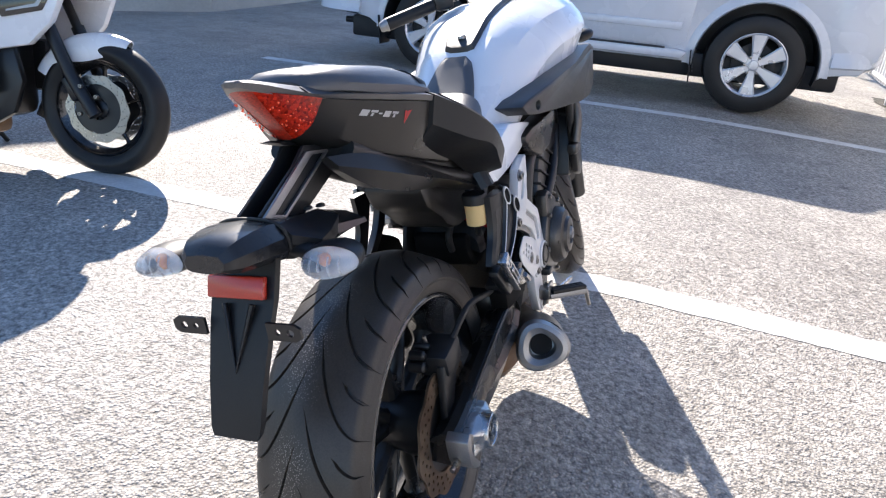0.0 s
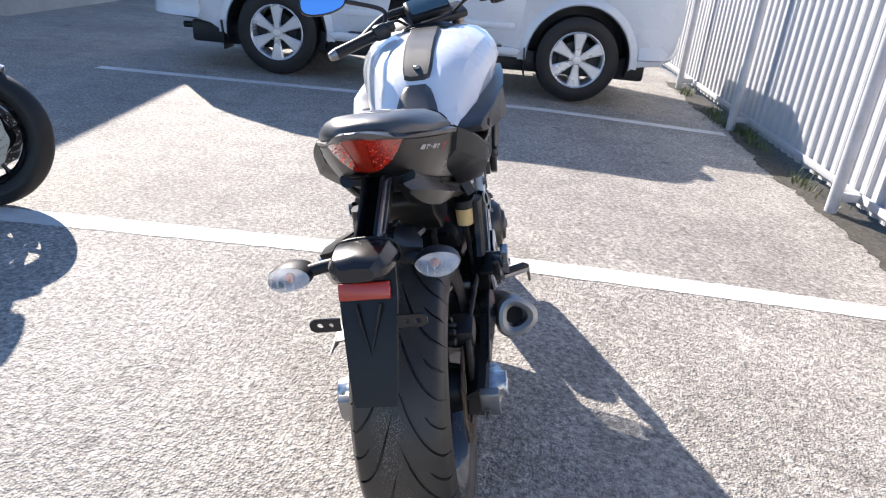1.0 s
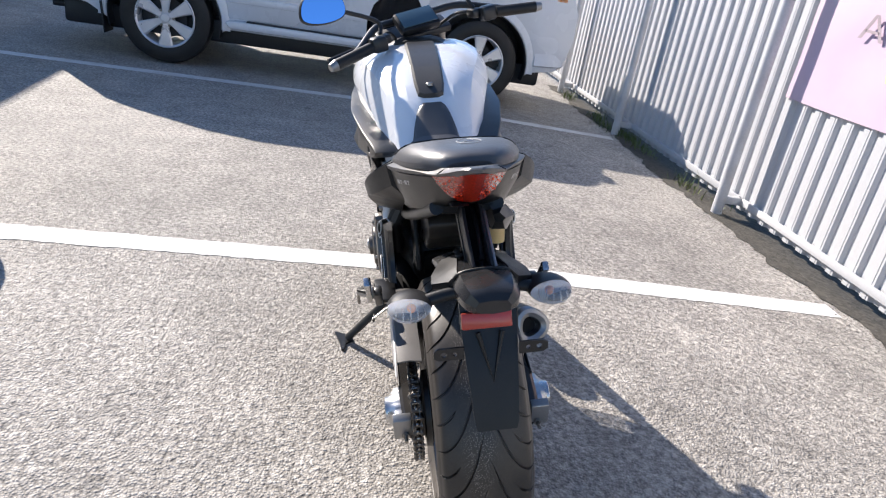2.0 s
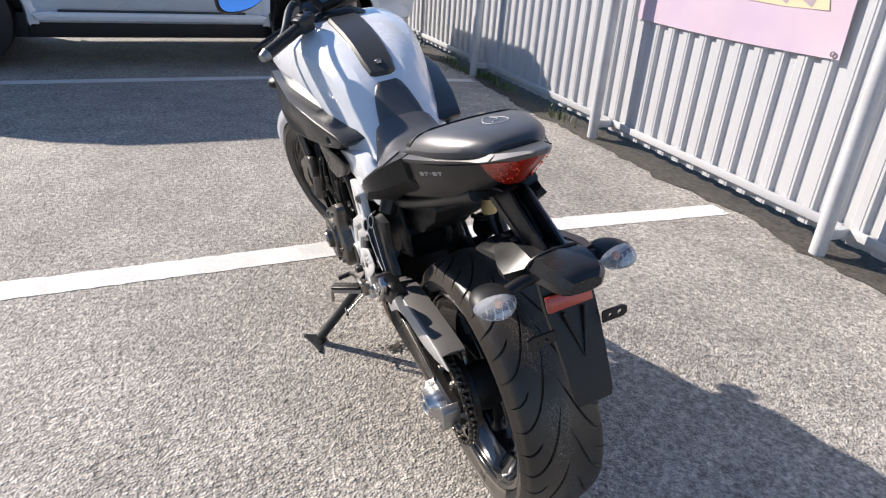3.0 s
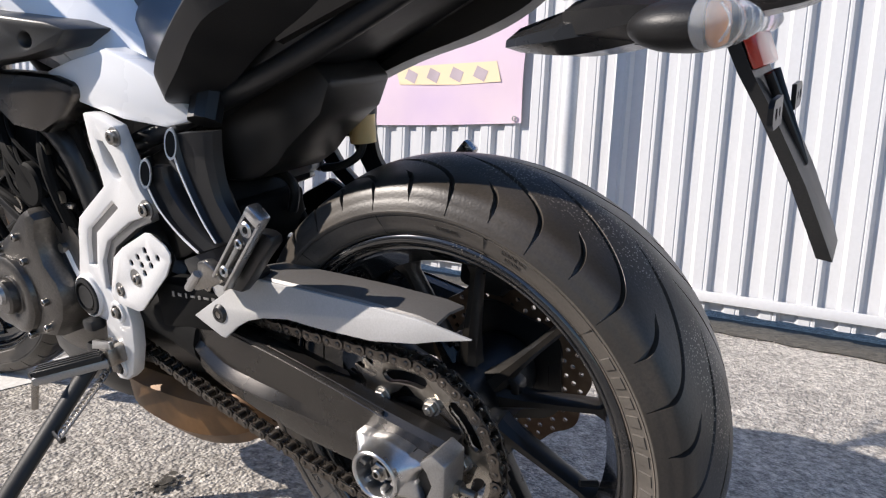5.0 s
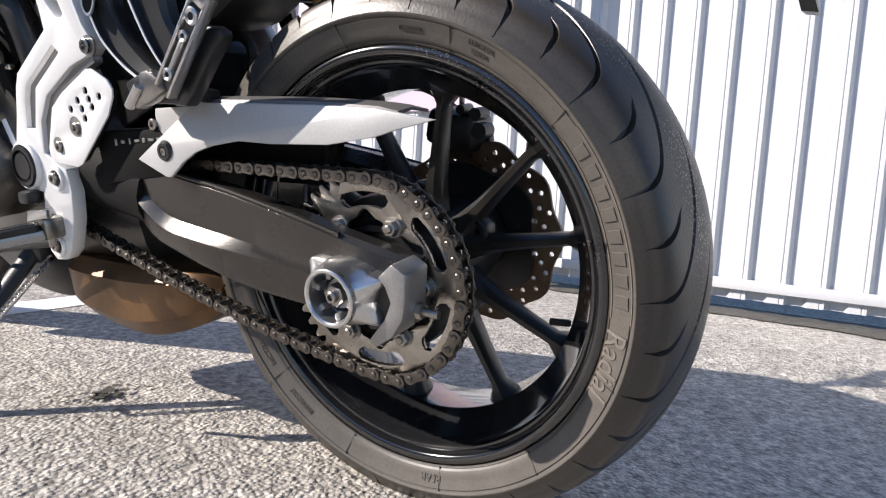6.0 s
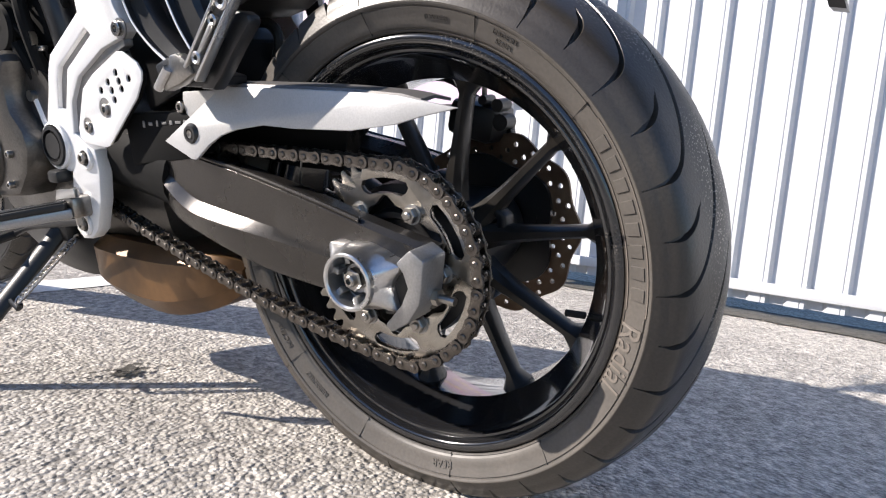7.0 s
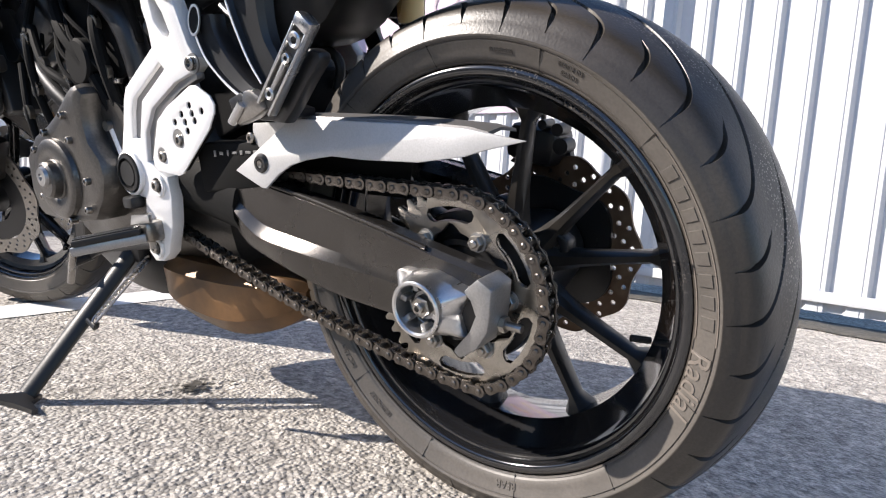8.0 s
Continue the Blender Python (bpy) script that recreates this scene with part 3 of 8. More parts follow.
def tyre_mesh(centre, R, half, rim_r, count, phase=0.0):
    """A tyre with its rounded tread, swept cut grooves and stepped sidewalls; the mesh follows the grooves."""
    P = tyre_profile(R, half, rim_r)
    nv = len(P)
    pitch = math.tau * R / count
    sweep, v0 = 1.35, 0.05
    v = np.abs(P[:, 1]) / half
    tread = P[:, 0] > R - 0.0463
    t = np.where(tread, np.clip((v - v0) / (0.99 - v0), 0, 1), 1.0)
    f = sweep * (1 - (1 - t) ** 2.2)
    slope = sweep * 2.2 * (1 - t) ** 1.2 * pitch / ((0.99 - v0) * half * 1.25)
    cols, rows = [], []
    for k in range(count):
        for fam in (0, 1):
            for e, deep in ((-1.0, 0), (-0.62, 1), (0.62, 1), (1.0, 0)):
                cols.append((k + 0.5 * fam, e, deep, fam))
            for m in range(1, 8):
                cols.append((k + 0.5 * fam + 0.5 * m / 8, 0, 0, 2 + m))
    nu = len(cols)
    co = np.zeros((nu, nv, 3))
    for c, (base, e, deep, fam) in enumerate(cols):
        side_fam = np.where(P[:, 1] < 0, fam, 1 - fam) if fam < 2 else np.full(nv, 9)
        lo = np.where(side_fam == 0, 0.07, 0.56)
        hi = np.where(side_fam == 0, 0.985, 0.94)
        inside = tread & (v > lo) & (v < hi) & (fam < 2)
        taper = np.clip(np.sin(np.pi * np.clip((v - lo) / (hi - lo), 0, 1)) * 2.2, 0.25, 1.0)
        half_w = np.minimum(0.0031 * taper * np.sqrt(1 + slope ** 2) / pitch, 0.105)
        if fam < 2:
            s = base + e * half_w
        else:
            m = fam - 2
            s = base + (0.5 - m / 8) * half_w * 2
        depth = np.where(inside & (deep == 1), 0.0060 * np.clip(taper * 1.3, 0, 1), 0.0)
        u = (s + f) * math.tau / count + phase
        ring = (~tread) & (np.abs(P[:, 0] - (R - 0.0500)) < 0.0008)
        ring |= (~tread) & (np.abs(P[:, 0] - (rim_r + 0.005)) < 0.0012)
        r = P[:, 0] - depth
        x = P[:, 1] * np.where(ring, 1 - 0.0014 / half, 1.0)
        co[c, :, 0] = x + centre.x
        co[c, :, 1] = np.cos(u) * r + centre.y
        co[c, :, 2] = np.sin(u) * r + centre.z
    iu, iv = np.meshgrid(np.arange(nu), np.arange(nv - 1), indexing="ij")
    ju = (iu + 1) % nu
    faces = np.stack([iu * nv + iv, ju * nv + iv, ju * nv + iv + 1, iu * nv + iv + 1], -1).reshape(-1, 4)
    me = bpy.data.meshes.new("tyre")
    me.from_pydata(co.reshape(-1, 3).tolist(), [], faces.tolist())
    me.materials.append(M_TREAD)
    me.materials.append(M_SIDEWALL)
    side = (np.maximum(P[:-1, 0], P[1:, 0]) < R - 0.0460) & (P[:-1, 0] > rim_r + 0.003)
    me.polygons.foreach_set("material_index", np.tile(side.astype(int), nu).tolist())
    me.polygons.foreach_set("use_smooth", [True] * len(me.polygons))
    me.set_sharp_from_angle(angle=radians(38))
    return me


WALL = tyre_profile(TYRE_R, TYRE_HALF, BEAD_R)
WALL = WALL[: 12 * 4 + 1]


def wall_x(r):
    """How far the left sidewall of the rear tyre stands out at a radius."""
    return float(np.interp(r, WALL[:, 0], WALL[:, 1])) + WC.x


def round_wall(a0, r0):
    """Bends flat text round the left sidewall, its tops outwards."""
    def move(p):
        a, r = a0 + p.x / r0, r0 + p.y
        return Vector((wall_x(r) - p.z, RA.y + r * math.cos(a), RA.z + r * math.sin(a)))
    return move


def wall_band(a0, a1, r0, r1, h, n=24):
    """A thin raised line round a stretch of the left sidewall."""
    rows = []
    for i in range(n + 1):
        a = a0 + (a1 - a0) * i / n
        rows.append([Vector((wall_x(r) - d, RA.y + r * math.cos(a), RA.z + r * math.sin(a))) for r, d in ((r0, -0.001), (r0, h), (r1, h), (r1, -0.001))])
    return rings(bmesh.new(), rows)


def rim_mesh(c, rim_r, w):
    """The rim's barrel: two lips and a deep well."""
    outer = [(rim_r + 0.006, -w), (rim_r + 0.009, -w + 0.0008), (rim_r + 0.0115, -w + 0.003), (rim_r + 0.010, -w + 0.010), (rim_r - 0.006, -w + 0.016), (rim_r - 0.026, -w * 0.35), (rim_r - 0.026, w * 0.35),
             (rim_r - 0.006, w - 0.016), (rim_r + 0.010, w - 0.010), (rim_r + 0.0115, w - 0.003), (rim_r + 0.009, w - 0.0008), (rim_r + 0.006, w),
             (rim_r + 0.002, w - 0.0012), (rim_r - 0.001, w - 0.005), (rim_r - 0.010, w - 0.018), (rim_r - 0.034, w * 0.33), (rim_r - 0.034, -w * 0.33), (rim_r - 0.013, -w + 0.024), (rim_r - 0.0095, -w + 0.0155), (rim_r - 0.0085, -w + 0.0120), (rim_r - 0.0065, -w + 0.0095), (rim_r - 0.0040, -w + 0.0090), (rim_r - 0.0020, -w + 0.0100), (rim_r - 0.0012, -w + 0.0070), (rim_r - 0.0002, -w + 0.0035), (rim_r + 0.002, -w + 0.0012)]
    return lathe(outer, c, 150, closed=True)


def spoke_mesh(c, a, a1, r0, r1):
    """One cast spoke, a tapered rounded bar from hub to rim; it leaves the hub at a and meets the rim at a1."""
    X = Vector((1, 0, 0))
    p0 = Vector(c) + Vector((0, math.cos(a), math.sin(a))) * r0
    p1 = Vector(c) + Vector((0, math.cos(a1), math.sin(a1))) * r1
    d = (p1 - p0).normalized()
    s = X.cross(d)
    rows = []
    for t in (0, 0.1, 0.3, 0.6, 0.86, 0.95, 1.0):
        w = 0.0065 + 0.010 * (1 - t) ** 4 + 0.018 * max(0.0, t - 0.86) ** 1 * 5
        h = 0.017 - 0.004 * t + (0.012 * max(0, t - 0.9) * 10)
        m = p0 + (p1 - p0) * t
        rows.append([m + s * w * ca + X * h * sa for ca, sa in ((1, 0.5), (0.45, 1), (-0.45, 1), (-1, 0.5), (-1, -0.5), (-0.45, -1), (0.45, -1), (1, -0.5))])
    return rings(bmesh.new(), rows)


def disc_mesh(c, x, R, r_in, holes):
    """A waved brake disc with rings of small holes."""
    hs = []
    for k in range(holes):
        a = math.tau * k / holes
        for j, f in enumerate((0.24, 0.5, 0.76)):
            rr = r_in + (R - r_in) * f
            aa = a + j * 0.09
            hs.append([(c.y + rr * math.cos(aa) + 0.0035 * math.cos(math.tau * i / 7), c.z + rr * math.sin(aa) + 0.0035 * math.sin(math.tau * i / 7)) for i in range(7)])
    return plate(circle(c.y, c.z, R, 120, 0.004, 10), x - 0.0022, x + 0.0022, [circle(c.y, c.z, r_in, 60)] + hs)


# rear wheel
rear_wheel = group_part("rear_wheel", bike)
t = new("tyre", tyre_mesh(WC, TYRE_R, TYRE_HALF, BEAD_R, 18, radians(12)))
t.parent = rear_wheel
t["label"] = "black sport tyre with curved grooves and dusty sidewall"
I4 = Matrix.Identity(4)
for text, size, deg, r0 in (("Radial", 0.030, 195, 0.2440), ("MADE IN", 0.0068, 117, 0.2520), ("SPAIN", 0.0068, 117, 0.2445), ("REAR", 0.0115, 262, 0.2460), ("180/55ZR17", 0.0085, 309, 0.2475), ("M/C 73W", 0.0085, 327, 0.2475), ("TUBELESS", 0.0065, 99, 0.2480)):
    mark(text, size, I4, M_LETTER if size > 0.02 else M_SIDEWALL, rear_wheel, "sidewall_lettering", 0.0010, round_wall(radians(deg), r0))


# raised blocks where a maker's name stands, mould lines between
def wall_block(a0, a1, r0, r1, h):
    rows = []
    for d, k in ((-0.001, 0.0), (h, 0.0008)):
        rr = [(r0 + k, a0 + k / r0), (r0 + k, a1 - k / r0), (r1 - k, a1 - k / r1), (r1 - k, a0 + k / r1)]
        rows.append([Vector((wall_x(r) - d, RA.y + r * math.cos(a), RA.z + r * math.sin(a))) for r, a in rr])
    return rings(bmesh.new(), rows)


for k in range(8):
    a0 = radians(146.0 + 4.6 * k)
    part("raised_block", wall_block(a0, a0 + 0.052, 0.2400, 0.2545, 0.0012), M_SIDEWALL, rear_wheel)
for a0, a1 in ((143.0, 184.0),):
    for r in (0.2365, 0.2575):
        part("raised_line", wall_band(radians(a0), radians(a1), r - 0.0006, r + 0.0006, 0.0009), M_LETTER, rear_wheel)
for k in range(12):
    a0 = math.tau * k / 12 + 0.335
    part("mould_line", wall_block(a0, a0 + 0.0045, 0.2335, 0.2590, 0.0009), M_RUBBER, rear_wheel)
for k in range(14):
    a0 = radians(52 + 1.3 * (k % 7))
    r0 = 0.2400 + 0.0075 * (k // 7)
    part("small_print", wall_block(a0, a0 + 0.012, r0, r0 + 0.0035, 0.0006), M_SIDEWALL, rear_wheel)
part("rim", rim_mesh(WC, RIM_R, 0.0805), M_BLACK_GLOSS, rear_wheel, "glossy black cast rim")
for k in range(5):
    for s in (-1, 1):
        a = radians(153.2 + 72 * k + s * 16.5)
        part("spoke", spoke_mesh(WC, a - s * radians(5), a, 0.05, RIM_R - 0.030), M_SPOKE, rear_wheel)
part("hub", lathe([(0.028, -0.088), (0.05, -0.084), (0.058, -0.05), (0.052, -0.02), (0.052, 0.02), (0.058, 0.05), (0.05, 0.09), (0.028, 0.094)], RA, 36), M_BLACK_SATIN, rear_wheel)
for k in range(5):
    a = radians(153.2 + 72 * k)
    part("hub_web", plate([(RA.y + r * math.cos(a + d), RA.z + r * math.sin(a + d)) for r, d in ((0.045, -0.5), (0.078, -0.26), (0.086, 0.0), (0.078, 0.26), (0.045, 0.5))], -0.012, 0.010, [[(RA.y + 0.066 * math.cos(a) + 0.0075 * math.cos(q) * 0.8, RA.z + 0.066 * math.sin(a) + 0.0105 * math.sin(q)) for q in (math.tau * i / 14 for i in range(14))]], bevel=0.003), M_BLACK_SATIN, rear_wheel)
part("brake_disc", disc_mesh(RA, 0.102, 0.1185, 0.078, 26), M_RUST, rear_wheel, "waved brown-filmed steel brake disc with small holes")
part("disc_carrier", plate(circle(RA.y, RA.z, 0.088, 60, 0.006, 5), 0.094, 0.0995, [circle(RA.y, RA.z, 0.04, 30)]), M_BLACK_SATIN, rear_wheel)
part("valve", tube([(-0.02, RA.y - 0.175, RA.z - 0.055), (-0.035, RA.y - 0.160, RA.z - 0.050)], 0.004, 8), M_RUBBER, rear_wheel)
part("sprocket_carrier", lathe([(0.03, -0.106), (0.046, -0.105), (0.050, -0.112), (0.056, -0.112), (0.060, -0.104), (0.084, -0.100), (0.086, -0.088), (0.06, -0.080), (0.03, -0.080)], RA, 48), M_BLACK_SATIN, rear_wheel)

# final drive
CX = -0.120
SPR_R, FS = 0.1075, Vector((0, 0.585, 0.377))
NUT0 = radians(57.5)
teeth = []
for k in range(43):
    for f, dr in ((0.0, 0.0055), (0.16, 0.0045), (0.34, -0.003), (0.5, -0.0052), (0.66, -0.003), (0.84, 0.0045)):
        a = math.tau * (k + f) / 43
        teeth.append((RA.y + (SPR_R + dr) * math.cos(a), RA.z + (SPR_R + dr) * math.sin(a)))
slots = []
for k in range(6):
    a0 = NUT0 + math.tau * (k + 0.5) / 6
    arc = [(0.0935, a0 + d) for d in (-0.30, -0.15, 0.0, 0.15, 0.30)] + [(0.089, a0 + 0.345), (0.083, a0 + 0.33)] + [(0.0785, a0 + d) for d in (0.27, 0.13, 0.0, -0.13, -0.27)] + [(0.083, a0 - 0.33), (0.089, a0 - 0.345)]
    slots.append([(RA.y + r * math.cos(a), RA.z + r * math.sin(a)) for r, a in arc])
inner = [(RA.y + r * math.cos(a), RA.z + r * math.sin(a)) for r, a in ((0.0660 - 0.0100 * math.cos(6 * (a - NUT0)) ** 3, a) for a in (math.tau * i / 96 for i in range(96)))]
part("sprocket", plate(teeth, CX - 0.0032, CX + 0.0032, slots + [inner], bevel=0.0007), M_SPROCKET, rear_wheel, "worn steel rear sprocket with long slots")
for k in range(6):
    a = NUT0 + math.tau * k / 6
    y, z = RA.y + 0.0665 * math.cos(a), RA.z + 0.0665 * math.sin(a)
    part("sprocket_washer", lathe([(0.0001, 0.0), (0.0105, 0.0), (0.0105, -0.0015), (0.0001, -0.0015)], (CX - 0.0032, y, z), 18), M_GREYALU, rear_wheel)
    nut = lathe([(0.0045, 0.0), (0.0085, 0.0), (0.0085, -0.0060), (0.0075, -0.0072), (0.0045, -0.0072)], (CX - 0.0045, y, z), 6)
    part("sprocket_nut", nut, M_STEEL, rear_wheel, angle=20)
    part("stud", lathe([(0.0001, 0.0), (0.0042, 0.0), (0.0042, -0.0090), (0.0030, -0.0100), (0.0001, -0.0100)], (CX - 0.0045, y, z), 12), M_STEEL, rear_wheel)

chain = group_part("chain", bike, "greasy steel drive chain")


def link_mesh(wide):
    """Two waisted side plates with their pins or rollers."""
    bm = bmesh.new()
    r, w = 0.0073, 0.0055
    o = []
    for sgn in (1, -1):
        for a in np.linspace(-1.25, 1.25, 7):
            o.append((sgn * (0.0079 + r * math.cos(a)), sgn * r * math.sin(a)))
        o.append((0.0, sgn * w))
    for s in (-1, 1):
        x0 = s * (0.0090 if wide else 0.0064)
        plate(o, x0 - 0.0011, x0 + 0.0011, bevel=0.0004, bm=bm)
    if wide:
        for y in (-0.0079, 0.0079):
            lathe([(0.0001, -0.0118), (0.0022, -0.0118), (0.0034, -0.0110), (0.0034, 0.0110), (0.0022, 0.0118), (0.0001, 0.0118)], (0, y, 0), 10, bm)
    else:
        for y in (-0.0079, 0.0079):
            lathe([(0.005, -0.0055), (0.005, 0.0055)], (0, y, 0), 10, bm)
    me = bpy.data.meshes.new("link")
    bmesh.ops.recalc_face_normals(bm, faces=bm.faces)
    bm.to_mesh(me)
    bm.free()
    me.materials.append(M_CHAIN)
    return me


def chain_path():
    """Points along the chain's loop round both sprockets, with a little slack below."""
    pts = []
    for a in np.linspace(radians(93), radians(257), 30):
        pts.append(Vector((CX, RA.y + SPR_R * math.cos(a), RA.z + SPR_R * math.sin(a))))
    lo0, lo1 = pts[-1].copy(), Vector((CX, FS.y + 0.041 * math.cos(radians(282)), FS.z + 0.041 * math.sin(radians(282))))
    for f in np.linspace(0.04, 0.96, 24):
        q = lo0.lerp(lo1, f)
        q.z -= 0.020 * math.sin(math.pi * f ** 0.8)
        pts.append(q)
    for a in np.linspace(radians(282), radians(450), 12):
        pts.append(Vector((CX, FS.y + 0.041 * math.cos(a), FS.z + 0.041 * math.sin(a))))
    hi0, hi1 = pts[-1].copy(), pts[0].copy()
    for f in np.linspace(0.04, 0.96, 24):
        pts.append(hi0.lerp(hi1, f))
    return pts


path = chain_path()
path.append(path[0])
cum = [0.0]
for a, b in zip(path, path[1:]):
    cum.append(cum[-1] + (b - a).length)
n_links = 2 * round(cum[-1] / 0.015875 / 2)
M_CHAIN = material("chain_steel", (0.18, 0.162, 0.145), 0.30, 0.95, grain=0.4, scale=400, stain=0.75, stain_scale=45, stain_colour=(0.045, 0.036, 0.028))
wide_link, narrow_link = link_mesh(True), link_mesh(False)
for k in range(n_links):
    s = (k + 0.5) * cum[-1] / n_links
    i = max(j for j in range(len(cum) - 1) if cum[j] <= s)
    q = path[i].lerp(path[i + 1], (s - cum[i]) / max(1e-9, cum[i + 1] - cum[i]))
    d = path[i + 1] - path[i]
    ob = new("link", wide_link if k % 2 else narrow_link)
    ob.parent = chain
    ob.matrix_basis = Matrix.Translation(q) @ Matrix.Rotation(math.atan2(d.z, d.y), 4, "X")

# swingarm
swingarm = group_part("swingarm", bike, "grey cast swingarm")
ARM_X = 0.157


def arm_bm(s):
    """One beam: a deep box with a rolled top edge, and a raised shoulder that runs back from its front end."""
    rows = []
    for y, zt, zb, dx in ((-0.050, 0.328, 0.276, 0.014), (-0.043, 0.334, 0.268, 0.004), (0.03, 0.352, 0.265, 0), (0.09, 0.367, 0.268, 0), (0.157, 0.382, 0.274, 0), (0.20, 0.391, 0.281, 0), (0.241, 0.398, 0.290, 0), (0.29, 0.407, 0.304, 0), (0.332, 0.413, 0.319, 0), (0.350, 0.413, 0.334, 0.004), (0.360, 0.402, 0.352, 0.014)):
        x = ARM_X - dx
        zc = zb + (zt - zb) * float(np.interp(y, [0.08, 0.184, 0.291, 0.340], [0.42, 0.39, 0.33, 0.50]))
        k = max(0.0, min(1.0, (y - 0.13) / 0.09)) * max(0.0, min(1.0, (0.352 - y) / 0.03))
        rows.append([Vector((s * q, y, z)) for q, z in ((x - 0.050, zt - 0.012), (x - 0.026, zt + 0.002), (x - 0.010, zt + 0.002), (x - 0.003, zt - 0.003), (x - 0.004, zt - 0.010), (x - 0.007, zc + 0.014), (x - 0.005 + 0.007 * k, zc + 0.004), (x - 0.004 + 0.008 * k, zc + 0.001), (x - 0.005 + 0.004 * k, zc - 0.006), (x - 0.008, zb + 0.010), (x - 0.014, zb), (x - 0.050, zb + 0.004))])
    rr = [spline([r[i] for r in rows], 5) for i in range(len(rows[0]))]
    return rings(bmesh.new(), [[c[j] for c in rr] for j in range(len(rr[0]))])


AXLE = (0.0205, 0.299)
STAR = ((0, 0.034), (20, 0.038), (38, 0.050), (56, 0.037), (80, 0.033), (120, 0.034), (146, 0.040), (161, 0.053), (174, 0.042), (187, 0.038), (200, 0.043), (213, 0.053), (226, 0.040), (250, 0.033), (290, 0.036), (315, 0.046), (335, 0.036))


def on_side(b, s):
    """The left part as it is, or its twin for the right side."""
    return b if s < 0 else mirrored(b)


def star_r(a):
    d = math.degrees(a) % 360
    return float(np.interp(d, [p[0] for p in STAR] + [360], [p[1] for p in STAR] + [STAR[0][1]]))


for s in (-1, 1):
    beam = part("beam", arm_bm(s), M_SWINGARM, swingarm, angle=25)
    edge = [(0.340, 0.413), (0.332, 0.4155), (0.29, 0.4095), (0.241, 0.4005), (0.20, 0.3935), (0.157, 0.3845), (0.09, 0.3695), (0.03, 0.3545)]
    part("rolled_edge", tube([(s * (ARM_X - 0.0055), y, z - 0.0015) for y, z in edge], 0.0028, 8, 4), M_SWINGARM, beam)
    part("pivot_arm", tube([(s * 0.122, 0.330, 0.372), (s * 0.118, 0.360, 0.378), (s * 0.105, 0.44, 0.385), (s * 0.10, 0.55, 0.395)], 0.048, 16, 5, flat=0.78), M_DEEP, swingarm)
    part("slider_cover", on_side(plate([(0.398, 0.385), (0.402, 0.436), (0.390, 0.450), (0.280, 0.454), (0.262, 0.440), (0.270, 0.400)], -0.1546, -0.118, bevel=0.003), s), M_DEEP, beam, "black cover over the arm's pivot")
    for k, (w, h) in enumerate(((0.004, 0.008), (0.007, 0.004), (0.003, 0.007), (0.009, 0.003), (0.005, 0.005), (0.010, 0.003), (0.006, 0.004))):
        part("moulded_mark", box((s * 0.155, 0.362 - 0.0135 * k, 0.4375 + 0.0008 * k), (0.0012, w, h), 0.0003), M_GREYALU, beam, "worn light marks" if k == 0 else "")
    END = [(-0.028, 0.322), (-0.045, 0.337), (-0.060, 0.328), (-0.057, 0.300), (-0.054, 0.284), (-0.041, 0.264), (-0.020, 0.250), (-0.013, 0.257), (-0.033, 0.281), (-0.041, 0.299), (-0.036, 0.313)]
    end = plate(END, -0.172, -0.132, bevel=0.0025)
    adjuster = part("chain_adjuster", end if s < 0 else mirrored(end), M_GREYALU, swingarm, "silver chain adjuster end")
    core = plate([(y * 0.86 + 0.002, z * 0.86 + 0.041) for y, z in END[:6]] + [(-0.005, 0.262), (-0.005, 0.325)], -0.160, -0.130, bevel=0.002)
    part("adjuster_body", core if s < 0 else mirrored(core), M_BLACK_SATIN, adjuster, "dark recess of the adjuster")
    part("adjuster_bolt", tube([(s * 0.146, -0.045, 0.286), (s * 0.146, -0.078, 0.284)], 0.0042, 10, 1), M_STEEL, swingarm)
    part("lock_nut", lathe([(0.0042, -0.003), (0.0085, -0.003), (0.0085, 0.003), (0.0042, 0.003)], (0, 0, 0), 6), M_STEEL, swingarm, angle=20).matrix_basis = Matrix.Translation((s * 0.146, -0.058, 0.2855)) @ Matrix.Rotation(radians(90), 4, "Z")
    star = bmesh.new()
    rows = []
    for x, mixed_in, k in ((0.150, 1.0, 1.0), (0.1645, 1.0, 1.0), (0.1665, 1.0, 0.97), (0.174, 0.45, 0.98), (0.181, 0.0, 1.0), (0.1865, 0.0, 0.99), (0.188, 0.0, 0.95)):
        row = []
        for i in range(90):
            a = math.tau * i / 90
            r = (star_r(a) * mixed_in + 0.0300 * (1 - mixed_in)) * k
            row.append(Vector((s * x, AXLE[0] + r * math.cos(a), AXLE[1] + r * math.sin(a))))
        rows.append(row)
    for x, r in ((0.188, 0.0262), (0.1860, 0.0248), (0.166, 0.0225), (0.1655, 0.0020)):
        rows.append([Vector((s * x, AXLE[0] + r * math.cos(a), AXLE[1] + r * math.sin(a))) for a in (math.tau * i / 90 for i in range(90))])
    rings(star, rows)
    slider = part("axle_slider", star, M_SILVER, swingarm, "silver axle slider cup with fins", 28)
    for k in range(6):
        a = math.tau * k / 6 + 0.35
        rib = box((0, 0, 0), (0.014, 0.009, 0.0065), 0.0015, None)
        part("cup_rib", rib, M_GREYALU, slider).matrix_basis = Matrix.Translation((s * 0.173, AXLE[0] + 0.0215 * math.cos(a), AXLE[1] + 0.0215 * math.sin(a))) @ Matrix.Rotation(a, 4, "X")
    # flat black disc paints the shade at the bottom of the cup
    well = lathe([(0.0001, 0.0), (0.0205, 0.0), (0.0205, 0.0010), (0.0001, 0.0010)], (0, *AXLE), 30)
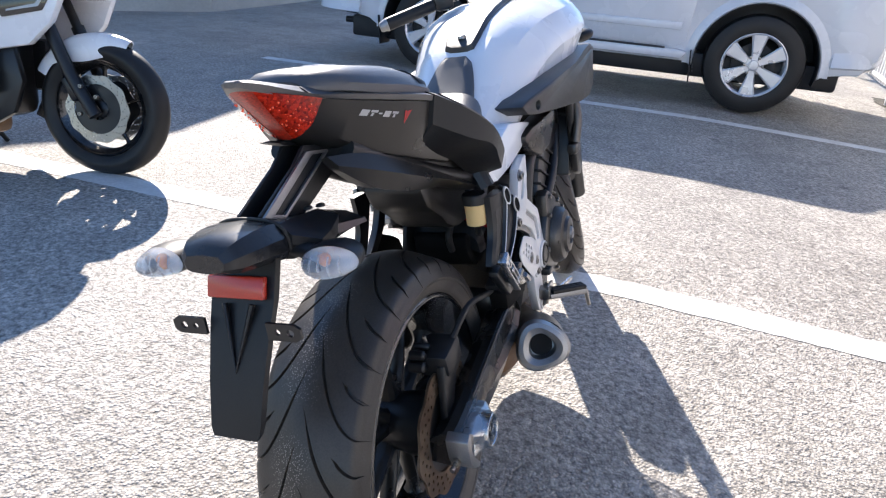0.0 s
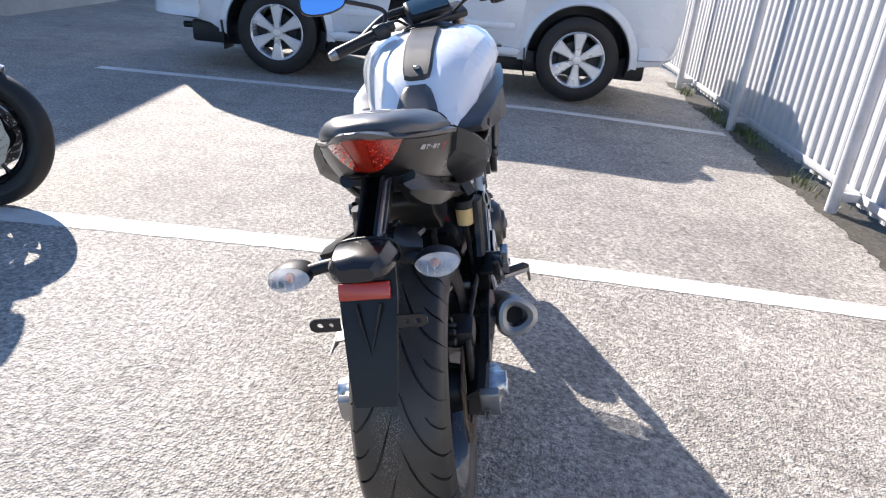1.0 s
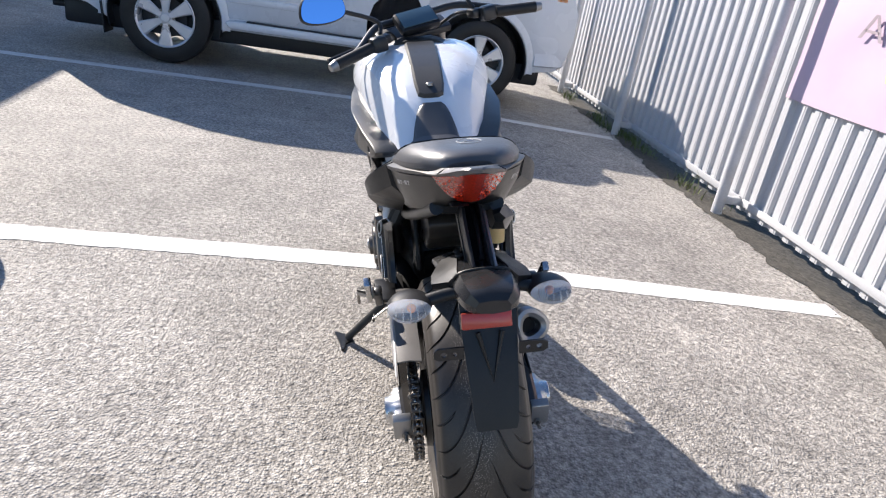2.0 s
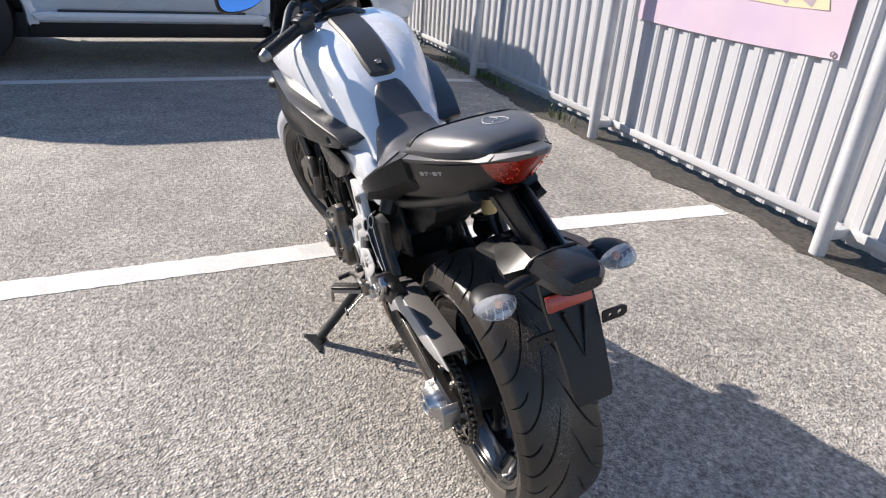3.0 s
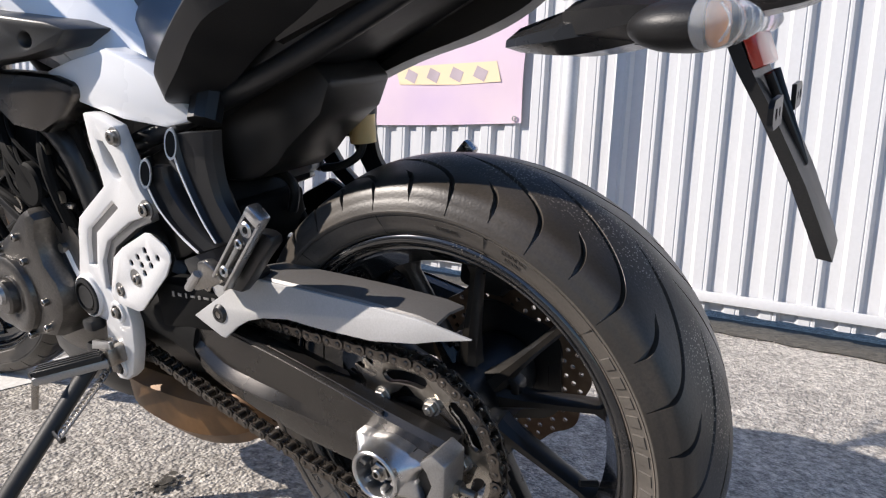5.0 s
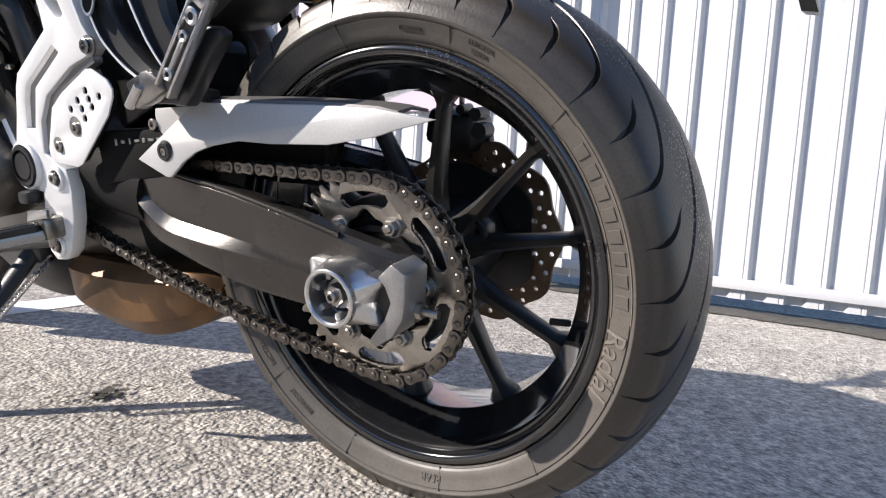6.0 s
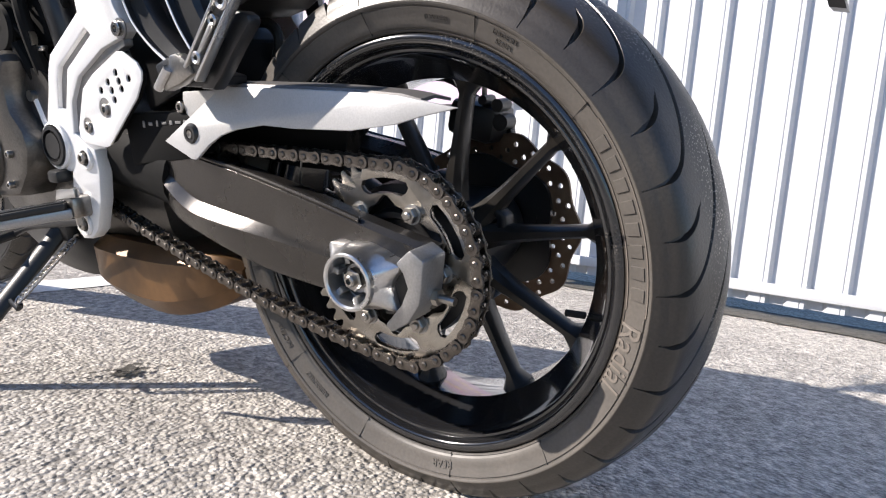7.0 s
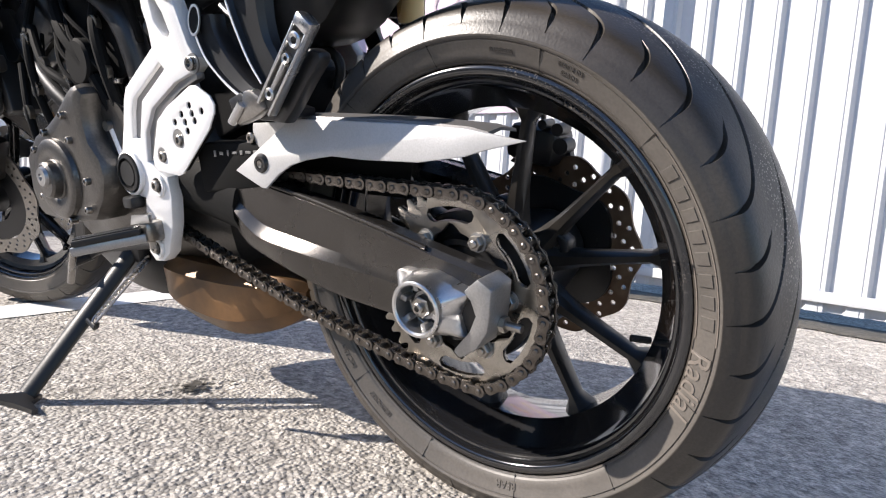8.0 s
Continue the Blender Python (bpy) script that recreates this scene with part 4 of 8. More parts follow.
    for v in well.verts:
        v.co.x = s * (0.1660 + v.co.x)
    part("cup_lining", well, M_BLACK_SATIN, slider, "black disc as shade inside the cup")
    for prof, seg in (([(0.0001, 0.0), (0.0150, 0.0), (0.0150, 0.0025), (0.0001, 0.0025)], 30), ([(0.0001, 0.0), (0.0118, 0.0), (0.0118, 0.0110), (0.0102, 0.0125), (0.0062, 0.0125), (0.0001, 0.0125)], 6), ([(0.0001, 0.0), (0.0060, 0.0), (0.0060, 0.0160), (0.0048, 0.0172), (0.0030, 0.0172), (0.0028, 0.0120), (0.0001, 0.0120)], 18)):
        nut = lathe(prof, (0, *AXLE), seg, a0=0.3)
        for v in nut.verts:
            v.co.x = s * (0.1668 + v.co.x)
        part("axle_nut", nut, M_STEEL if seg != 30 else M_GREYALU, swingarm, angle=20)
part("cross_brace", box((0, 0.325, 0.385), (0.22, 0.05, 0.06), 0.012), M_SWINGARM, swingarm)
# near-black sheet added to darken the gap under the chain guard
part("inner_guard", plate([(0.330, 0.410), (0.320, 0.448), (0.25, 0.468), (0.14, 0.468), (0.095, 0.455), (0.085, 0.430), (0.095, 0.390), (0.16, 0.390), (0.29, 0.405)], -0.0985, -0.0965), M_DEEP, swingarm, "near-black sheet filling the gap between chain and tyre")
GUARD = [(0.312, 0.420), (0.285, 0.437), (0.208, 0.4845), (0.195, 0.4820), (0.106, 0.4800), (0.039, 0.4780), (-0.027, 0.4745), (-0.090, 0.4645), (-0.051, 0.4560), (-0.026, 0.4490), (0.028, 0.4415), (0.102, 0.4410), (0.147, 0.4430), (0.188, 0.4370), (0.212, 0.4300), (0.232, 0.4190), (0.254, 0.4015), (0.262, 0.4020)]
g = plate(GUARD, -0.161, -0.156, bevel=0.0015, shift=lambda y, z: 0.006 * (z - 0.44) / 0.04)
guard = part("chain_guard", g, M_GUARD, bike, "silver chain guard")
flange = bmesh.new()
rings(flange, [[Vector((x, y, z)) for x, z in ((-0.1535, zt - 0.002), (-0.150, zt + 0.0025), (-0.128, zt + 0.005), (-0.100, zt + 0.001), (-0.100, zt - 0.002), (-0.128, zt + 0.002))] for y, zt in ((0.318, 0.444), (0.285, 0.459), (0.245, 0.474), (0.207, 0.4825), (0.195, 0.4825), (0.106, 0.4805), (0.039, 0.4780), (-0.027, 0.4735), (-0.048, 0.4690))])
part("guard_top", flange, M_GUARD_TOP, guard, "dull dark grey top of the guard", 30)
part("bolt", lathe([(0.0001, 0.004), (0.0115, 0.004), (0.0125, -0.002), (0.0095, -0.006), (0.0060, -0.006), (0.0055, -0.002), (0.0001, -0.002)], (-0.160, 0.262, 0.430), 24), M_BLACK_SATIN, guard, "black button bolt")
part("bolt_socket", lathe([(0.0001, -0.0035), (0.0052, -0.0035), (0.0045, -0.006), (0.0001, -0.0045)], (-0.160, 0.262, 0.430), 12), M_STEEL, guard)
part("front_tab", plate([(0.212, 0.4790), (0.281, 0.4765), (0.283, 0.4680), (0.279, 0.4490), (0.262, 0.4400), (0.225, 0.4600)], -0.1535, -0.1500, bevel=0.001), M_GUARD, guard, "silver tab behind the guard's front edge")
part("tab_bolt", bolt((-0.152, 0.287, 0.459), 0.0065, -1, 0.005), M_STEEL, guard)

# rear brake
caliper = part("rear_caliper", box((0.100, 0.033, 0.432), (0.060, 0.070, 0.048), 0.012, pose(0, 0, 0, 12)), M_BLACK_SATIN, bike, "black rear brake caliper")
part("bracket", plate([(0.085, 0.405), (0.035, 0.445), (-0.005, 0.430), (-0.015, 0.330), (0.015, 0.320), (0.045, 0.390)], 0.108, 0.122, bevel=0.003), M_BLACK_SATIN, caliper)
for y, z, r in ((-0.008, 0.452, 0.008), (-0.012, 0.432, 0.010), (0.012, 0.458, 0.006)):
    part("pin", lathe([(0.0001, -0.012), (r, -0.012), (r, 0.012), (r * 0.6, 0.016), (0.0001, 0.016)], (0.078, y, z), 16), M_BLACK_SATIN, caliper)
part("bleed_nipple", tube([(0.085, 0.020, 0.455), (0.083, 0.018, 0.474)], 0.0035, 8, 1), M_STEEL, caliper)
part("brake_hose", tube([(0.12, 0.05, 0.455), (0.13, 0.12, 0.485), (0.125, 0.25, 0.45), (0.11, 0.35, 0.44), (0.10, 0.41, 0.54)], 0.006, 8), M_RUBBER, bike)
part("sensor_wire", tube([(-0.105, 0.146, 0.412), (-0.108, 0.150, 0.385), (-0.104, 0.158, 0.345)], 0.0012, 6), M_STEEL, bike)

# foot rest hangers
HANG = [(0.481, 0.669), (0.462, 0.668), (0.417, 0.652), (0.411, 0.633), (0.389, 0.574), (0.376, 0.556), (0.377, 0.546), (0.388, 0.538), (0.428, 0.527), (0.491, 0.494), (0.515, 0.462), (0.523, 0.420), (0.500, 0.408), (0.480, 0.400), (0.477, 0.372), (0.485, 0.331), (0.505, 0.286), (0.524, 0.272), (0.545, 0.270), (0.558, 0.282), (0.560, 0.306), (0.545, 0.366), (0.585, 0.370), (0.604, 0.388), (0.604, 0.412), (0.590, 0.432), (0.574, 0.470), (0.562, 0.505), (0.551, 0.524), (0.470, 0.573), (0.473, 0.600), (0.480, 0.622)]
SLOT = [(0.461, 0.634), (0.449, 0.632), (0.435, 0.614), (0.424, 0.588), (0.430, 0.583), (0.440, 0.586), (0.456, 0.606)]
GROOVE = [(0.458, 0.553), (0.448, 0.545), (0.514, 0.505), (0.534, 0.452), (0.553, 0.453), (0.543, 0.490), (0.534, 0.508)]
HEEL = [(0.372, 0.523), (0.362, 0.523), (0.335, 0.510), (0.328, 0.500), (0.330, 0.490), (0.344, 0.470), (0.414, 0.411), (0.424, 0.408), (0.470, 0.412), (0.480, 0.418), (0.480, 0.430), (0.456, 0.480), (0.430, 0.497)]
HOLES = [(0.380, 0.499), (0.399, 0.488), (0.355, 0.492), (0.376, 0.489), (0.416, 0.478), (0.393, 0.478), (0.372, 0.480), (0.390, 0.467)]

for s in (-1, 1):
    hanger = group_part("footrest_hanger", bike, "silver cast footrest hanger")
    casting = part("casting", on_side(plate(HANG, -0.156, -0.136, [SLOT, GROOVE], bevel=0.0025), s), M_CAST, hanger)
    part("recess", on_side(plate([(y * 1.06 - 0.030, z * 1.06 - 0.030) for y, z in GROOVE], -0.1495, -0.1465), s), M_GREYALU, casting, "grey floor of the recess")
    part("rib", on_side(plate([(0.386, 0.5385), (0.428, 0.5275), (0.491, 0.4945), (0.515, 0.4625), (0.5225, 0.4225), (0.512, 0.4225), (0.503, 0.4575), (0.483, 0.4850), (0.424, 0.5170), (0.386, 0.5300)], -0.1500, -0.1380, bevel=0.001), s), M_GREYALU, casting, "grey stepped edge of the casting")
    hp = plate(HEEL, -0.171, -0.1688, [circle(y, z, 0.0047, 12) for y, z in HOLES] + [circle(0.413, 0.457, 0.0125, 18), circle(0.457, 0.434, 0.0105, 18)], bevel=0.0007)
    heel = part("heel_plate", on_side(hp, s), M_CAST, hanger, "silver heel plate with round holes")
    # near-black backing paints the shade seen through the heel plate's holes
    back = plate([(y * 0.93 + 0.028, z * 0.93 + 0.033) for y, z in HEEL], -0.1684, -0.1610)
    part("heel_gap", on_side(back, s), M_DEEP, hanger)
    for y, z, r in ((0.413, 0.457, 0.0124), (0.457, 0.434, 0.0104)):
        w = lathe([(0.0001, 0.0), (r, -0.0015), (r, 0.003), (0.0001, 0.003)], (s * 0.1690, y, z), 20)
        part("washer", w, M_GREYALU, heel)
        part("bolt", bolt((s * 0.170, y - 0.001, z - 0.002), 0.0068, s, 0.004), M_STEEL, heel)
    for y, z in ((0.418, 0.639), (0.380, 0.549)):
        part("washer", lathe([(0.0001, -0.001), (0.0125, -0.001), (0.0125, 0.001), (0.0001, 0.001)], (s * 0.1565, y, z), 20), M_GREYALU, hanger)
        part("bolt", bolt((s * 0.159, y, z), 0.0088, s, 0.005), M_STEEL, hanger)
    for y, z in ((0.502, 0.388), (0.531, 0.293)):
        boss = lathe([(0.0001, 0.0), (0.0165, 0.0), (0.0165, 0.008), (0.0150, 0.010), (0.0110, 0.010), (0.0105, 0.006), (0.0001, 0.006)], (0, y, z), 26)
        for v in boss.verts:
            v.co.x = s * (0.150 + v.co.x)
        part("boss", boss, M_CAST, hanger)
        dark = lathe([(0.0078, 0.0), (0.0098, 0.0), (0.0098, 0.004), (0.0078, 0.004)], (0, y, z), 22)
        for v in dark.verts:
            v.co.x = s * (0.1562 + v.co.x)
        part("seal_ring", dark, M_RUBBER, hanger)
        part("bolt", bolt((s * 0.160, y, z), 0.0075, s, 0.005), M_STEEL, hanger)
    part("link_block", box((s * 0.163, 0.566, 0.360), (0.024, 0.026, 0.018), 0.005), M_BLACK_SATIN, hanger)
    cap = lathe([(0.0001, 0.010), (0.0180, 0.010), (0.0195, 0.004), (0.0215, 0.004), (0.0225, 0.011), (0.0270, 0.010), (0.0290, 0.0), (0.0001, 0.0)], (0, 0.570, 0.402), 36)
    for v in cap.verts:
        v.co.x = s * (0.154 + v.co.x)
    part("pivot_cover", cap, M_BLACK_SATIN, hanger, "black pivot cover")
    collar = lathe([(0.0290, -0.003), (0.0335, -0.003), (0.0330, 0.006), (0.0300, 0.008), (0.0290, 0.006)], (0, 0.570, 0.402), 36, closed=True)
    for v in collar.verts:
        v.co.x = s * (0.154 + v.co.x)
    part("pivot_collar", collar, M_CAST, hanger)
    # rider's peg
    peg = group_part("rider_peg", bike, "footpeg with black rubber pad")
    h0, h1 = Vector((s * 0.172, 0.516, 0.320)), Vector((s * 0.250, 0.594, 0.306))
    along = (h1 - h0).normalized()
    turn = Matrix.Translation(h0.lerp(h1, 0.52)) @ along.to_track_quat("X", "Z").to_matrix().to_4x4()
    part("hinge", box((s * 0.166, 0.523, 0.322), (0.032, 0.028, 0.030), 0.006), M_STEEL, peg, "steel hinge")
    part("hinge_fork", plate([(0.500, 0.350), (0.545, 0.345), (0.552, 0.330), (0.530, 0.334), (0.500, 0.338)], s * 0.176 if s > 0 else -0.182, s * 0.182 if s > 0 else -0.176, bevel=0.001), M_SILVER, peg)
    part("hinge_pin", tube([(s * 0.170, 0.520, 0.296), (s * 0.170, 0.520, 0.348)], 0.0050, 10, 1), M_STEEL, peg)
    length = (h1 - h0).length
    part("bar", box((0, 0, -0.004), (length * 0.96, 0.024, 0.014), 0.004), M_GREYALU, peg, "grey metal bar").matrix_basis = turn
    part("pad", box((0, 0, 0.007), (length * 0.86, 0.027, 0.010), 0.003), M_RUBBER, peg).matrix_basis = turn
    for k in (-1, 0, 1):
        part("pad_rib", box((0, 0.008 * k, 0.0125), (length * 0.82, 0.0045, 0.003), 0.001), M_RUBBER, peg).matrix_basis = turn
    part("feeler", tube([h1 + Vector((0, -0.004, -0.004)), h1 + Vector((s * 0.002, 0.002, -0.022)), h1 + Vector((s * 0.003, 0.016, -0.052))], 0.0050, 10, 3), M_STEEL, peg, "steel feeler hanging under the peg")
    # passenger's peg, folded up against its bracket
    br = group_part("passenger_bracket", bike, "black passenger footrest bracket of two pressed arms")
    arms = (([(0.364, 0.604), (0.357, 0.577), (0.342, 0.550), (0.312, 0.523), (0.283, 0.505)], [(0.333, 0.604), (0.330, 0.585), (0.312, 0.556), (0.285, 0.530), (0.258, 0.512)]), ([(0.299, 0.645), (0.294, 0.613), (0.280, 0.578), (0.265, 0.547), (0.247, 0.522)], [(0.236, 0.648), (0.242, 0.614), (0.239, 0.572), (0.222, 0.543), (0.212, 0.520)]))
    for j, (fore, aft) in enumerate(arms):
        f, a = spline([(0, y, z) for y, z in fore], 5), spline([(0, y, z) for y, z in aft], 5)
        rows = []
        for p, q in zip(f, a):
            w = (q - p)
            rows.append([Vector((s * x, p.y + w.y * u, p.z + w.z * u)) for u, x in ((0.0, 0.136), (0.0, 0.160), (0.05, 0.163), (0.12, 0.163), (0.16, 0.157), (0.80, 0.153), (0.95, 0.147), (1.0, 0.136))])
        arm = part("arm", rings(bmesh.new(), rows), M_BLACK_SATIN, br, "black pressed metal arm", 30)
        # thin bright tube along the arm's fore edge
        part("edge", tube([(s * 0.1625, p.y + (q.y - p.y) * 0.05, p.z + (q.z - p.z) * 0.05) for p, q in zip(f, a)], 0.0017, 6, 1), M_CAST, arm, "bright fore edge of the arm")
        y, z = fore[0]
        seat_of_eye = Matrix.Translation((s * 0.1645, y - (0.010, 0.006)[j], z - (0.006, 0.010)[j])) @ Matrix.Rotation(radians(-42 * s), 4, "Z") @ Matrix.Rotation(radians(9), 4, "X") @ Matrix.Diagonal((1, 0.44, 1.22, 1))
        lip = lathe([(0.0125, -0.003), (0.0150, -0.003), (0.0152, 0.003), (0.0125, 0.003)], (0, 0, 0), 22, closed=True)
        bmesh.ops.transform(lip, matrix=seat_of_eye, verts=lip.verts)
        part("eye", lip, M_CAST, arm, "bright oval eye")
        # black disc paints the dark inside the open tube end
        hole = lathe([(0.0001, -0.001), (0.0126, -0.001), (0.0126, 0.001), (0.0001, 0.001)], (0, 0, 0), 22)
        bmesh.ops.transform(hole, matrix=seat_of_eye, verts=hole.verts)
        sleeve = lathe([(0.0135, -0.022), (0.0150, -0.020), (0.0150, -0.003), (0.0135, -0.003)], (0, 0, 0), 22, closed=True)
        for v in sleeve.verts:
            v.co.x = s * v.co.x
        bmesh.ops.transform(sleeve, matrix=seat_of_eye, verts=sleeve.verts)
        part("sleeve", sleeve, M_BLACK_SATIN, arm)
        part("eye_hole", hole, M_SOOT_HOLE, arm)
    part("cross_tube", tube([(s * 0.150, 0.318, 0.612), (s * 0.152, 0.300, 0.600), (s * 0.150, 0.285, 0.596)], 0.004, 8, 3), M_BLACK_SATIN, br)
    part("upper_mount", tube([(s * 0.105, 0.28, 0.70), (s * 0.128, 0.275, 0.655)], 0.020, 10, 1), M_BLACK_SATIN, br)
    STOP = [(0.161, 0.538), (0.159, 0.545), (0.153, 0.550), (0.145, 0.553), (0.137, 0.554), (0.128, 0.553), (0.121, 0.549), (0.119, 0.542), (0.143, 0.519), (0.167, 0.493), (0.182, 0.480), (0.204, 0.481), (0.186, 0.501)]
    part("peg_stop", on_side(plate(STOP, -0.190, -0.172, bevel=0.004), s), M_BLACK_SATIN, br, "black arm with a rounded top behind the peg")
    FOOT = [(0.274, 0.506), (0.268, 0.490), (0.236, 0.4835), (0.205, 0.4825), (0.186, 0.4835), (0.184, 0.494), (0.225, 0.502), (0.250, 0.514)]
    part("foot", on_side(plate(FOOT, -0.190, -0.140, bevel=0.003), s), M_BLACK_SATIN, br)
    part("foot_bolt", bolt((s * 0.191, 0.236, 0.491), 0.006, s, 0.004), M_BLACK_SATIN, br)
    pp = group_part("passenger_peg", bike, "silver folded passenger peg")
    p0, p1 = Vector((s * 0.204, 0.192, 0.496)), Vector((s * 0.201, 0.120, 0.576))
    m = Matrix.Translation(p0.lerp(p1, 0.5)) @ Matrix.Rotation(math.atan2(p1.z - p0.z, p1.y - p0.y), 4, "X")
    length = (p1 - p0).length
    for q, w in ((0.0098, 0.0036), (-0.0098, 0.0036)):
        part("side_wall", box((0, 0, q), (0.012, length, w), 0.0012), M_SILVER, pp).matrix_basis = m
    part("bar", box((-s * 0.003, 0, 0), (0.006, length * 0.98, 0.019), 0.001), M_ALU_DARK, pp, "dull bronze-grey channel floor").matrix_basis = m
    part("spine", box((s * 0.003, -0.012, 0), (0.006, length * 0.36, 0.005), 0.001), M_GREYALU, pp).matrix_basis = m
    part("tip", box((0, length * 0.5, 0), (0.017, 0.014, 0.023), 0.004), M_SILVER, pp, "bright rounded tip").matrix_basis = m
    for f, r in ((0.034, 0.0085), (0.012, 0.0055), (-0.033, 0.0065)):
        ring = lathe([(r * 0.45, 0.0), (r, 0.0), (r, 0.006), (r * 0.8, 0.0075), (r * 0.45, 0.0065)], (0, f, 0), 18, closed=True)
        for v in ring.verts:
            v.co.x = s * v.co.x
        part("boss", ring, M_SILVER, pp).matrix_basis = m
    hinge = plate([(0.254, 0.490), (0.238, 0.479), (0.213, 0.486), (0.191, 0.496), (0.196, 0.508), (0.214, 0.517), (0.226, 0.515), (0.228, 0.505)], -0.206, -0.191, bevel=0.003)
    part("hinge", on_side(hinge, s), M_STEEL, pp, "bright hinge block")
    part("hinge_pin", tube([(s * 0.207, 0.247, 0.482), (s * 0.207, 0.226, 0.502)], 0.0050, 10, 1), M_SILVER, pp)

# gear lever and side stand
LOW = Matrix.Translation((0, 0.022, -0.0124)) @ Matrix.Rotation(radians(2.85), 4, "X") @ Matrix.Diagonal((1, 0.9605, 0.9605, 1))
lever = group_part("gear_lever", bike, "steel gear lever with linkage rod")
lever.matrix_basis = LOW
part("arm", tube([(-0.150, 0.552, 0.292), (-0.160, 0.62, 0.280), (-0.165, 0.70, 0.262), (-0.170, 0.74, 0.245)], 0.0055, 10, 4, flat=0.6), M_BLACK_SATIN, lever)
part("toe_peg", tube([(-0.165, 0.742, 0.245), (-0.205, 0.745, 0.238)], 0.008, 10, 1), M_RUBBER, lever)
part("rod", tube([(-0.150, 0.588, 0.355), (-0.150, 0.648, 0.470)], 0.0045, 8, 1), M_CAST, lever, "bright linkage rod")
for y, z in ((0.588, 0.355), (0.648, 0.470)):
    part("rod_end", lathe([(0.0001, -0.006), (0.008, -0.006), (0.008, 0.006), (0.0001, 0.006)], (-0.152, y, z), 14), M_STEEL, lever)
part("brake_lever", tube([(0.150, 0.540, 0.292), (0.170, 0.64, 0.275), (0.185, 0.74, 0.265)], 0.007, 10, 4, flat=0.6), M_SILVER, bike)
stand = group_part("side_stand", bike, "black steel side stand, folded out")


def floor_point(x, y, z):
    """A place over the ground, in the motorcycle's own space."""
    return BIKE.inverted() @ Vector((x, y, z))


top_q, foot_q = Vector((-0.122, 0.672, 0.262)), floor_point(-0.226, 0.712, 0.014)
part("leg", tube([top_q, top_q.lerp(foot_q, 0.35) + Vector((0, 0.004, -0.004)), foot_q], 0.0165, 12, 4, flat=0.7), M_PLASTIC, stand)
fo = bmesh.new()
rings(fo, [[floor_point(a, b, 0.001), floor_point(c, d, 0.001), floor_point(c, d, 0.008), floor_point(a, b, 0.008)] for a, b, c, d in (
    (-0.271, 0.752, -0.262, 0.755), (-0.263, 0.730, -0.212, 0.735), (-0.256, 0.708, -0.206, 0.712), (-0.250, 0.690, -0.230, 0.688), (-0.243, 0.652, -0.236, 0.650))])
part("foot", fo, M_BLACK_SATIN, stand, "flat foot with two prongs")
part("pivot", box((-0.116, 0.662, 0.268), (0.03, 0.04, 0.05), 0.008), M_BLACK_SATIN, stand)
mid_q = top_q.lerp(foot_q, 0.48)
part("peg", tube([mid_q, mid_q + Vector((-0.004, -0.036, -0.012)), mid_q + Vector((-0.004, -0.046, -0.002))], 0.004, 8, 2), M_BLACK_SATIN, stand)
coil = []
for i in range(160):
    f = i / 159
    c = Vector((-0.122, 0.636, 0.250)).lerp(mid_q + Vector((-0.004, -0.038, 0.0)), f)
    a = f * math.tau * 16
    coil.append(c + Vector((0.7, 0, 0.7)) * 0.008 * math.cos(a) + Vector((0, 1, 0)) * 0.008 * math.sin(a))
part("spring", tube(coil, 0.0018, 6, 1, bmesh.new()), M_STEEL, stand)

# bodywork
def sections(rows):
    """Half sections: y and then (x, z) pairs from the top middle down to the bottom middle."""
    return [[Vector((x, y, z)) for x, z in pts] for y, pts in rows]


def surface(bm):
    """A tree to drop things onto a body."""
    return BVHTree.FromBMesh(bm)


def dropped(tree, x, y, start=1.3):
    """The body's height over a place."""
    hit = tree.ray_cast(Vector((x, y, start)), Vector((0, 0, -1)))[0]
    return hit.z if hit else 0.7


TANK = sections((
    (0.385, ((0, 0.752), (0.045, 0.750), (0.086, 0.735), (0.106, 0.690), (0.104, 0.672), (0.085, 0.655), (0, 0.65))),
    (0.44, ((0, 0.785), (0.050, 0.782), (0.088, 0.762), (0.112, 0.705), (0.112, 0.688), (0.095, 0.665), (0, 0.66))),
    (0.50, ((0, 0.832), (0.056, 0.828), (0.100, 0.798), (0.130, 0.735), (0.130, 0.718), (0.108, 0.685), (0, 0.68))),
    (0.57, ((0, 0.890), (0.062, 0.887), (0.108, 0.852), (0.136, 0.785), (0.136, 0.765), (0.118, 0.715), (0, 0.70))),
    (0.66, ((0, 0.934), (0.070, 0.932), (0.126, 0.900), (0.156, 0.838), (0.156, 0.814), (0.136, 0.755), (0, 0.72))),
    (0.76, ((0, 0.960), (0.084, 0.958), (0.152, 0.930), (0.182, 0.876), (0.181, 0.848), (0.156, 0.785), (0, 0.74))),
    (0.87, ((0, 0.976), (0.102, 0.974), (0.176, 0.945), (0.205, 0.895), (0.202, 0.862), (0.170, 0.805), (0, 0.76))),
    (0.97, ((0, 0.982), (0.118, 0.979), (0.178, 0.952), (0.206, 0.908), (0.202, 0.878), (0.155, 0.825), (0, 0.80))),
    (1.03, ((0, 0.968), (0.100, 0.965), (0.158, 0.940), (0.184, 0.902), (0.178, 0.876), (0.112, 0.850), (0, 0.83)))))
tank_bm = half_loft(TANK, 2, 6)
tank_tree = surface(tank_bm)
part("fuel_tank", tank_bm, M_WHITE, bike, "pearl white fuel tank", 18)


def tank_top(x, y):
    """The tank's height over a place."""
    return dropped(tank_tree, x, y)


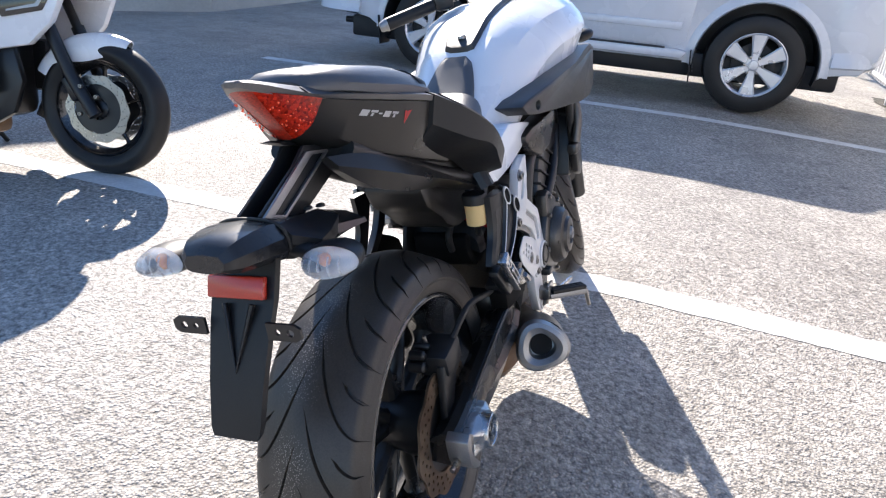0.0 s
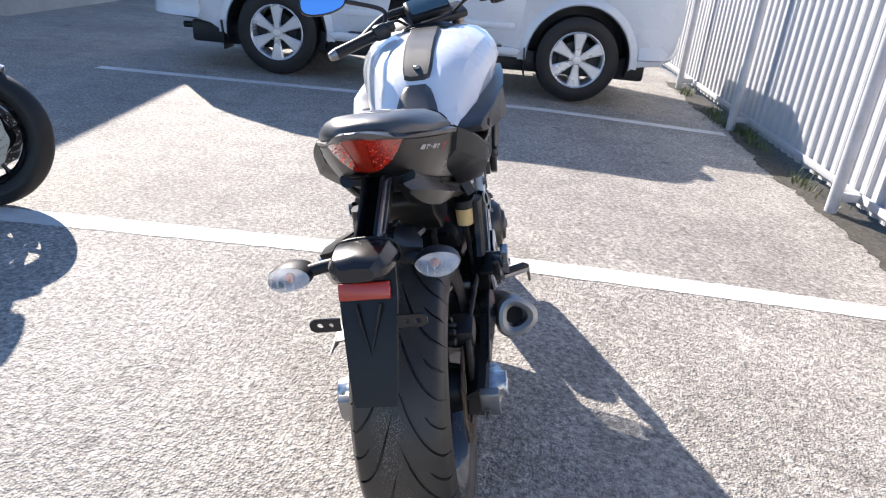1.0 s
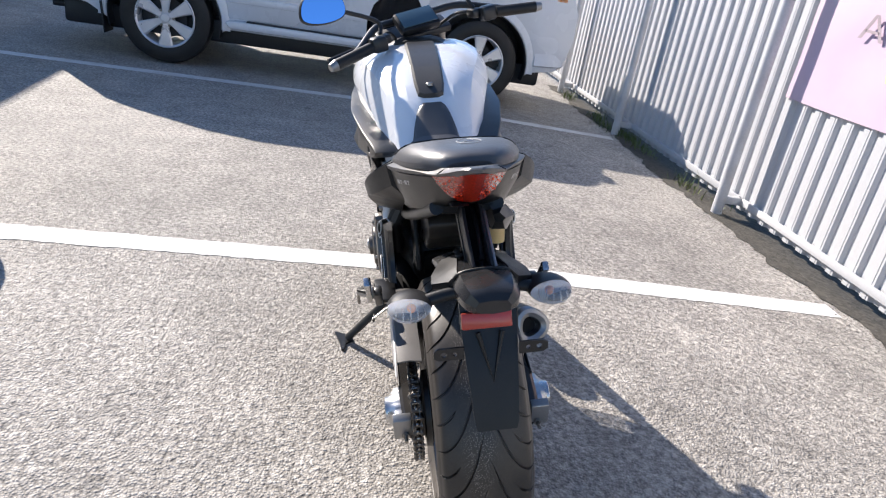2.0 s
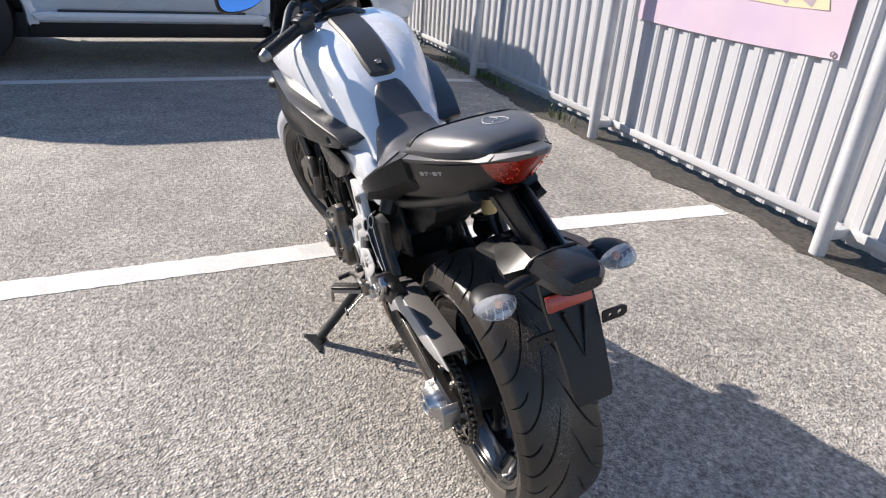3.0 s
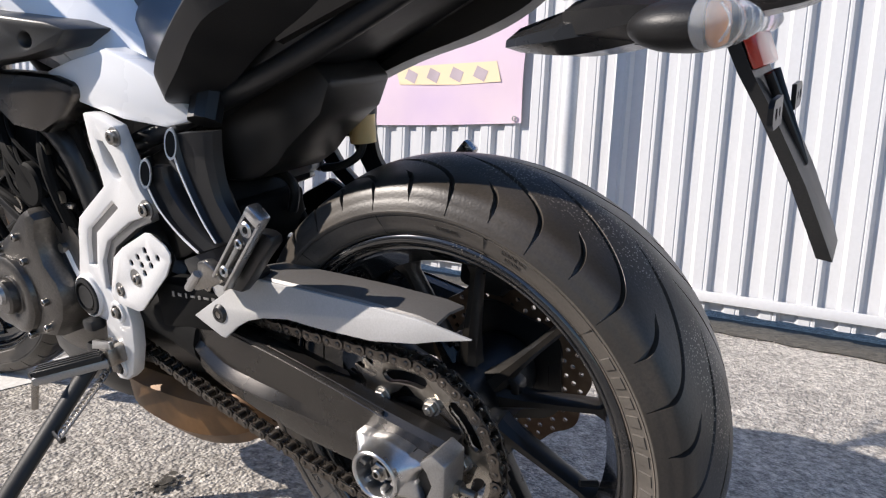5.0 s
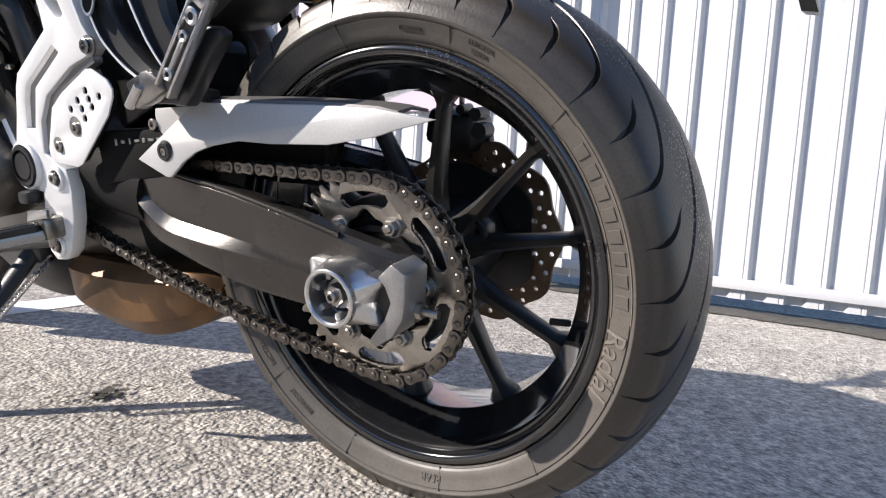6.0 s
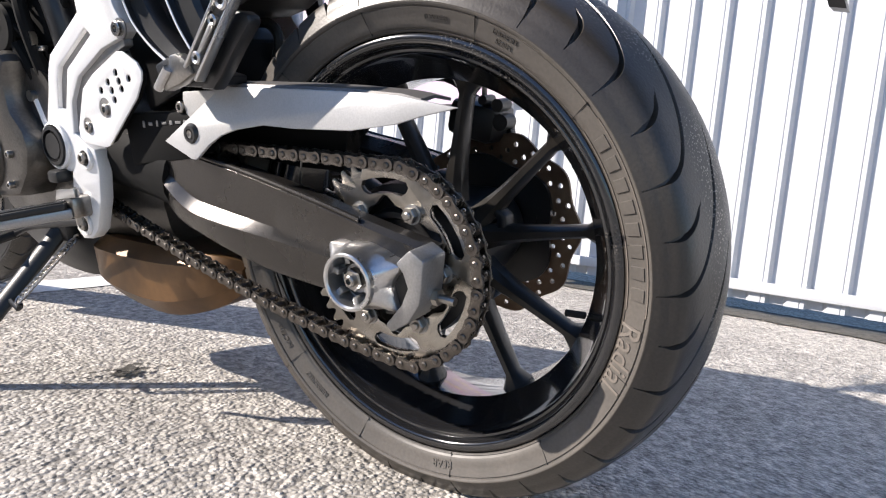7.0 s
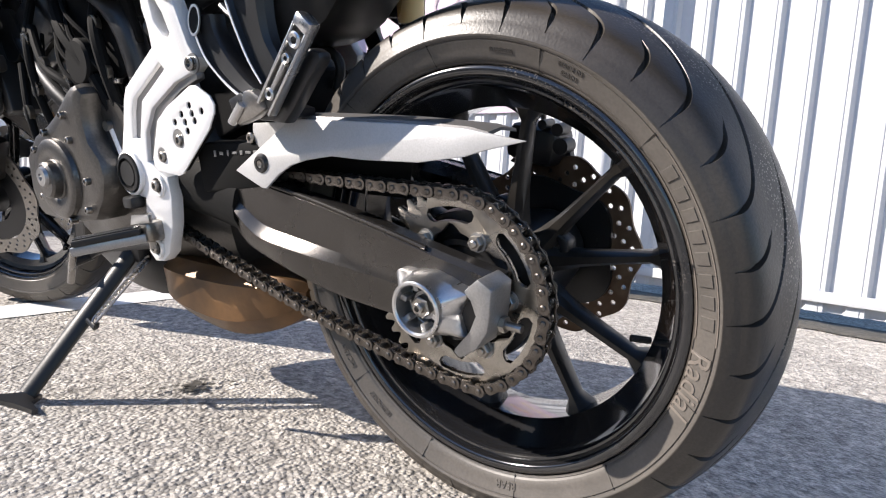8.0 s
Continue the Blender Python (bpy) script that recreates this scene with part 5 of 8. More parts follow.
def laid_on_tank(outline_rows, lift, thick=0.004):
    """A cover laid on the tank's back: rows of (y, half width)."""
    rows = []
    for y, w in outline_rows:
        rows.append([Vector((x * w, y, tank_top(x * w, y) + lift - (thick if abs(x) == 1 else 0))) for x in (-1, -0.86, -0.5, 0, 0.5, 0.86, 1)])
    bm = rings(bmesh.new(), rows, closed=False)
    for f in bm.faces[:]:
        f.normal_flip()
    geo = bmesh.ops.extrude_face_region(bm, geom=bm.faces[:])
    for g in geo["geom"]:
        if isinstance(g, bmesh.types.BMVert):
            g.co.z -= thick * 2
    return bm


lid = part("tank_cover", laid_on_tank([(0.560, 0.020), (0.566, 0.034), (0.60, 0.040), (0.66, 0.042), (0.74, 0.044), (0.82, 0.046), (0.872, 0.046), (0.878, 0.038)], 0.012, 0.006), M_GREY_PLASTIC, bike, "grey tank cover strip")
part("key_plug", lathe([(0.0001, 0.004), (0.006, 0.004), (0.009, 0.002), (0.010, -0.004), (0.0001, -0.004)], (0, 0, 0), 20), M_STEEL, lid).matrix_basis = Matrix.Translation((0, 0.590, tank_top(0, 0.590) + 0.013)) @ pose(0, 0, 0, 0, -90, 0) @ pose(0, 0, 0, 0, 0, 0)
part("seat_nose", laid_on_tank([(0.400, 0.070), (0.43, 0.066), (0.46, 0.060), (0.49, 0.053), (0.515, 0.045), (0.530, 0.038), (0.537, 0.028)], 0.012, 0.005), M_SEAT, bike, "black seat nose rising up the tank", 60)
part("front_lid", half_loft(sections(((0.90, ((0, 0.990), (0.05, 0.988), (0.10, 0.965), (0.09, 0.960), (0, 0.97))), (0.95, ((0, 0.996), (0.055, 0.994), (0.112, 0.966), (0.10, 0.958), (0, 0.968))), (0.985, ((0, 0.990), (0.05, 0.988), (0.09, 0.962), (0.08, 0.955), (0, 0.96)))))), M_PLASTIC, bike, "black trim before the tank")

# side shrouds, scoops
SHROUD = [(1.11, 0.825), (1.02, 0.842), (0.90, 0.840), (0.75, 0.822), (0.60, 0.800), (0.50, 0.782), (0.468, 0.770), (0.490, 0.750), (0.54, 0.742), (0.65, 0.735), (0.80, 0.722), (0.95, 0.712), (1.05, 0.718), (1.09, 0.745)]
sh = plate(SHROUD, -0.206, -0.142, [circle(0.535, 0.762, 0.010, 12)], bevel=0.008, shift=lambda y, z: 0.045 * min(1, max(0, (0.72 - y) / 0.25)) - 0.018 * math.sin(math.pi * min(1, max(0, (y - 0.47) / 0.63))))
both("side_shroud", sh, M_GREY_PLASTIC, bike, "dark grey plastic side shroud")
SCOOP = [(0.705, 0.728), (0.66, 0.728), (0.58, 0.722), (0.53, 0.716), (0.492, 0.704), (0.496, 0.688), (0.525, 0.660), (0.57, 0.642), (0.63, 0.652), (0.68, 0.688)]
both("air_scoop", plate(SCOOP, -0.178, -0.130, bevel=0.010, shift=lambda y, z: 0.035 * max(0, (0.60 - y) / 0.18)), M_SWINGARM, bike, "grey air intake scoop")
both("side_cover", plate([(0.56, 0.722), (0.50, 0.735), (0.43, 0.745), (0.37, 0.722), (0.335, 0.700), (0.292, 0.662), (0.296, 0.655), (0.345, 0.648), (0.42, 0.658), (0.50, 0.680)], -0.150, -0.115, bevel=0.010, shift=lambda y, z: 0.020 * (0.56 - y) / 0.25), M_WHITE, bike, "white side cover under the tank")

# seats
part("rider_seat", half_loft(sections((
    (0.074, ((0, 0.878), (0.080, 0.874), (0.112, 0.860), (0.124, 0.838), (0.108, 0.822), (0, 0.82))),
    (0.100, ((0, 0.872), (0.080, 0.868), (0.112, 0.855), (0.123, 0.830), (0.108, 0.815), (0, 0.815))),
    (0.15, ((0, 0.846), (0.082, 0.842), (0.120, 0.822), (0.128, 0.790), (0.112, 0.776), (0, 0.78))),
    (0.22, ((0, 0.812), (0.080, 0.808), (0.122, 0.782), (0.130, 0.745), (0.116, 0.732), (0, 0.73))),
    (0.30, ((0, 0.790), (0.072, 0.786), (0.114, 0.757), (0.126, 0.708), (0.112, 0.690), (0, 0.70))),
    (0.355, ((0, 0.784), (0.064, 0.780), (0.102, 0.750), (0.118, 0.700), (0.106, 0.676), (0, 0.69))),
    (0.40, ((0, 0.790), (0.056, 0.786), (0.086, 0.762), (0.100, 0.715), (0.090, 0.690), (0, 0.70))),
    (0.45, ((0, 0.812), (0.046, 0.808), (0.070, 0.792), (0.078, 0.765), (0.068, 0.75), (0, 0.75))))), 5, 5), M_SEAT, bike, "black vinyl rider seat", 60)
pillion = half_loft(sections((
    (0.084, ((0, 0.878), (0.085, 0.875), (0.112, 0.866), (0.119, 0.856), (0.105, 0.850), (0, 0.85))),
    (0.070, ((0, 0.900), (0.090, 0.896), (0.119, 0.880), (0.126, 0.866), (0.108, 0.858), (0, 0.86))),
    (0.02, ((0, 0.918), (0.084, 0.914), (0.113, 0.895), (0.119, 0.879), (0.103, 0.870), (0, 0.87))),
    (-0.04, ((0, 0.929), (0.070, 0.925), (0.099, 0.906), (0.104, 0.891), (0.090, 0.883), (0, 0.885))),
    (-0.095, ((0, 0.934), (0.052, 0.931), (0.076, 0.917), (0.080, 0.904), (0.070, 0.897), (0, 0.90))),
    (-0.126, ((0, 0.931), (0.040, 0.928), (0.055, 0.917), (0.058, 0.909), (0.050, 0.903), (0, 0.905))),
    (-0.138, ((0, 0.921), (0.028, 0.920), (0.040, 0.914), (0.042, 0.911), (0.036, 0.908), (0, 0.909))))), 2, 5)
pillion_tree = surface(pillion)
part("pillion_seat", pillion, M_SEAT, bike, "black vinyl pillion seat with a stitched emblem", 30)
strap = bmesh.new()
rows = []
for y, lift in ((0.047, 0.0005), (0.049, 0.0035), (0.071, 0.0035), (0.073, 0.0005)):
    row = []
    for x in (-0.119, -0.112, -0.10, -0.075, -0.04, 0.0, 0.04, 0.075, 0.10, 0.112, 0.119):
        row.append(Vector((x, y + 0.10 * x * x, dropped(pillion_tree, x, y) + lift)))
    row = [row[0] + Vector((-0.006, 0, -0.022))] + row + [row[-1] + Vector((0.006, 0, -0.022))]
    rows.append(row)
rings(strap, rows, closed=False)
part("seat_strap", strap, M_RUBBER, bike, "black strap across the seat")
line = []
for k in range(41):
    a = math.tau * k / 40
    x, y = 0.021 * math.cos(a) - 0.004 * math.sin(2 * a) + 0.012, -0.036 + 0.031 * math.sin(a)
    line.append((x, y, dropped(pillion_tree, x, y) + 0.0006))
part("emblem", tube(line, 0.0008, 6, 1), M_POST, bike, "grey stitched oval on the seat")
part("emblem", tube([(x, y, dropped(pillion_tree, x, y) + 0.0006) for x, y in ((0.000, -0.056), (0.008, -0.044), (0.018, -0.040), (0.021, -0.028), (0.013, -0.018))], 0.0009, 6, 4), M_POST, bike)

# tail: dark flanks under a flat grey deck that runs out to a blunt tip
cowl = half_loft(sections((
    (0.165, ((0, 0.825), (0.110, 0.832), (0.131, 0.826), (0.127, 0.790), (0.104, 0.737), (0.085, 0.731), (0, 0.730))),
    (0.05, ((0, 0.856), (0.106, 0.861), (0.130, 0.857), (0.122, 0.822), (0.094, 0.774), (0.074, 0.768), (0, 0.766))),
    (-0.03, ((0, 0.874), (0.090, 0.877), (0.109, 0.873), (0.101, 0.846), (0.077, 0.803), (0.058, 0.797), (0, 0.795))),
    (-0.09, ((0, 0.886), (0.065, 0.889), (0.083, 0.886), (0.076, 0.866), (0.058, 0.834), (0.042, 0.828), (0, 0.825))),
    (-0.130, ((0, 0.896), (0.050, 0.898), (0.064, 0.896), (0.057, 0.884), (0.044, 0.865), (0.030, 0.855), (0, 0.848))),
    (-0.160, ((0, 0.905), (0.030, 0.905), (0.038, 0.903), (0.034, 0.898), (0.026, 0.893), (0.016, 0.889), (0, 0.886))))), 1, 6)
cowl_tree = surface(cowl)
part("tail_flank", cowl, M_FLANK, bike, "dark plastic flanks of the tail", 30)
part("tail_cowl", half_loft(sections((
    (0.120, ((0, 0.848), (0.118, 0.853), (0.138, 0.846), (0.135, 0.839), (0, 0.840))),
    (0.05, ((0, 0.866), (0.118, 0.873), (0.1375, 0.866), (0.1345, 0.858), (0, 0.858))),
    (-0.03, ((0, 0.884), (0.095, 0.889), (0.1125, 0.882), (0.109, 0.875), (0, 0.875))),
    (-0.09, ((0, 0.899), (0.068, 0.902), (0.085, 0.894), (0.081, 0.887), (0, 0.888))),
    (-0.135, ((0, 0.911), (0.048, 0.912), (0.065, 0.902), (0.060, 0.897), (0, 0.898))),
    (-0.170, ((0, 0.922), (0.034, 0.922), (0.0475, 0.914), (0.043, 0.906), (0, 0.907))),
    (-0.200, ((0, 0.931), (0.021, 0.931), (0.031, 0.926), (0.027, 0.917), (0, 0.917))),
    (-0.217, ((0, 0.935), (0.011, 0.935), (0.017, 0.932), (0.014, 0.925), (0, 0.924))),
    (-0.223, ((0, 0.934), (0.006, 0.934), (0.009, 0.932), (0.008, 0.928), (0, 0.927))))), 1, 4), M_TAIL, bike, "grey metallic deck of the tail", 18)
for s in (-1, 1):
    part("cowl_seam", tube([(s * 0.030, -0.142, 0.9145), (s * 0.046, -0.150, 0.9135), (s * 0.058, -0.153, 0.9075)], 0.0010, 6, 3), M_RUBBER, bike)
# rear lamp: two red lobes and a dark middle under the tail's lip
top = spline([(0.064, -0.131, 0.897), (0.049, -0.164, 0.907), (0.034, -0.190, 0.915), (0.017, -0.208, 0.922), (0, -0.214, 0.924)], 4)
low = spline([(0.043, -0.131, 0.866), (0.033, -0.133, 0.858), (0.022, -0.134, 0.851), (0.010, -0.133, 0.847), (0, -0.133, 0.846)], 4)
top = [Vector((-q.x, q.y, q.z)) for q in top] + list(reversed(top[:-1]))
low = [Vector((-q.x, q.y, q.z)) for q in low] + list(reversed(low[:-1]))
mid = len(top) // 2


def lens_mesh(i0, i1, out=0.0):
    """A stretch of the lens, bulging outwards."""
    b = bmesh.new()
    rings(b, [[p.lerp(q, f) + Vector((0, -0.0012 - out, -0.0012 - out)) * (math.sin(math.pi * f) + 0.2) for p, q in zip(top[i0:i1], low[i0:i1])] for f in (0, 0.15, 0.3, 0.45, 0.6, 0.8, 1.0)], closed=False)
    return b


lamp = group_part("rear_lamp", bike, "red rear lamp lens with a dark middle")
part("lens_lobe", lens_mesh(0, mid - 4), M_RED, lamp, "red glinting side of the lens", 60)
part("lens_lobe", lens_mesh(mid + 4, len(top)), M_RED, lamp, "red glinting side of the lens", 60)
# small bright beads added to paint the sparkle of the lens
for i0, i1 in ((2, mid - 4), (mid + 5, len(top) - 1)):
    beads = bmesh.new()
    for i in range(i0, i1):
        for f in (0.22, 0.40, 0.58, 0.76):
            g = f + 0.09 * math.sin(7.3 * i + 19 * f)
            c = top[i].lerp(low[i], g) + Vector((0, -0.0014, -0.0014))
            bmesh.ops.create_icosphere(beads, subdivisions=1, radius=0.0011 + 0.0007 * math.sin(3.1 * i + 11 * f), matrix=Matrix.Translation(c))
    part("reflector_bead", beads, M_GLINT, lamp, "bright red beads as painted glints on the lens", 60)
part("lamp_centre", lens_mesh(mid - 5, mid + 6, -0.0006), M_DARKRED, lamp, "dark red unlit middle of the lens", 60)
part("tail_lip", plate([(-0.100, 0.838), (-0.130, 0.845), (-0.150, 0.846), (-0.130, 0.839), (-0.100, 0.830)], -0.034, -0.004, bevel=0.001), M_PLASTIC, bike)
WING = ((0.335, ((0.112, 0.706), (0.132, 0.694), (0.127, 0.676), (0.108, 0.668))), (0.30, ((0.115, 0.740), (0.164, 0.714), (0.156, 0.687), (0.108, 0.672))),
        (0.25, ((0.118, 0.778), (0.178, 0.748), (0.170, 0.715), (0.108, 0.690))), (0.18, ((0.122, 0.824), (0.188, 0.788), (0.183, 0.760), (0.106, 0.733))),
        (0.12, ((0.122, 0.855), (0.172, 0.828), (0.166, 0.785), (0.104, 0.760))), (0.055, ((0.124, 0.872), (0.140, 0.866), (0.131, 0.822), (0.100, 0.790))))
for s in (-1, 1):
    cols = [spline([(s * q[i][0], y, q[i][1]) for y, q in WING], 4) for i in range(4)]
    panel = part("side_panel", rings(bmesh.new(), [[c[j] for c in cols] for j in range(len(cols[0]))]), M_PLASTIC, bike, "black plastic side panel", 30)
    strip = bmesh.new()
    lift = Vector((0, 0, 0.003))
    rings(strip, [[a.lerp(b, 0.10) + lift, a.lerp(b, 0.97) + lift, a.lerp(b, 0.97) - lift, a.lerp(b, 0.10) - lift] for a, b in list(zip(cols[0], cols[1]))[2:-3]])
    part("trim_strip", strip, M_TAIL, panel, "lighter grey upper strip", 30)
part("undertail", half_loft(sections((
    (0.36, ((0, 0.68), (0.080, 0.68), (0.094, 0.66), (0.080, 0.640), (0, 0.632))),
    (0.20, ((0, 0.745), (0.085, 0.745), (0.096, 0.724), (0.082, 0.704), (0, 0.696))),
    (0.05, ((0, 0.785), (0.076, 0.785), (0.084, 0.772), (0.066, 0.758), (0, 0.752))),
    (-0.08, ((0, 0.82), (0.048, 0.82), (0.054, 0.815), (0.042, 0.808), (0, 0.804))))), 4, 5), M_PLASTIC, bike, "black plastic undertray", 50)
# a deeper bulged cover under the tail on the silencer's side
cols = [spline([(x, y, z) for x, y, z in line], 5) for line in (
    ((0.052, -0.128, 0.820), (0.074, -0.060, 0.808), (0.097, 0.030, 0.770), (0.116, 0.130, 0.722), (0.112, 0.250, 0.672)),
    ((0.064, -0.122, 0.806), (0.088, -0.058, 0.782), (0.112, 0.030, 0.748), (0.126, 0.130, 0.712), (0.122, 0.250, 0.667)),
    ((0.060, -0.116, 0.798), (0.076, -0.055, 0.756), (0.096, 0.020, 0.728), (0.108, 0.130, 0.702), (0.106, 0.255, 0.658)),
    ((0.046, -0.116, 0.800), (0.050, -0.055, 0.758), (0.060, 0.020, 0.732), (0.070, 0.130, 0.704), (0.072, 0.255, 0.660)),
    ((0.040, -0.126, 0.816), (0.050, -0.060, 0.800), (0.062, 0.030, 0.765), (0.070, 0.130, 0.720), (0.072, 0.250, 0.670)))]
part("tail_cover", rings(bmesh.new(), [[c[j] for c in cols] for j in range(len(cols[0]))]), M_FLANK, bike, "dark brown-grey plastic cover under the tail", 40)


def on_cowl(s):
    """Lays flat shapes on the tail's flank; s is the side."""
    d = Vector((0, 1, -0.26)).normalized() * s
    u = Vector((s, 0, 0)).cross(d)
    mid_point = Vector((0, -0.046 if s > 0 else -0.014, 0.859 if s > 0 else 0.851))

    def move(p):
        q = mid_point + d * p.x + u * p.y
        hit = cowl_tree.ray_cast(Vector((s * 0.3, q.y, q.z)), Vector((-s, 0, 0)))[0]
        return Vector(((hit.x if hit else s * 0.12) + s * (0.0008 + p.z), q.y, q.z))
    return move


for s in (-1, 1):
    place = on_cowl(s)
    for x0, x1, y0, y1 in ((-0.032, -0.0195, -0.004, 0.004), (-0.017, -0.0055, 0.0008, 0.004), (-0.0145, -0.0105, -0.004, 0.0002), (-0.003, 0.003, -0.001, 0.001), (0.006, 0.0175, -0.004, 0.004), (0.020, 0.031, 0.0008, 0.004), (0.0235, 0.0275, -0.004, 0.0002)):
        bar = bmesh.new()
        bar.faces.new([bar.verts.new(place(Vector((x + 0.3 * y, y, 0.0002)))) for x, y in ((x0, y0), (x1, y0), (x1, y1), (x0, y1))])
        part("marking", bar, M_MARK, bike)
    if s > 0:
        flag = bmesh.new()
        for pts in (((0.044, 0.007), (0.049, 0.006), (0.049, -0.012)), ((0.050, 0.006), (0.057, 0.008), (0.0495, -0.012))):
            flag.faces.new([flag.verts.new(place(Vector((x, y, 0.0002)))) for x, y in pts])
        part("red_mark", flag, M_REDMARK, bike, "small red mark")

# plate carrier
carrier = group_part("plate_carrier", bike, "black plate carrier with lamp housing")
carrier.matrix_basis = Matrix.Translation((0.002, 0.016, -0.005))
STRUT = [(-0.055, 0.800), (-0.088, 0.830), (-0.145, 0.842), (-0.178, 0.820), (-0.262, 0.782), (-0.252, 0.756), (-0.205, 0.744)]
RAIL = [(-0.090, 0.824), (-0.148, 0.834), (-0.262, 0.780), (-0.222, 0.764)]
GAP = [(-0.104, 0.822), (-0.136, 0.827), (-0.240, 0.777), (-0.220, 0.770)]
for s in (-1, 1):
    part("strut", plate(STRUT, s * 0.013, s * 0.0185, bevel=0.001), M_PLASTIC, carrier)
part("strut_rail", plate(RAIL, 0.019, 0.0235, [GAP], bevel=0.0008), M_GREYALU, carrier, "bright metal frame on the strut")
# grey plate paints the sheen along the strut's lower edge
part("strut_sheen", plate([(-0.060, 0.800), (-0.074, 0.812), (-0.214, 0.757), (-0.205, 0.747)], -0.0205, -0.019), M_GREY_PLASTIC, carrier, "painted sheen on the strut's lower edge")
part("web", plate([(-0.095, 0.824), (-0.100, 0.829), (-0.215, 0.766), (-0.205, 0.757)], -0.012, 0.012), M_DEEP, carrier)
part("wiring", tube([(0.006, -0.10, 0.828), (0.008, -0.16, 0.800), (0.006, -0.21, 0.768)], 0.004, 8), M_RUBBER, carrier)
part("housing", half_loft(sections((
    (-0.105, ((0, 0.740), (0.040, 0.738), (0.070, 0.728), (0.072, 0.722), (0.040, 0.716), (0, 0.714))),
    (-0.16, ((0, 0.756), (0.042, 0.752), (0.062, 0.738), (0.064, 0.726), (0.045, 0.712), (0, 0.708))),
    (-0.23, ((0, 0.772), (0.040, 0.768), (0.052, 0.752), (0.052, 0.735), (0.044, 0.722), (0, 0.716))),
    (-0.29, ((0, 0.784), (0.040, 0.779), (0.052, 0.760), (0.050, 0.744), (0.042, 0.734), (0, 0.730))),
    (-0.335, ((0, 0.782), (0.034, 0.777), (0.044, 0.762), (0.042, 0.748), (0.034, 0.741), (0, 0.738))),
    (-0.352, ((0, 0.768), (0.022, 0.766), (0.028, 0.758), (0.026, 0.750), (0.020, 0.747), (0, 0.745))))), 1, 6), M_PLASTIC_GLOSS, carrier, "black lamp housing", 24)
part("seam", tube([(-0.053, -0.262, 0.742), (-0.050, -0.264, 0.765), (-0.035, -0.266, 0.777), (0, -0.267, 0.781), (0.035, -0.266, 0.777), (0.050, -0.264, 0.765), (0.053, -0.262, 0.742)], 0.0022, 6, 4), M_RUBBER, carrier)
for s in (-1, 1):
    rows = [[Vector((s * x, y - 0.016, z + 0.005)) for x, z in q] for y, q in (
        (-0.138, ((0.028, 0.752), (0.058, 0.743), (0.056, 0.722), (0.028, 0.715))), (-0.165, ((0.034, 0.757), (0.070, 0.744), (0.068, 0.725), (0.032, 0.713))),
        (-0.200, ((0.038, 0.763), (0.083, 0.744), (0.081, 0.729), (0.036, 0.712))), (-0.226, ((0.042, 0.767), (0.085, 0.742), (0.083, 0.732), (0.040, 0.715))),
        (-0.246, ((0.044, 0.768), (0.058, 0.754), (0.056, 0.742), (0.042, 0.722))))]
    part("wing", rings(bmesh.new(), rows), M_PLASTIC, carrier, angle=25)
    for y in (-0.15, -0.18):
        part("screw", lathe([(0.0001, 0.004), (0.006, 0.003), (0.007, 0), (0.0001, 0)], (0, 0, 0), 12), M_RUBBER, carrier).matrix_basis = Matrix.Translation((s * 0.030, y, 0.759 + (-y - 0.15) * 0.2)) @ pose(0, 0, 0, 0, -90, 0)
pb = bmesh.new()
rings(pb, [[Vector((x * w, y, z)), Vector((x2 * w, y, z)), Vector((x2 * w, y + 0.012, z + 0.002)), Vector((x * w, y + 0.012, z + 0.002))] for x, x2 in ((-1, 1),) for y, z, w in ((-0.285, 0.742, 0.046), (-0.308, 0.690, 0.046), (-0.322, 0.664, 0.044), (-0.351, 0.603, 0.0395), (-0.371, 0.552, 0.036), (-0.375, 0.540, 0.032))])
part("mud_flap", pb, M_PLASTIC, carrier, "black rubber flap with no plate on it", 30)
part("rib", tube([(-0.020, -0.315, 0.690), (0, -0.344, 0.615), (0.020, -0.315, 0.690)], 0.004, 8, 1), M_PLASTIC, carrier)
refl = box((-0.004, -0.306, 0.708), (0.083, 0.010, 0.028), 0.003, pose(0, 0, 0, -20))
part("reflector", refl, M_REFLECT, carrier, "red rectangular reflector")
for s, x0, x1 in ((-1, 0.045, 0.094), (1, 0.045, 0.092)):
    hs = [circle(s * 0.060, 0, 0.004, 8), circle(s * 0.078, 0, 0.005, 8)]
    o = [(s * x0, -0.011), (s * (x1 - 0.008), -0.011), (s * x1, -0.006), (s * x1, 0.006), (s * (x1 - 0.008), 0.011), (s * x0, 0.011)]
    b = plate(o, 0, 0.004, hs)
    bmesh.ops.transform(b, matrix=Matrix.Translation((0, -0.326, 0.664)) @ Matrix.Rotation(radians(-90), 4, "Z"), verts=b.verts)
    part("plate_bracket", b, M_BLACK_SATIN, carrier)
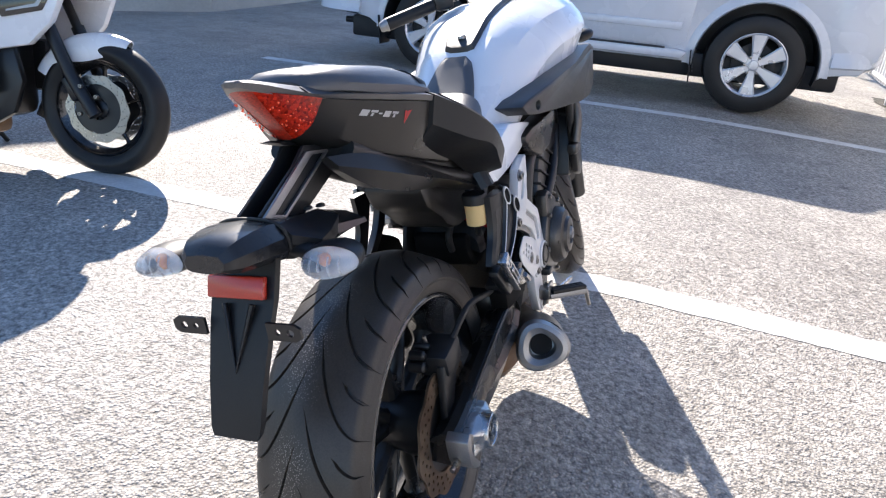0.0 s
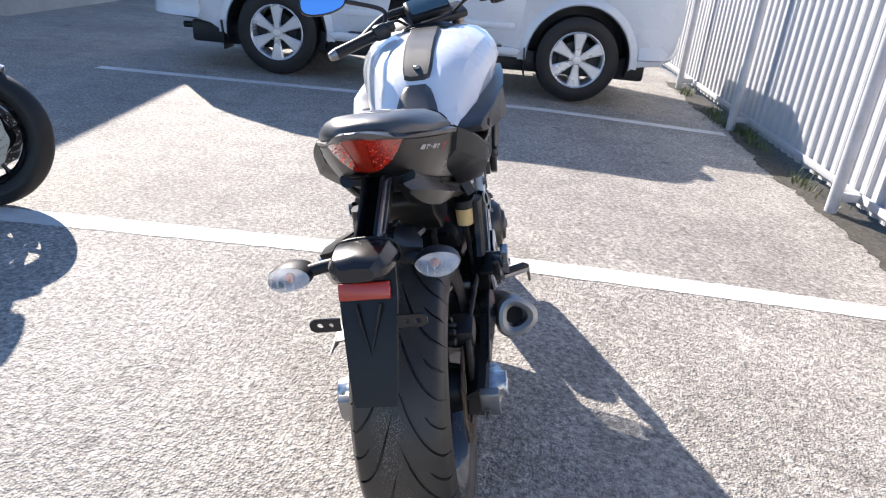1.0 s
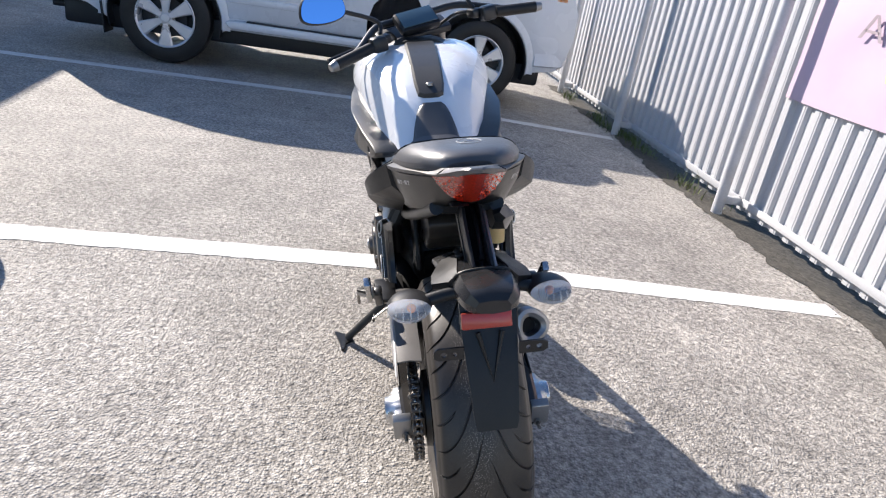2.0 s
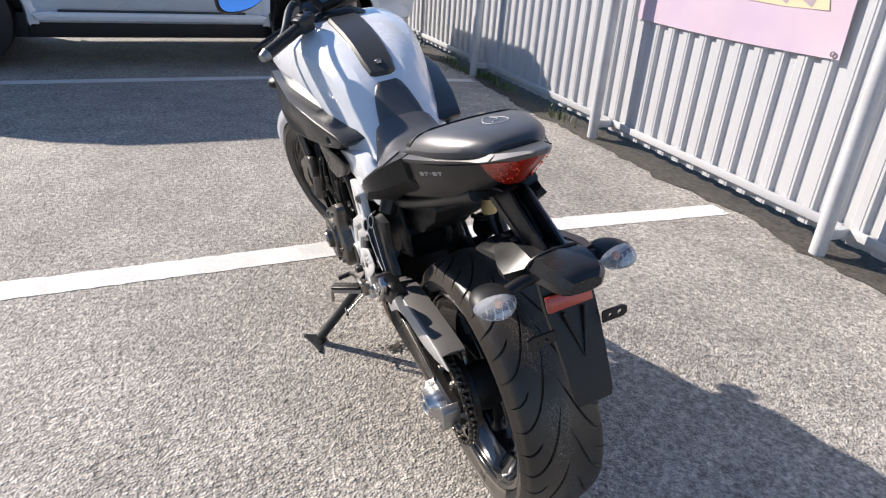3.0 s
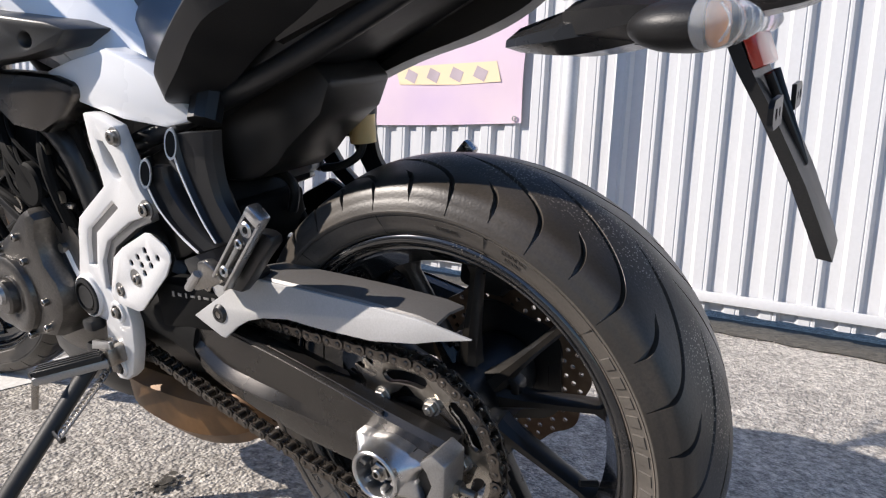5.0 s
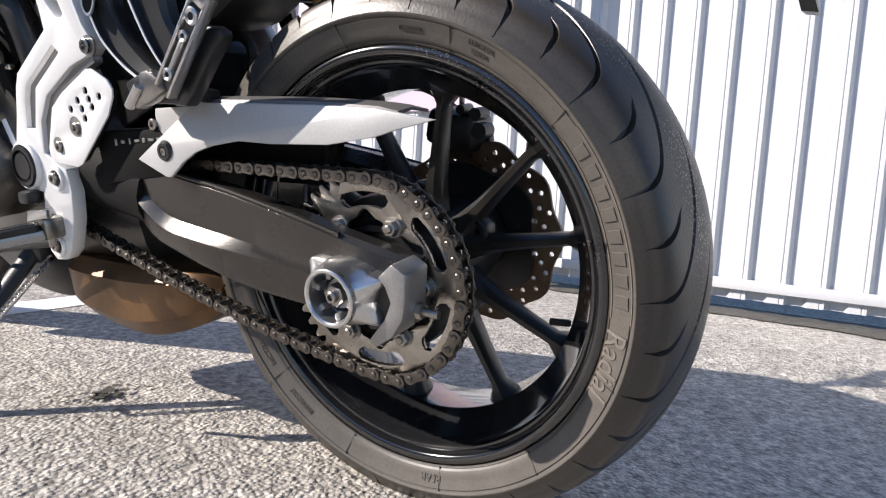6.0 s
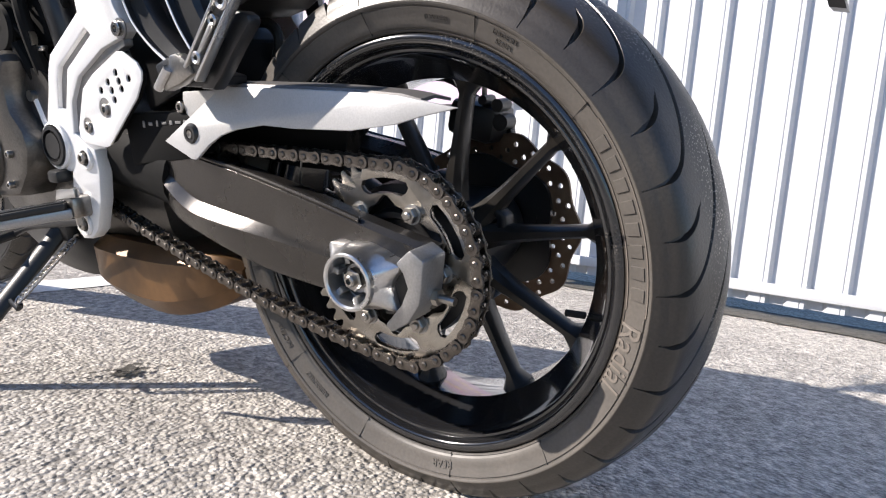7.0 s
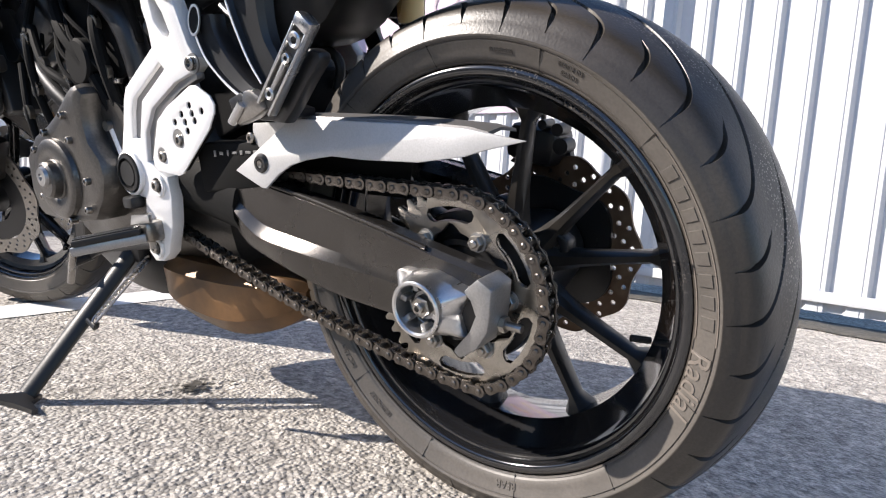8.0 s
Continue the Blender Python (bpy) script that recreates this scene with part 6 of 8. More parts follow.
for s in (-1, 1):
    ind = group_part("rear_indicator", bike, "indicator with clear lens and amber bulb")
    ind.matrix_basis = Matrix.Translation((-0.024, 0.026, 0.004) if s > 0 else (0.012, 0.009, 0.004))
    part("stem", tube([(s * 0.045, -0.262, 0.735), (s * 0.080, -0.262, 0.730), (s * 0.108, -0.266, 0.725)], 0.011, 12, 3, flat=0.8), M_PLASTIC, ind)
    hb = bmesh.new()
    bmesh.ops.create_uvsphere(hb, u_segments=24, v_segments=14, radius=1.0)
    bmesh.ops.rotate(hb, cent=(0, 0, 0), matrix=Matrix.Rotation(radians(90), 3, "X"), verts=hb.verts)
    lb = hb.copy()
    bmesh.ops.delete(hb, geom=[v for v in hb.verts if v.co.y < -0.25], context="VERTS")
    bmesh.ops.delete(lb, geom=[v for v in lb.verts if v.co.y > -0.15], context="VERTS")
    for b, k in ((hb, 1.0), (lb, 0.985)):
        bmesh.ops.transform(b, matrix=Matrix.Translation((s * 0.135, -0.272, 0.722)) @ Matrix.Rotation(radians(8 * s), 4, "Z") @ Matrix.Diagonal((0.037 * k, 0.046 * k, 0.0195 * k, 1)), verts=b.verts)
    part("housing", hb, M_PLASTIC, ind)
    part("lens", lb, M_CLEAR, ind, "clear ribbed lens")
    bb = bmesh.new()
    bmesh.ops.create_uvsphere(bb, u_segments=12, v_segments=8, radius=0.007, matrix=Matrix.Translation((s * 0.133, -0.286, 0.722)))
    part("bulb", bb, M_AMBER, ind, "amber bulb")
    rb = lathe([(0.0182, 0), (0.0150, 0.005), (0.0001, 0.008)], (0, 0, 0), 20)
    bmesh.ops.transform(rb, matrix=Matrix.Translation((s * 0.135, -0.272, 0.722)) @ Matrix.Rotation(radians(90), 4, "Z") @ Matrix.Diagonal((1, 1.9, 1.0, 1)), verts=rb.verts)
    part("reflector", rb, M_BOWL, ind, "bright reflector bowl")
    for k in range(-2, 3):
        part("rib", tube([(s * 0.135 + 0.011 * k, -0.300 + 0.0016 * k * k, 0.710), (s * 0.135 + 0.011 * k, -0.306 + 0.0016 * k * k, 0.722), (s * 0.135 + 0.011 * k, -0.300 + 0.0016 * k * k, 0.734)], 0.0012, 6, 3), M_CLEAR, ind)

# exhaust
exhaust = group_part("exhaust", bike, "short steel exhaust under the engine")
exhaust.matrix_basis = LOW
part("collector_box", half_loft(sections((
    (0.315, ((0, 0.250), (0.060, 0.250), (0.072, 0.240), (0.072, 0.222), (0.060, 0.210), (0, 0.208))),
    (0.36, ((0, 0.262), (0.088, 0.260), (0.104, 0.245), (0.102, 0.200), (0.084, 0.176), (0, 0.172))),
    (0.47, ((0, 0.258), (0.098, 0.256), (0.116, 0.236), (0.112, 0.172), (0.090, 0.142), (0, 0.137))),
    (0.60, ((0, 0.252), (0.098, 0.250), (0.116, 0.232), (0.112, 0.178), (0.090, 0.150), (0, 0.146))),
    (0.67, ((0, 0.240), (0.070, 0.238), (0.084, 0.226), (0.082, 0.188), (0.068, 0.164), (0, 0.160))))), 1, 4), M_BROWN, exhaust, "heat-browned collector box", 26)
part("sump", half_loft(sections(((0.585, ((0, 0.26), (0.075, 0.26), (0.090, 0.235), (0.080, 0.195), (0, 0.185))), (0.65, ((0, 0.30), (0.095, 0.30), (0.112, 0.25), (0.095, 0.182), (0, 0.172))), (0.76, ((0, 0.30), (0.095, 0.30), (0.112, 0.25), (0.095, 0.190), (0, 0.180))), (0.86, ((0, 0.28), (0.08, 0.28), (0.095, 0.25), (0.08, 0.215), (0, 0.205))))), 2, 4), M_BLACK_SATIN, bike, "black sump under the engine", 35)
part("muffler", tube([(0.06, 0.60, 0.205), (0.13, 0.50, 0.235), (0.180, 0.40, 0.285), (0.206, 0.315, 0.318)], 0.050, 24, 6, r2=0.052), M_ALU_DARK, exhaust, "dark metal muffler")
cap = lathe([(0.052, 0.0), (0.056, 0.016), (0.050, 0.030), (0.040, 0.033), (0.028, 0.026), (0.024, 0.0), (0.024, -0.02), (0.0001, -0.02)], (0, 0, 0), 6 * 6)
for v in cap.verts:
    a = math.atan2(v.co.z, v.co.y)
    k = 1 + 0.07 * math.cos(3 * a + 0.6)
    v.co.y *= k
    v.co.z *= k
d = Vector((0.206, 0.315, 0.318)) - Vector((0.180, 0.40, 0.285))
bmesh.ops.transform(cap, matrix=Matrix.Translation((0.206, 0.312, 0.318)) @ d.to_track_quat("X", "Z").to_matrix().to_4x4(), verts=cap.verts)
part("end_cap", cap, M_GREYALU, exhaust, "silver end cap")
bore = lathe([(0.0235, 0.004), (0.0235, -0.019), (0.0001, -0.019)], (0, 0, 0), 24)
bmesh.ops.transform(bore, matrix=Matrix.Translation((0.206, 0.312, 0.318)) @ d.to_track_quat("X", "Z").to_matrix().to_4x4(), verts=bore.verts)
part("bore", bore, M_SOOT_HOLE, exhaust)
for s in (-0.05, 0.05):
    part("header_pipe", tube([(s, 0.93, 0.55), (s * 1.2, 1.00, 0.50), (s * 1.2, 0.98, 0.36), (s, 0.90, 0.24), (s * 0.6, 0.78, 0.20), (s * 0.4, 0.64, 0.20)], 0.021, 14, 6), M_BROWN, exhaust)

# engine and frame
engine = group_part("engine", bike, "grey cast engine")
engine.matrix_basis = LOW
part("crankcase", half_loft(sections((
    (0.46, ((0, 0.46), (0.07, 0.45), (0.09, 0.38), (0.07, 0.26), (0, 0.25))),
    (0.60, ((0, 0.52), (0.10, 0.50), (0.125, 0.40), (0.10, 0.26), (0, 0.23))),
    (0.76, ((0, 0.50), (0.12, 0.48), (0.14, 0.38), (0.11, 0.24), (0, 0.20))),
    (0.90, ((0, 0.44), (0.10, 0.42), (0.115, 0.34), (0.09, 0.24), (0, 0.22))))), 4, 5), M_ALU_DARK, engine, angle=40)
part("cylinder_block", box((0, 0.845, 0.515), (0.24, 0.17, 0.17), 0.015, pose(0, 0, 0, -28)), M_ALU_DARK, engine)
for k in range(5):
    part("fin", box((0, 0.815 + 0.018 * k, 0.46 + 0.030 * k), (0.255, 0.19, 0.005), 0.002, pose(0, 0, 0, -28)), M_BLACK_SATIN, engine)
part("cylinder_head", box((0, 0.905, 0.635), (0.25, 0.19, 0.11), 0.02, pose(0, 0, 0, -28)), M_BLACK_SATIN, engine)
COVER = [(0.855, 0.440), (0.80, 0.478), (0.735, 0.520), (0.715, 0.528), (0.690, 0.520), (0.690, 0.462), (0.655, 0.425), (0.640, 0.380), (0.655, 0.330), (0.700, 0.290), (0.770, 0.285), (0.830, 0.310), (0.868, 0.350), (0.876, 0.395)]
LEFT_COVER = [(0.680, 0.538), (0.657, 0.520), (0.671, 0.489), (0.662, 0.447), (0.635, 0.423), (0.626, 0.394), (0.639, 0.357), (0.673, 0.319), (0.777, 0.300), (0.870, 0.300), (0.893, 0.343), (0.890, 0.404), (0.845, 0.445), (0.792, 0.467), (0.757, 0.486), (0.709, 0.522)]
for s in (-1, 1):
    cov = plate(COVER, -0.152, -0.120, bevel=0.010) if s > 0 else plate(LEFT_COVER, -0.184, -0.120, bevel=0.016)
    part("side_casting", cov if s < 0 else mirrored(cov), M_ALU_DARK, engine, "cast side cover with a lug")
    dome = lathe([(0.078, 0.0), (0.076, 0.016), (0.066, 0.028), (0.050, 0.032), (0.046, 0.040), (0.026, 0.043), (0.024, 0.038), (0.0001, 0.038)], (0, 0.765, 0.382), 40)
    if s < 0:
        dome.free()
        dome = lathe([(0.068, 0.0), (0.066, 0.008), (0.060, 0.012), (0.040, 0.012), (0.034, 0.008), (0.031, 0.010), (0.030, 0.022), (0.026, 0.025), (0.0001, 0.025)], (0, 0.768, 0.379), 40)
    for v in dome.verts:
        v.co.x = s * ((0.183 if s < 0 else 0.150) + v.co.x)
    part("round_cover", dome, M_ALU_DARK, engine, "round cast cover")
    for y, z in ((0.850, 0.430), (0.795, 0.470), (0.712, 0.510), (0.700, 0.462), (0.655, 0.385), (0.668, 0.325), (0.740, 0.292), (0.845, 0.330)):
        part("cover_bolt", bolt((s * 0.154, y, z), 0.006, s, 0.006) if s > 0 else bolt((-0.1855, 0.765 + (y - 0.765) * 0.86, 0.385 + (z - 0.385) * 0.80), 0.006, s, 0.006), M_STEEL, engine)
    plug = lathe([(0.0001, 0.004), (0.005, 0.004), (0.006, 0.008), (0.015, 0.007), (0.018, 0.0), (0.0001, 0)], (0, 0.766, 0.386), 20)
    for v in plug.verts:
        v.co.x = s * ((0.206 if s < 0 else 0.190) + v.co.x)
    part("plug", plug, M_GREYALU, engine)
    for k in range(5):
        a = radians(30 + 72 * k)
        q0, q1 = Vector((s * 0.182, 0.765 + 0.040 * math.cos(a), 0.382 + 0.040 * math.sin(a))), Vector((s * 0.170, 0.765 + 0.070 * math.cos(a), 0.382 + 0.070 * math.sin(a)))
        if s > 0:
            part("rib", tube([q0, q1], 0.005, 8, 1), M_ALU_DARK, engine)
part("sprocket_cover", plate([(0.66, 0.44), (0.58, 0.46), (0.53, 0.42), (0.54, 0.35), (0.60, 0.32), (0.66, 0.34)], -0.132, -0.10, bevel=0.01), M_PLASTIC, engine)
for i, (y, z, l) in enumerate(((0.66, 0.54, 0.10), (0.70, 0.58, 0.08), (0.74, 0.55, 0.09), (0.62, 0.50, 0.06))):
    part("hose", tube([(-0.10 - 0.01 * i, y, z), (-0.125, y - 0.03, z - 0.04), (-0.13, y - 0.01, z - l)], 0.009, 10, 4), M_DEEP, engine)
    part("clamp", lathe([(0.0115, -0.005), (0.0115, 0.005)], (-0.125, y - 0.028, z - 0.036), 14), M_SPROCKET, engine)
rnd = random.Random(8)
for q in ([(-0.150, 0.86, 0.62), (-0.165, 0.80, 0.56), (-0.160, 0.74, 0.53), (-0.140, 0.70, 0.49)], [(-0.135, 0.80, 0.66), (-0.155, 0.74, 0.61), (-0.150, 0.68, 0.55), (-0.135, 0.64, 0.47)],
          [(-0.120, 0.90, 0.68), (-0.160, 0.86, 0.60), (-0.165, 0.84, 0.52), (-0.155, 0.83, 0.46)], [(-0.110, 0.70, 0.68), (-0.145, 0.66, 0.62), (-0.148, 0.64, 0.55), (-0.130, 0.62, 0.44)],
          [(-0.150, 0.92, 0.56), (-0.168, 0.88, 0.48), (-0.160, 0.87, 0.40), (-0.150, 0.86, 0.34)]):
    hose = part("hose", tube(q, rnd.uniform(0.006, 0.011), 10, 6), M_DEEP, engine)
    for k in (1, 2):
        p = Vector(q[k])
        part("hose_clip", lathe([(0.0135, -0.004), (0.0135, 0.004)], p, 14), M_SPROCKET, hose)
for k in range(5):
    y0, z0 = rnd.uniform(0.64, 0.80), rnd.uniform(0.52, 0.62)
    part("cable", tube([(-0.13, y0 + 0.10, z0 + 0.08), (-0.158, y0 + 0.04, z0 + 0.02), (-0.15, y0 - 0.02, z0 - 0.03), (-0.125, y0 - 0.05, z0 - 0.11)], 0.0035, 6, 6), M_DEEP, engine)
part("pipe_flange", lathe([(0.032, -0.012), (0.036, -0.008), (0.036, 0.008), (0.026, 0.014), (0.018, 0.014)], (-0.150, 0.700, 0.565), 24), M_DEEP, engine)
part("water_pump", lathe([(0.0001, 0.03), (0.022, 0.028), (0.034, 0.016), (0.040, 0.0), (0.0001, 0.0)], (-0.150, 0.640, 0.470), 28), M_ALU_DARK, engine)
part("cable_clip", tube([(-0.142, 0.712, 0.545), (-0.146, 0.710, 0.515)], 0.006, 8, 1), M_STEEL, engine)
part("cable_clip", box((-0.142, 0.630, 0.538), (0.010, 0.030, 0.008), 0.002), M_STEEL, engine)
# added near-black sheet, stands in for the deep shade behind the hoses
part("inner_panel", plate([(0.57, 0.60), (0.60, 0.69), (0.74, 0.715), (0.84, 0.70), (0.83, 0.60), (0.76, 0.545), (0.66, 0.535), (0.59, 0.555)], -0.132, -0.120, bevel=0.004), M_DEEP, engine, "black sheet added as shade behind the hoses")
part("throttle_body", tube([(-0.11, 0.66, 0.60), (0.11, 0.66, 0.60)], 0.035, 16, 1), M_BLACK_SATIN, engine)
part("starter", tube([(-0.13, 0.72, 0.52), (0.02, 0.72, 0.52)], 0.03, 16, 1), M_ALU_DARK, engine)

frame_part = group_part("frame", bike, "black tubular steel frame")
for s in (-1, 1):
    part("main_tube", tube([(s * 0.045, 1.06, 0.90), (s * 0.11, 0.93, 0.80), (s * 0.135, 0.75, 0.72), (s * 0.128, 0.58, 0.62), (s * 0.118, 0.55, 0.45)], 0.020, 14, 6), M_BLACK_SATIN, frame_part)
    part("down_tube", tube([(s * 0.04, 1.07, 0.85), (s * 0.10, 1.00, 0.68), (s * 0.125, 0.86, 0.55), (s * 0.122, 0.76, 0.48)], 0.016, 12, 5), M_BLACK_SATIN, frame_part)
    part("seat_rail", tube([(s * 0.12, 0.52, 0.60), (s * 0.105, 0.36, 0.65), (s * 0.09, 0.15, 0.72), (s * 0.055, -0.08, 0.82)], 0.014, 12, 5), M_BLACK_SATIN, frame_part)
part("head_tube", tube([HEAD + AXIS * 0.05, HEAD - AXIS * 0.13], 0.034, 20, 1), M_BLACK_SATIN, frame_part)
part("battery_box", box((-0.02, 0.47, 0.655), (0.15, 0.14, 0.07), 0.02), M_PLASTIC, bike)
part("rear_inner_fender", half_loft(sections(((0.345, ((0, 0.540), (0.065, 0.530), (0.078, 0.50), (0.073, 0.495), (0, 0.525))), (0.37, ((0, 0.56), (0.07, 0.55), (0.085, 0.50), (0.08, 0.495), (0, 0.54))), (0.40, ((0, 0.47), (0.06, 0.465), (0.07, 0.43), (0.065, 0.425), (0, 0.45)))))), M_PLASTIC, bike, "black inner fender")
shock = group_part("rear_shock", bike, "rear shock with red spring")
coil = []
for i in range(220):
    f = i / 219
    c = Vector((0.012, 0.385, 0.588)).lerp(Vector((0.008, 0.545, 0.478)), f)
    a = f * math.tau * 7
    coil.append(c + Vector((1, 0, 0)) * 0.030 * math.cos(a) + Vector((0, 0.563, 0.826)) * 0.030 * math.sin(a))
part("spring", tube(coil, 0.006, 8, 1), M_REDMARK, shock, "red coil spring")
part("inner_cover", box((-0.075, 0.405, 0.545), (0.012, 0.17, 0.15), 0.005, pose(0, 0, 0, -20)), M_PLASTIC, bike, "black inner cover beside the shock")
TRAY = [(0.480, 0.660), (0.468, 0.606), (0.410, 0.597), (0.402, 0.572), (0.360, 0.566), (0.308, 0.568), (0.275, 0.575), (0.243, 0.592), (0.222, 0.612), (0.190, 0.634), (0.160, 0.654), (0.140, 0.690), (0.160, 0.712), (0.300, 0.700)]
part("under_seat_tray", plate(TRAY, -0.058, 0.058, bevel=0.008), M_FLANK, bike, "black under-seat tray over the tyre")
part("link_cover", plate([(0.405, 0.455), (0.402, 0.517), (0.360, 0.520), (0.340, 0.541), (0.322, 0.535), (0.325, 0.500), (0.345, 0.470), (0.375, 0.452)], -0.060, 0.060, bevel=0.006), M_DEEP, bike, "black cover between shock and tyre")
part("drain_hose", tube([(0.028, 0.372, 0.552), (0.028, 0.352, 0.561), (0.028, 0.328, 0.560), (0.028, 0.312, 0.549), (0.028, 0.3085, 0.533), (0.028, 0.318, 0.508)], 0.0075, 10, 6), M_RUBBER, bike, "bent black rubber hose")
part("damper", tube([(0.012, 0.365, 0.602), (0.008, 0.58, 0.455)], 0.018, 14, 1), M_BLACK_SATIN, shock)
res = group_part("brake_fluid_cup", bike, "amber brake fluid cup with black lid")
part("cup", lathe([(0.0001, 0.0), (0.019, 0.0), (0.0205, 0.040), (0.0001, 0.040)], (0, 0, 0), 24), M_FLUID, res).matrix_basis = Matrix.Translation((0.115, 0.246, 0.594)) @ pose(0, 0, 0, 0, -90, 0)
part("lid", lathe([(0.0001, 0.041), (0.023, 0.041), (0.0235, 0.056), (0.0215, 0.060), (0.0001, 0.060)], (0, 0, 0), 24), M_PLASTIC, res).matrix_basis = Matrix.Translation((0.115, 0.246, 0.594)) @ pose(0, 0, 0, 0, -90, 0)
part("cup_arm", tube([(0.112, 0.262, 0.612), (0.105, 0.310, 0.618), (0.100, 0.345, 0.640)], 0.010, 10, 4), M_BLACK_SATIN, res)
part("cup_lug", box((0.092, 0.292, 0.640), (0.018, 0.030, 0.036), 0.008), M_BLACK_SATIN, res)
part("cup_hose", tube([(0.115, 0.246, 0.596), (0.112, 0.256, 0.575), (0.106, 0.285, 0.560), (0.100, 0.318, 0.556)], 0.0065, 8, 5), M_RUBBER, res)
part("horn", lathe([(0.0001, 0.02), (0.03, 0.02), (0.045, 0.01), (0.045, 0.0), (0.0001, 0)], (-0.13, 0.96, 0.62), 28), M_BLACK_SATIN, bike)

# front end
rad = group_part("radiator", bike, "black radiator with side covers")
part("core", box((0, 1.005, 0.60), (0.30, 0.03, 0.24), 0.004, pose(0, 0, 0, -18)), M_BLACK_SATIN, rad)
for k in range(24):
    part("slat", box((0, 1.020 - 0.0031 * k * 1.0 + 0.037, 0.60 - 0.11 + 0.0095 * k), (0.28, 0.006, 0.0022), 0, pose(0, 0, 0, -18)), M_BLACK_GLOSS, rad)
for s in (-1, 1):
    part("side_cover", plate([(0.985, 0.49), (1.03, 0.47), (1.06, 0.50), (1.02, 0.66), (0.985, 0.73), (0.94, 0.72)], s * 0.150, s * 0.172, bevel=0.006), M_GREY_PLASTIC, rad)
    part("bracket_tube", tube([(s * 0.165, 0.985, 0.715), (s * 0.178, 0.97, 0.65), (s * 0.172, 0.955, 0.585)], 0.014, 12, 4), M_ALU_DARK, rad)
    part("bracket_foot", box((s * 0.17, 0.945, 0.572), (0.028, 0.06, 0.03), 0.008), M_ALU_DARK, rad)

front_wheel = group_part("front_wheel", bike)
me = tyre_mesh(FA, 0.300, 0.061, 0.216, 15)
me.transform(STEER)
t = new("tyre", me)
t.parent = front_wheel
t["label"] = "black front tyre with curved grooves"
spart("rim", rim_mesh(FA, 0.216, 0.050), M_BLACK_GLOSS, front_wheel, "glossy black cast rim")
for k in range(5):
    for s in (-1, 1):
        a = radians(30 + 72 * k + s * 15)
        spart("spoke", spoke_mesh(FA, a - s * radians(4), a, 0.035, 0.188), M_BLACK_GLOSS, front_wheel)
spart("hub", lathe([(0.02, -0.06), (0.04, -0.05), (0.036, 0.0), (0.04, 0.05), (0.02, 0.06)], FA, 30), M_BLACK_SATIN, front_wheel)
for s in (-1, 1):
    spart("brake_disc", disc_mesh(FA, s * 0.068, 0.140, 0.105, 26), M_STEEL, front_wheel, "waved steel brake disc")
    spart("disc_carrier", plate(circle(FA.y, FA.z, 0.112, 50, 0.010, 5), s * 0.062, s * 0.066, [circle(FA.y, FA.z, 0.06, 24)]), M_BLACK_SATIN, front_wheel)
fork = group_part("front_fork", bike, "black front fork")
up = AXIS
for s in (-1, 1):
    foot_q = Vector((s * 0.098, FA.y, FA.z))
    spart("slider", tube([foot_q - up * 0.02 + Vector((0, -0.02, 0)), foot_q + up * 0.15 + Vector((0, -0.028, 0)), foot_q + up * 0.36 + Vector((0, -0.03, 0))], 0.029, 18, 3), M_BLACK_SATIN, fork)
    spart("stanchion", tube([foot_q + up * 0.36 + Vector((0, -0.03, 0)), foot_q + up * 0.78 + Vector((0, -0.03, 0))], 0.0205, 18, 1), M_STEEL, fork)
    spart("caliper", box(foot_q + Vector((-s * 0.012, -0.075, 0.10)), (0.055, 0.055, 0.105), 0.012, pose(0, 0, 0, 30)), M_BLACK_SATIN, fork, "black front caliper")
    spart("axle_clamp", lathe([(0.026, -0.02), (0.028, 0.0), (0.026, 0.02)], foot_q, 24), M_BLACK_SATIN, fork)
spart("lower_clamp", box(HEAD - AXIS * 0.10 + Vector((0, 0.03, 0)), (0.25, 0.075, 0.035), 0.012, pose(0, 0, 0, 24.5)), M_BLACK_SATIN, fork)
spart("top_clamp", box(HEAD + AXIS * 0.055 + Vector((0, 0.02, 0)), (0.25, 0.085, 0.026), 0.010, pose(0, 0, 0, 24.5)), M_BLACK_SATIN, fork)
fb = bmesh.new()
rows = []
for a in np.linspace(radians(20), radians(150), 27):
    k = 0.325 + 0.004 * math.sin(a)
    w = 0.064 * (0.55 + 0.45 * math.sin(math.pi * (a - radians(20)) / radians(130)) ** 0.5)
    pts = [(-1, -0.045), (-0.97, -0.012), (-0.7, 0.004), (0, 0.012), (0.7, 0.004), (0.97, -0.012), (1, -0.045)]
    o = [Vector((x * w, FA.y + (k + h) * math.cos(a), FA.z + (k + h) * math.sin(a))) for x, h in pts]
    i = [Vector((x * (w - 0.003), FA.y + (k + h - 0.004) * math.cos(a), FA.z + (k + h - 0.004) * math.sin(a))) for x, h in reversed(pts)]
    rows.append(o + i)
rings(fb, rows)
fender = spart("front_fender", fb, M_WHITE, bike, "pearl white front fender", 50)
for s in (-1, 1):
    spart("fork_cover", plate([(1.40, 0.56), (1.33, 0.64), (1.25, 0.62), (1.24, 0.56), (1.30, 0.47), (1.36, 0.42), (1.38, 0.46)], s * 0.064, s * 0.072, bevel=0.002), M_WHITE, fender)
bars = group_part("handlebar", bike, "black handlebar with grips and levers")
gl = straight((-0.250, 0.738, 0.955))
gx, gy, gz = abs(gl.x), gl.y, gl.z
cl = HEAD + AXIS * 0.11 + Vector((0, 0.0, 0))
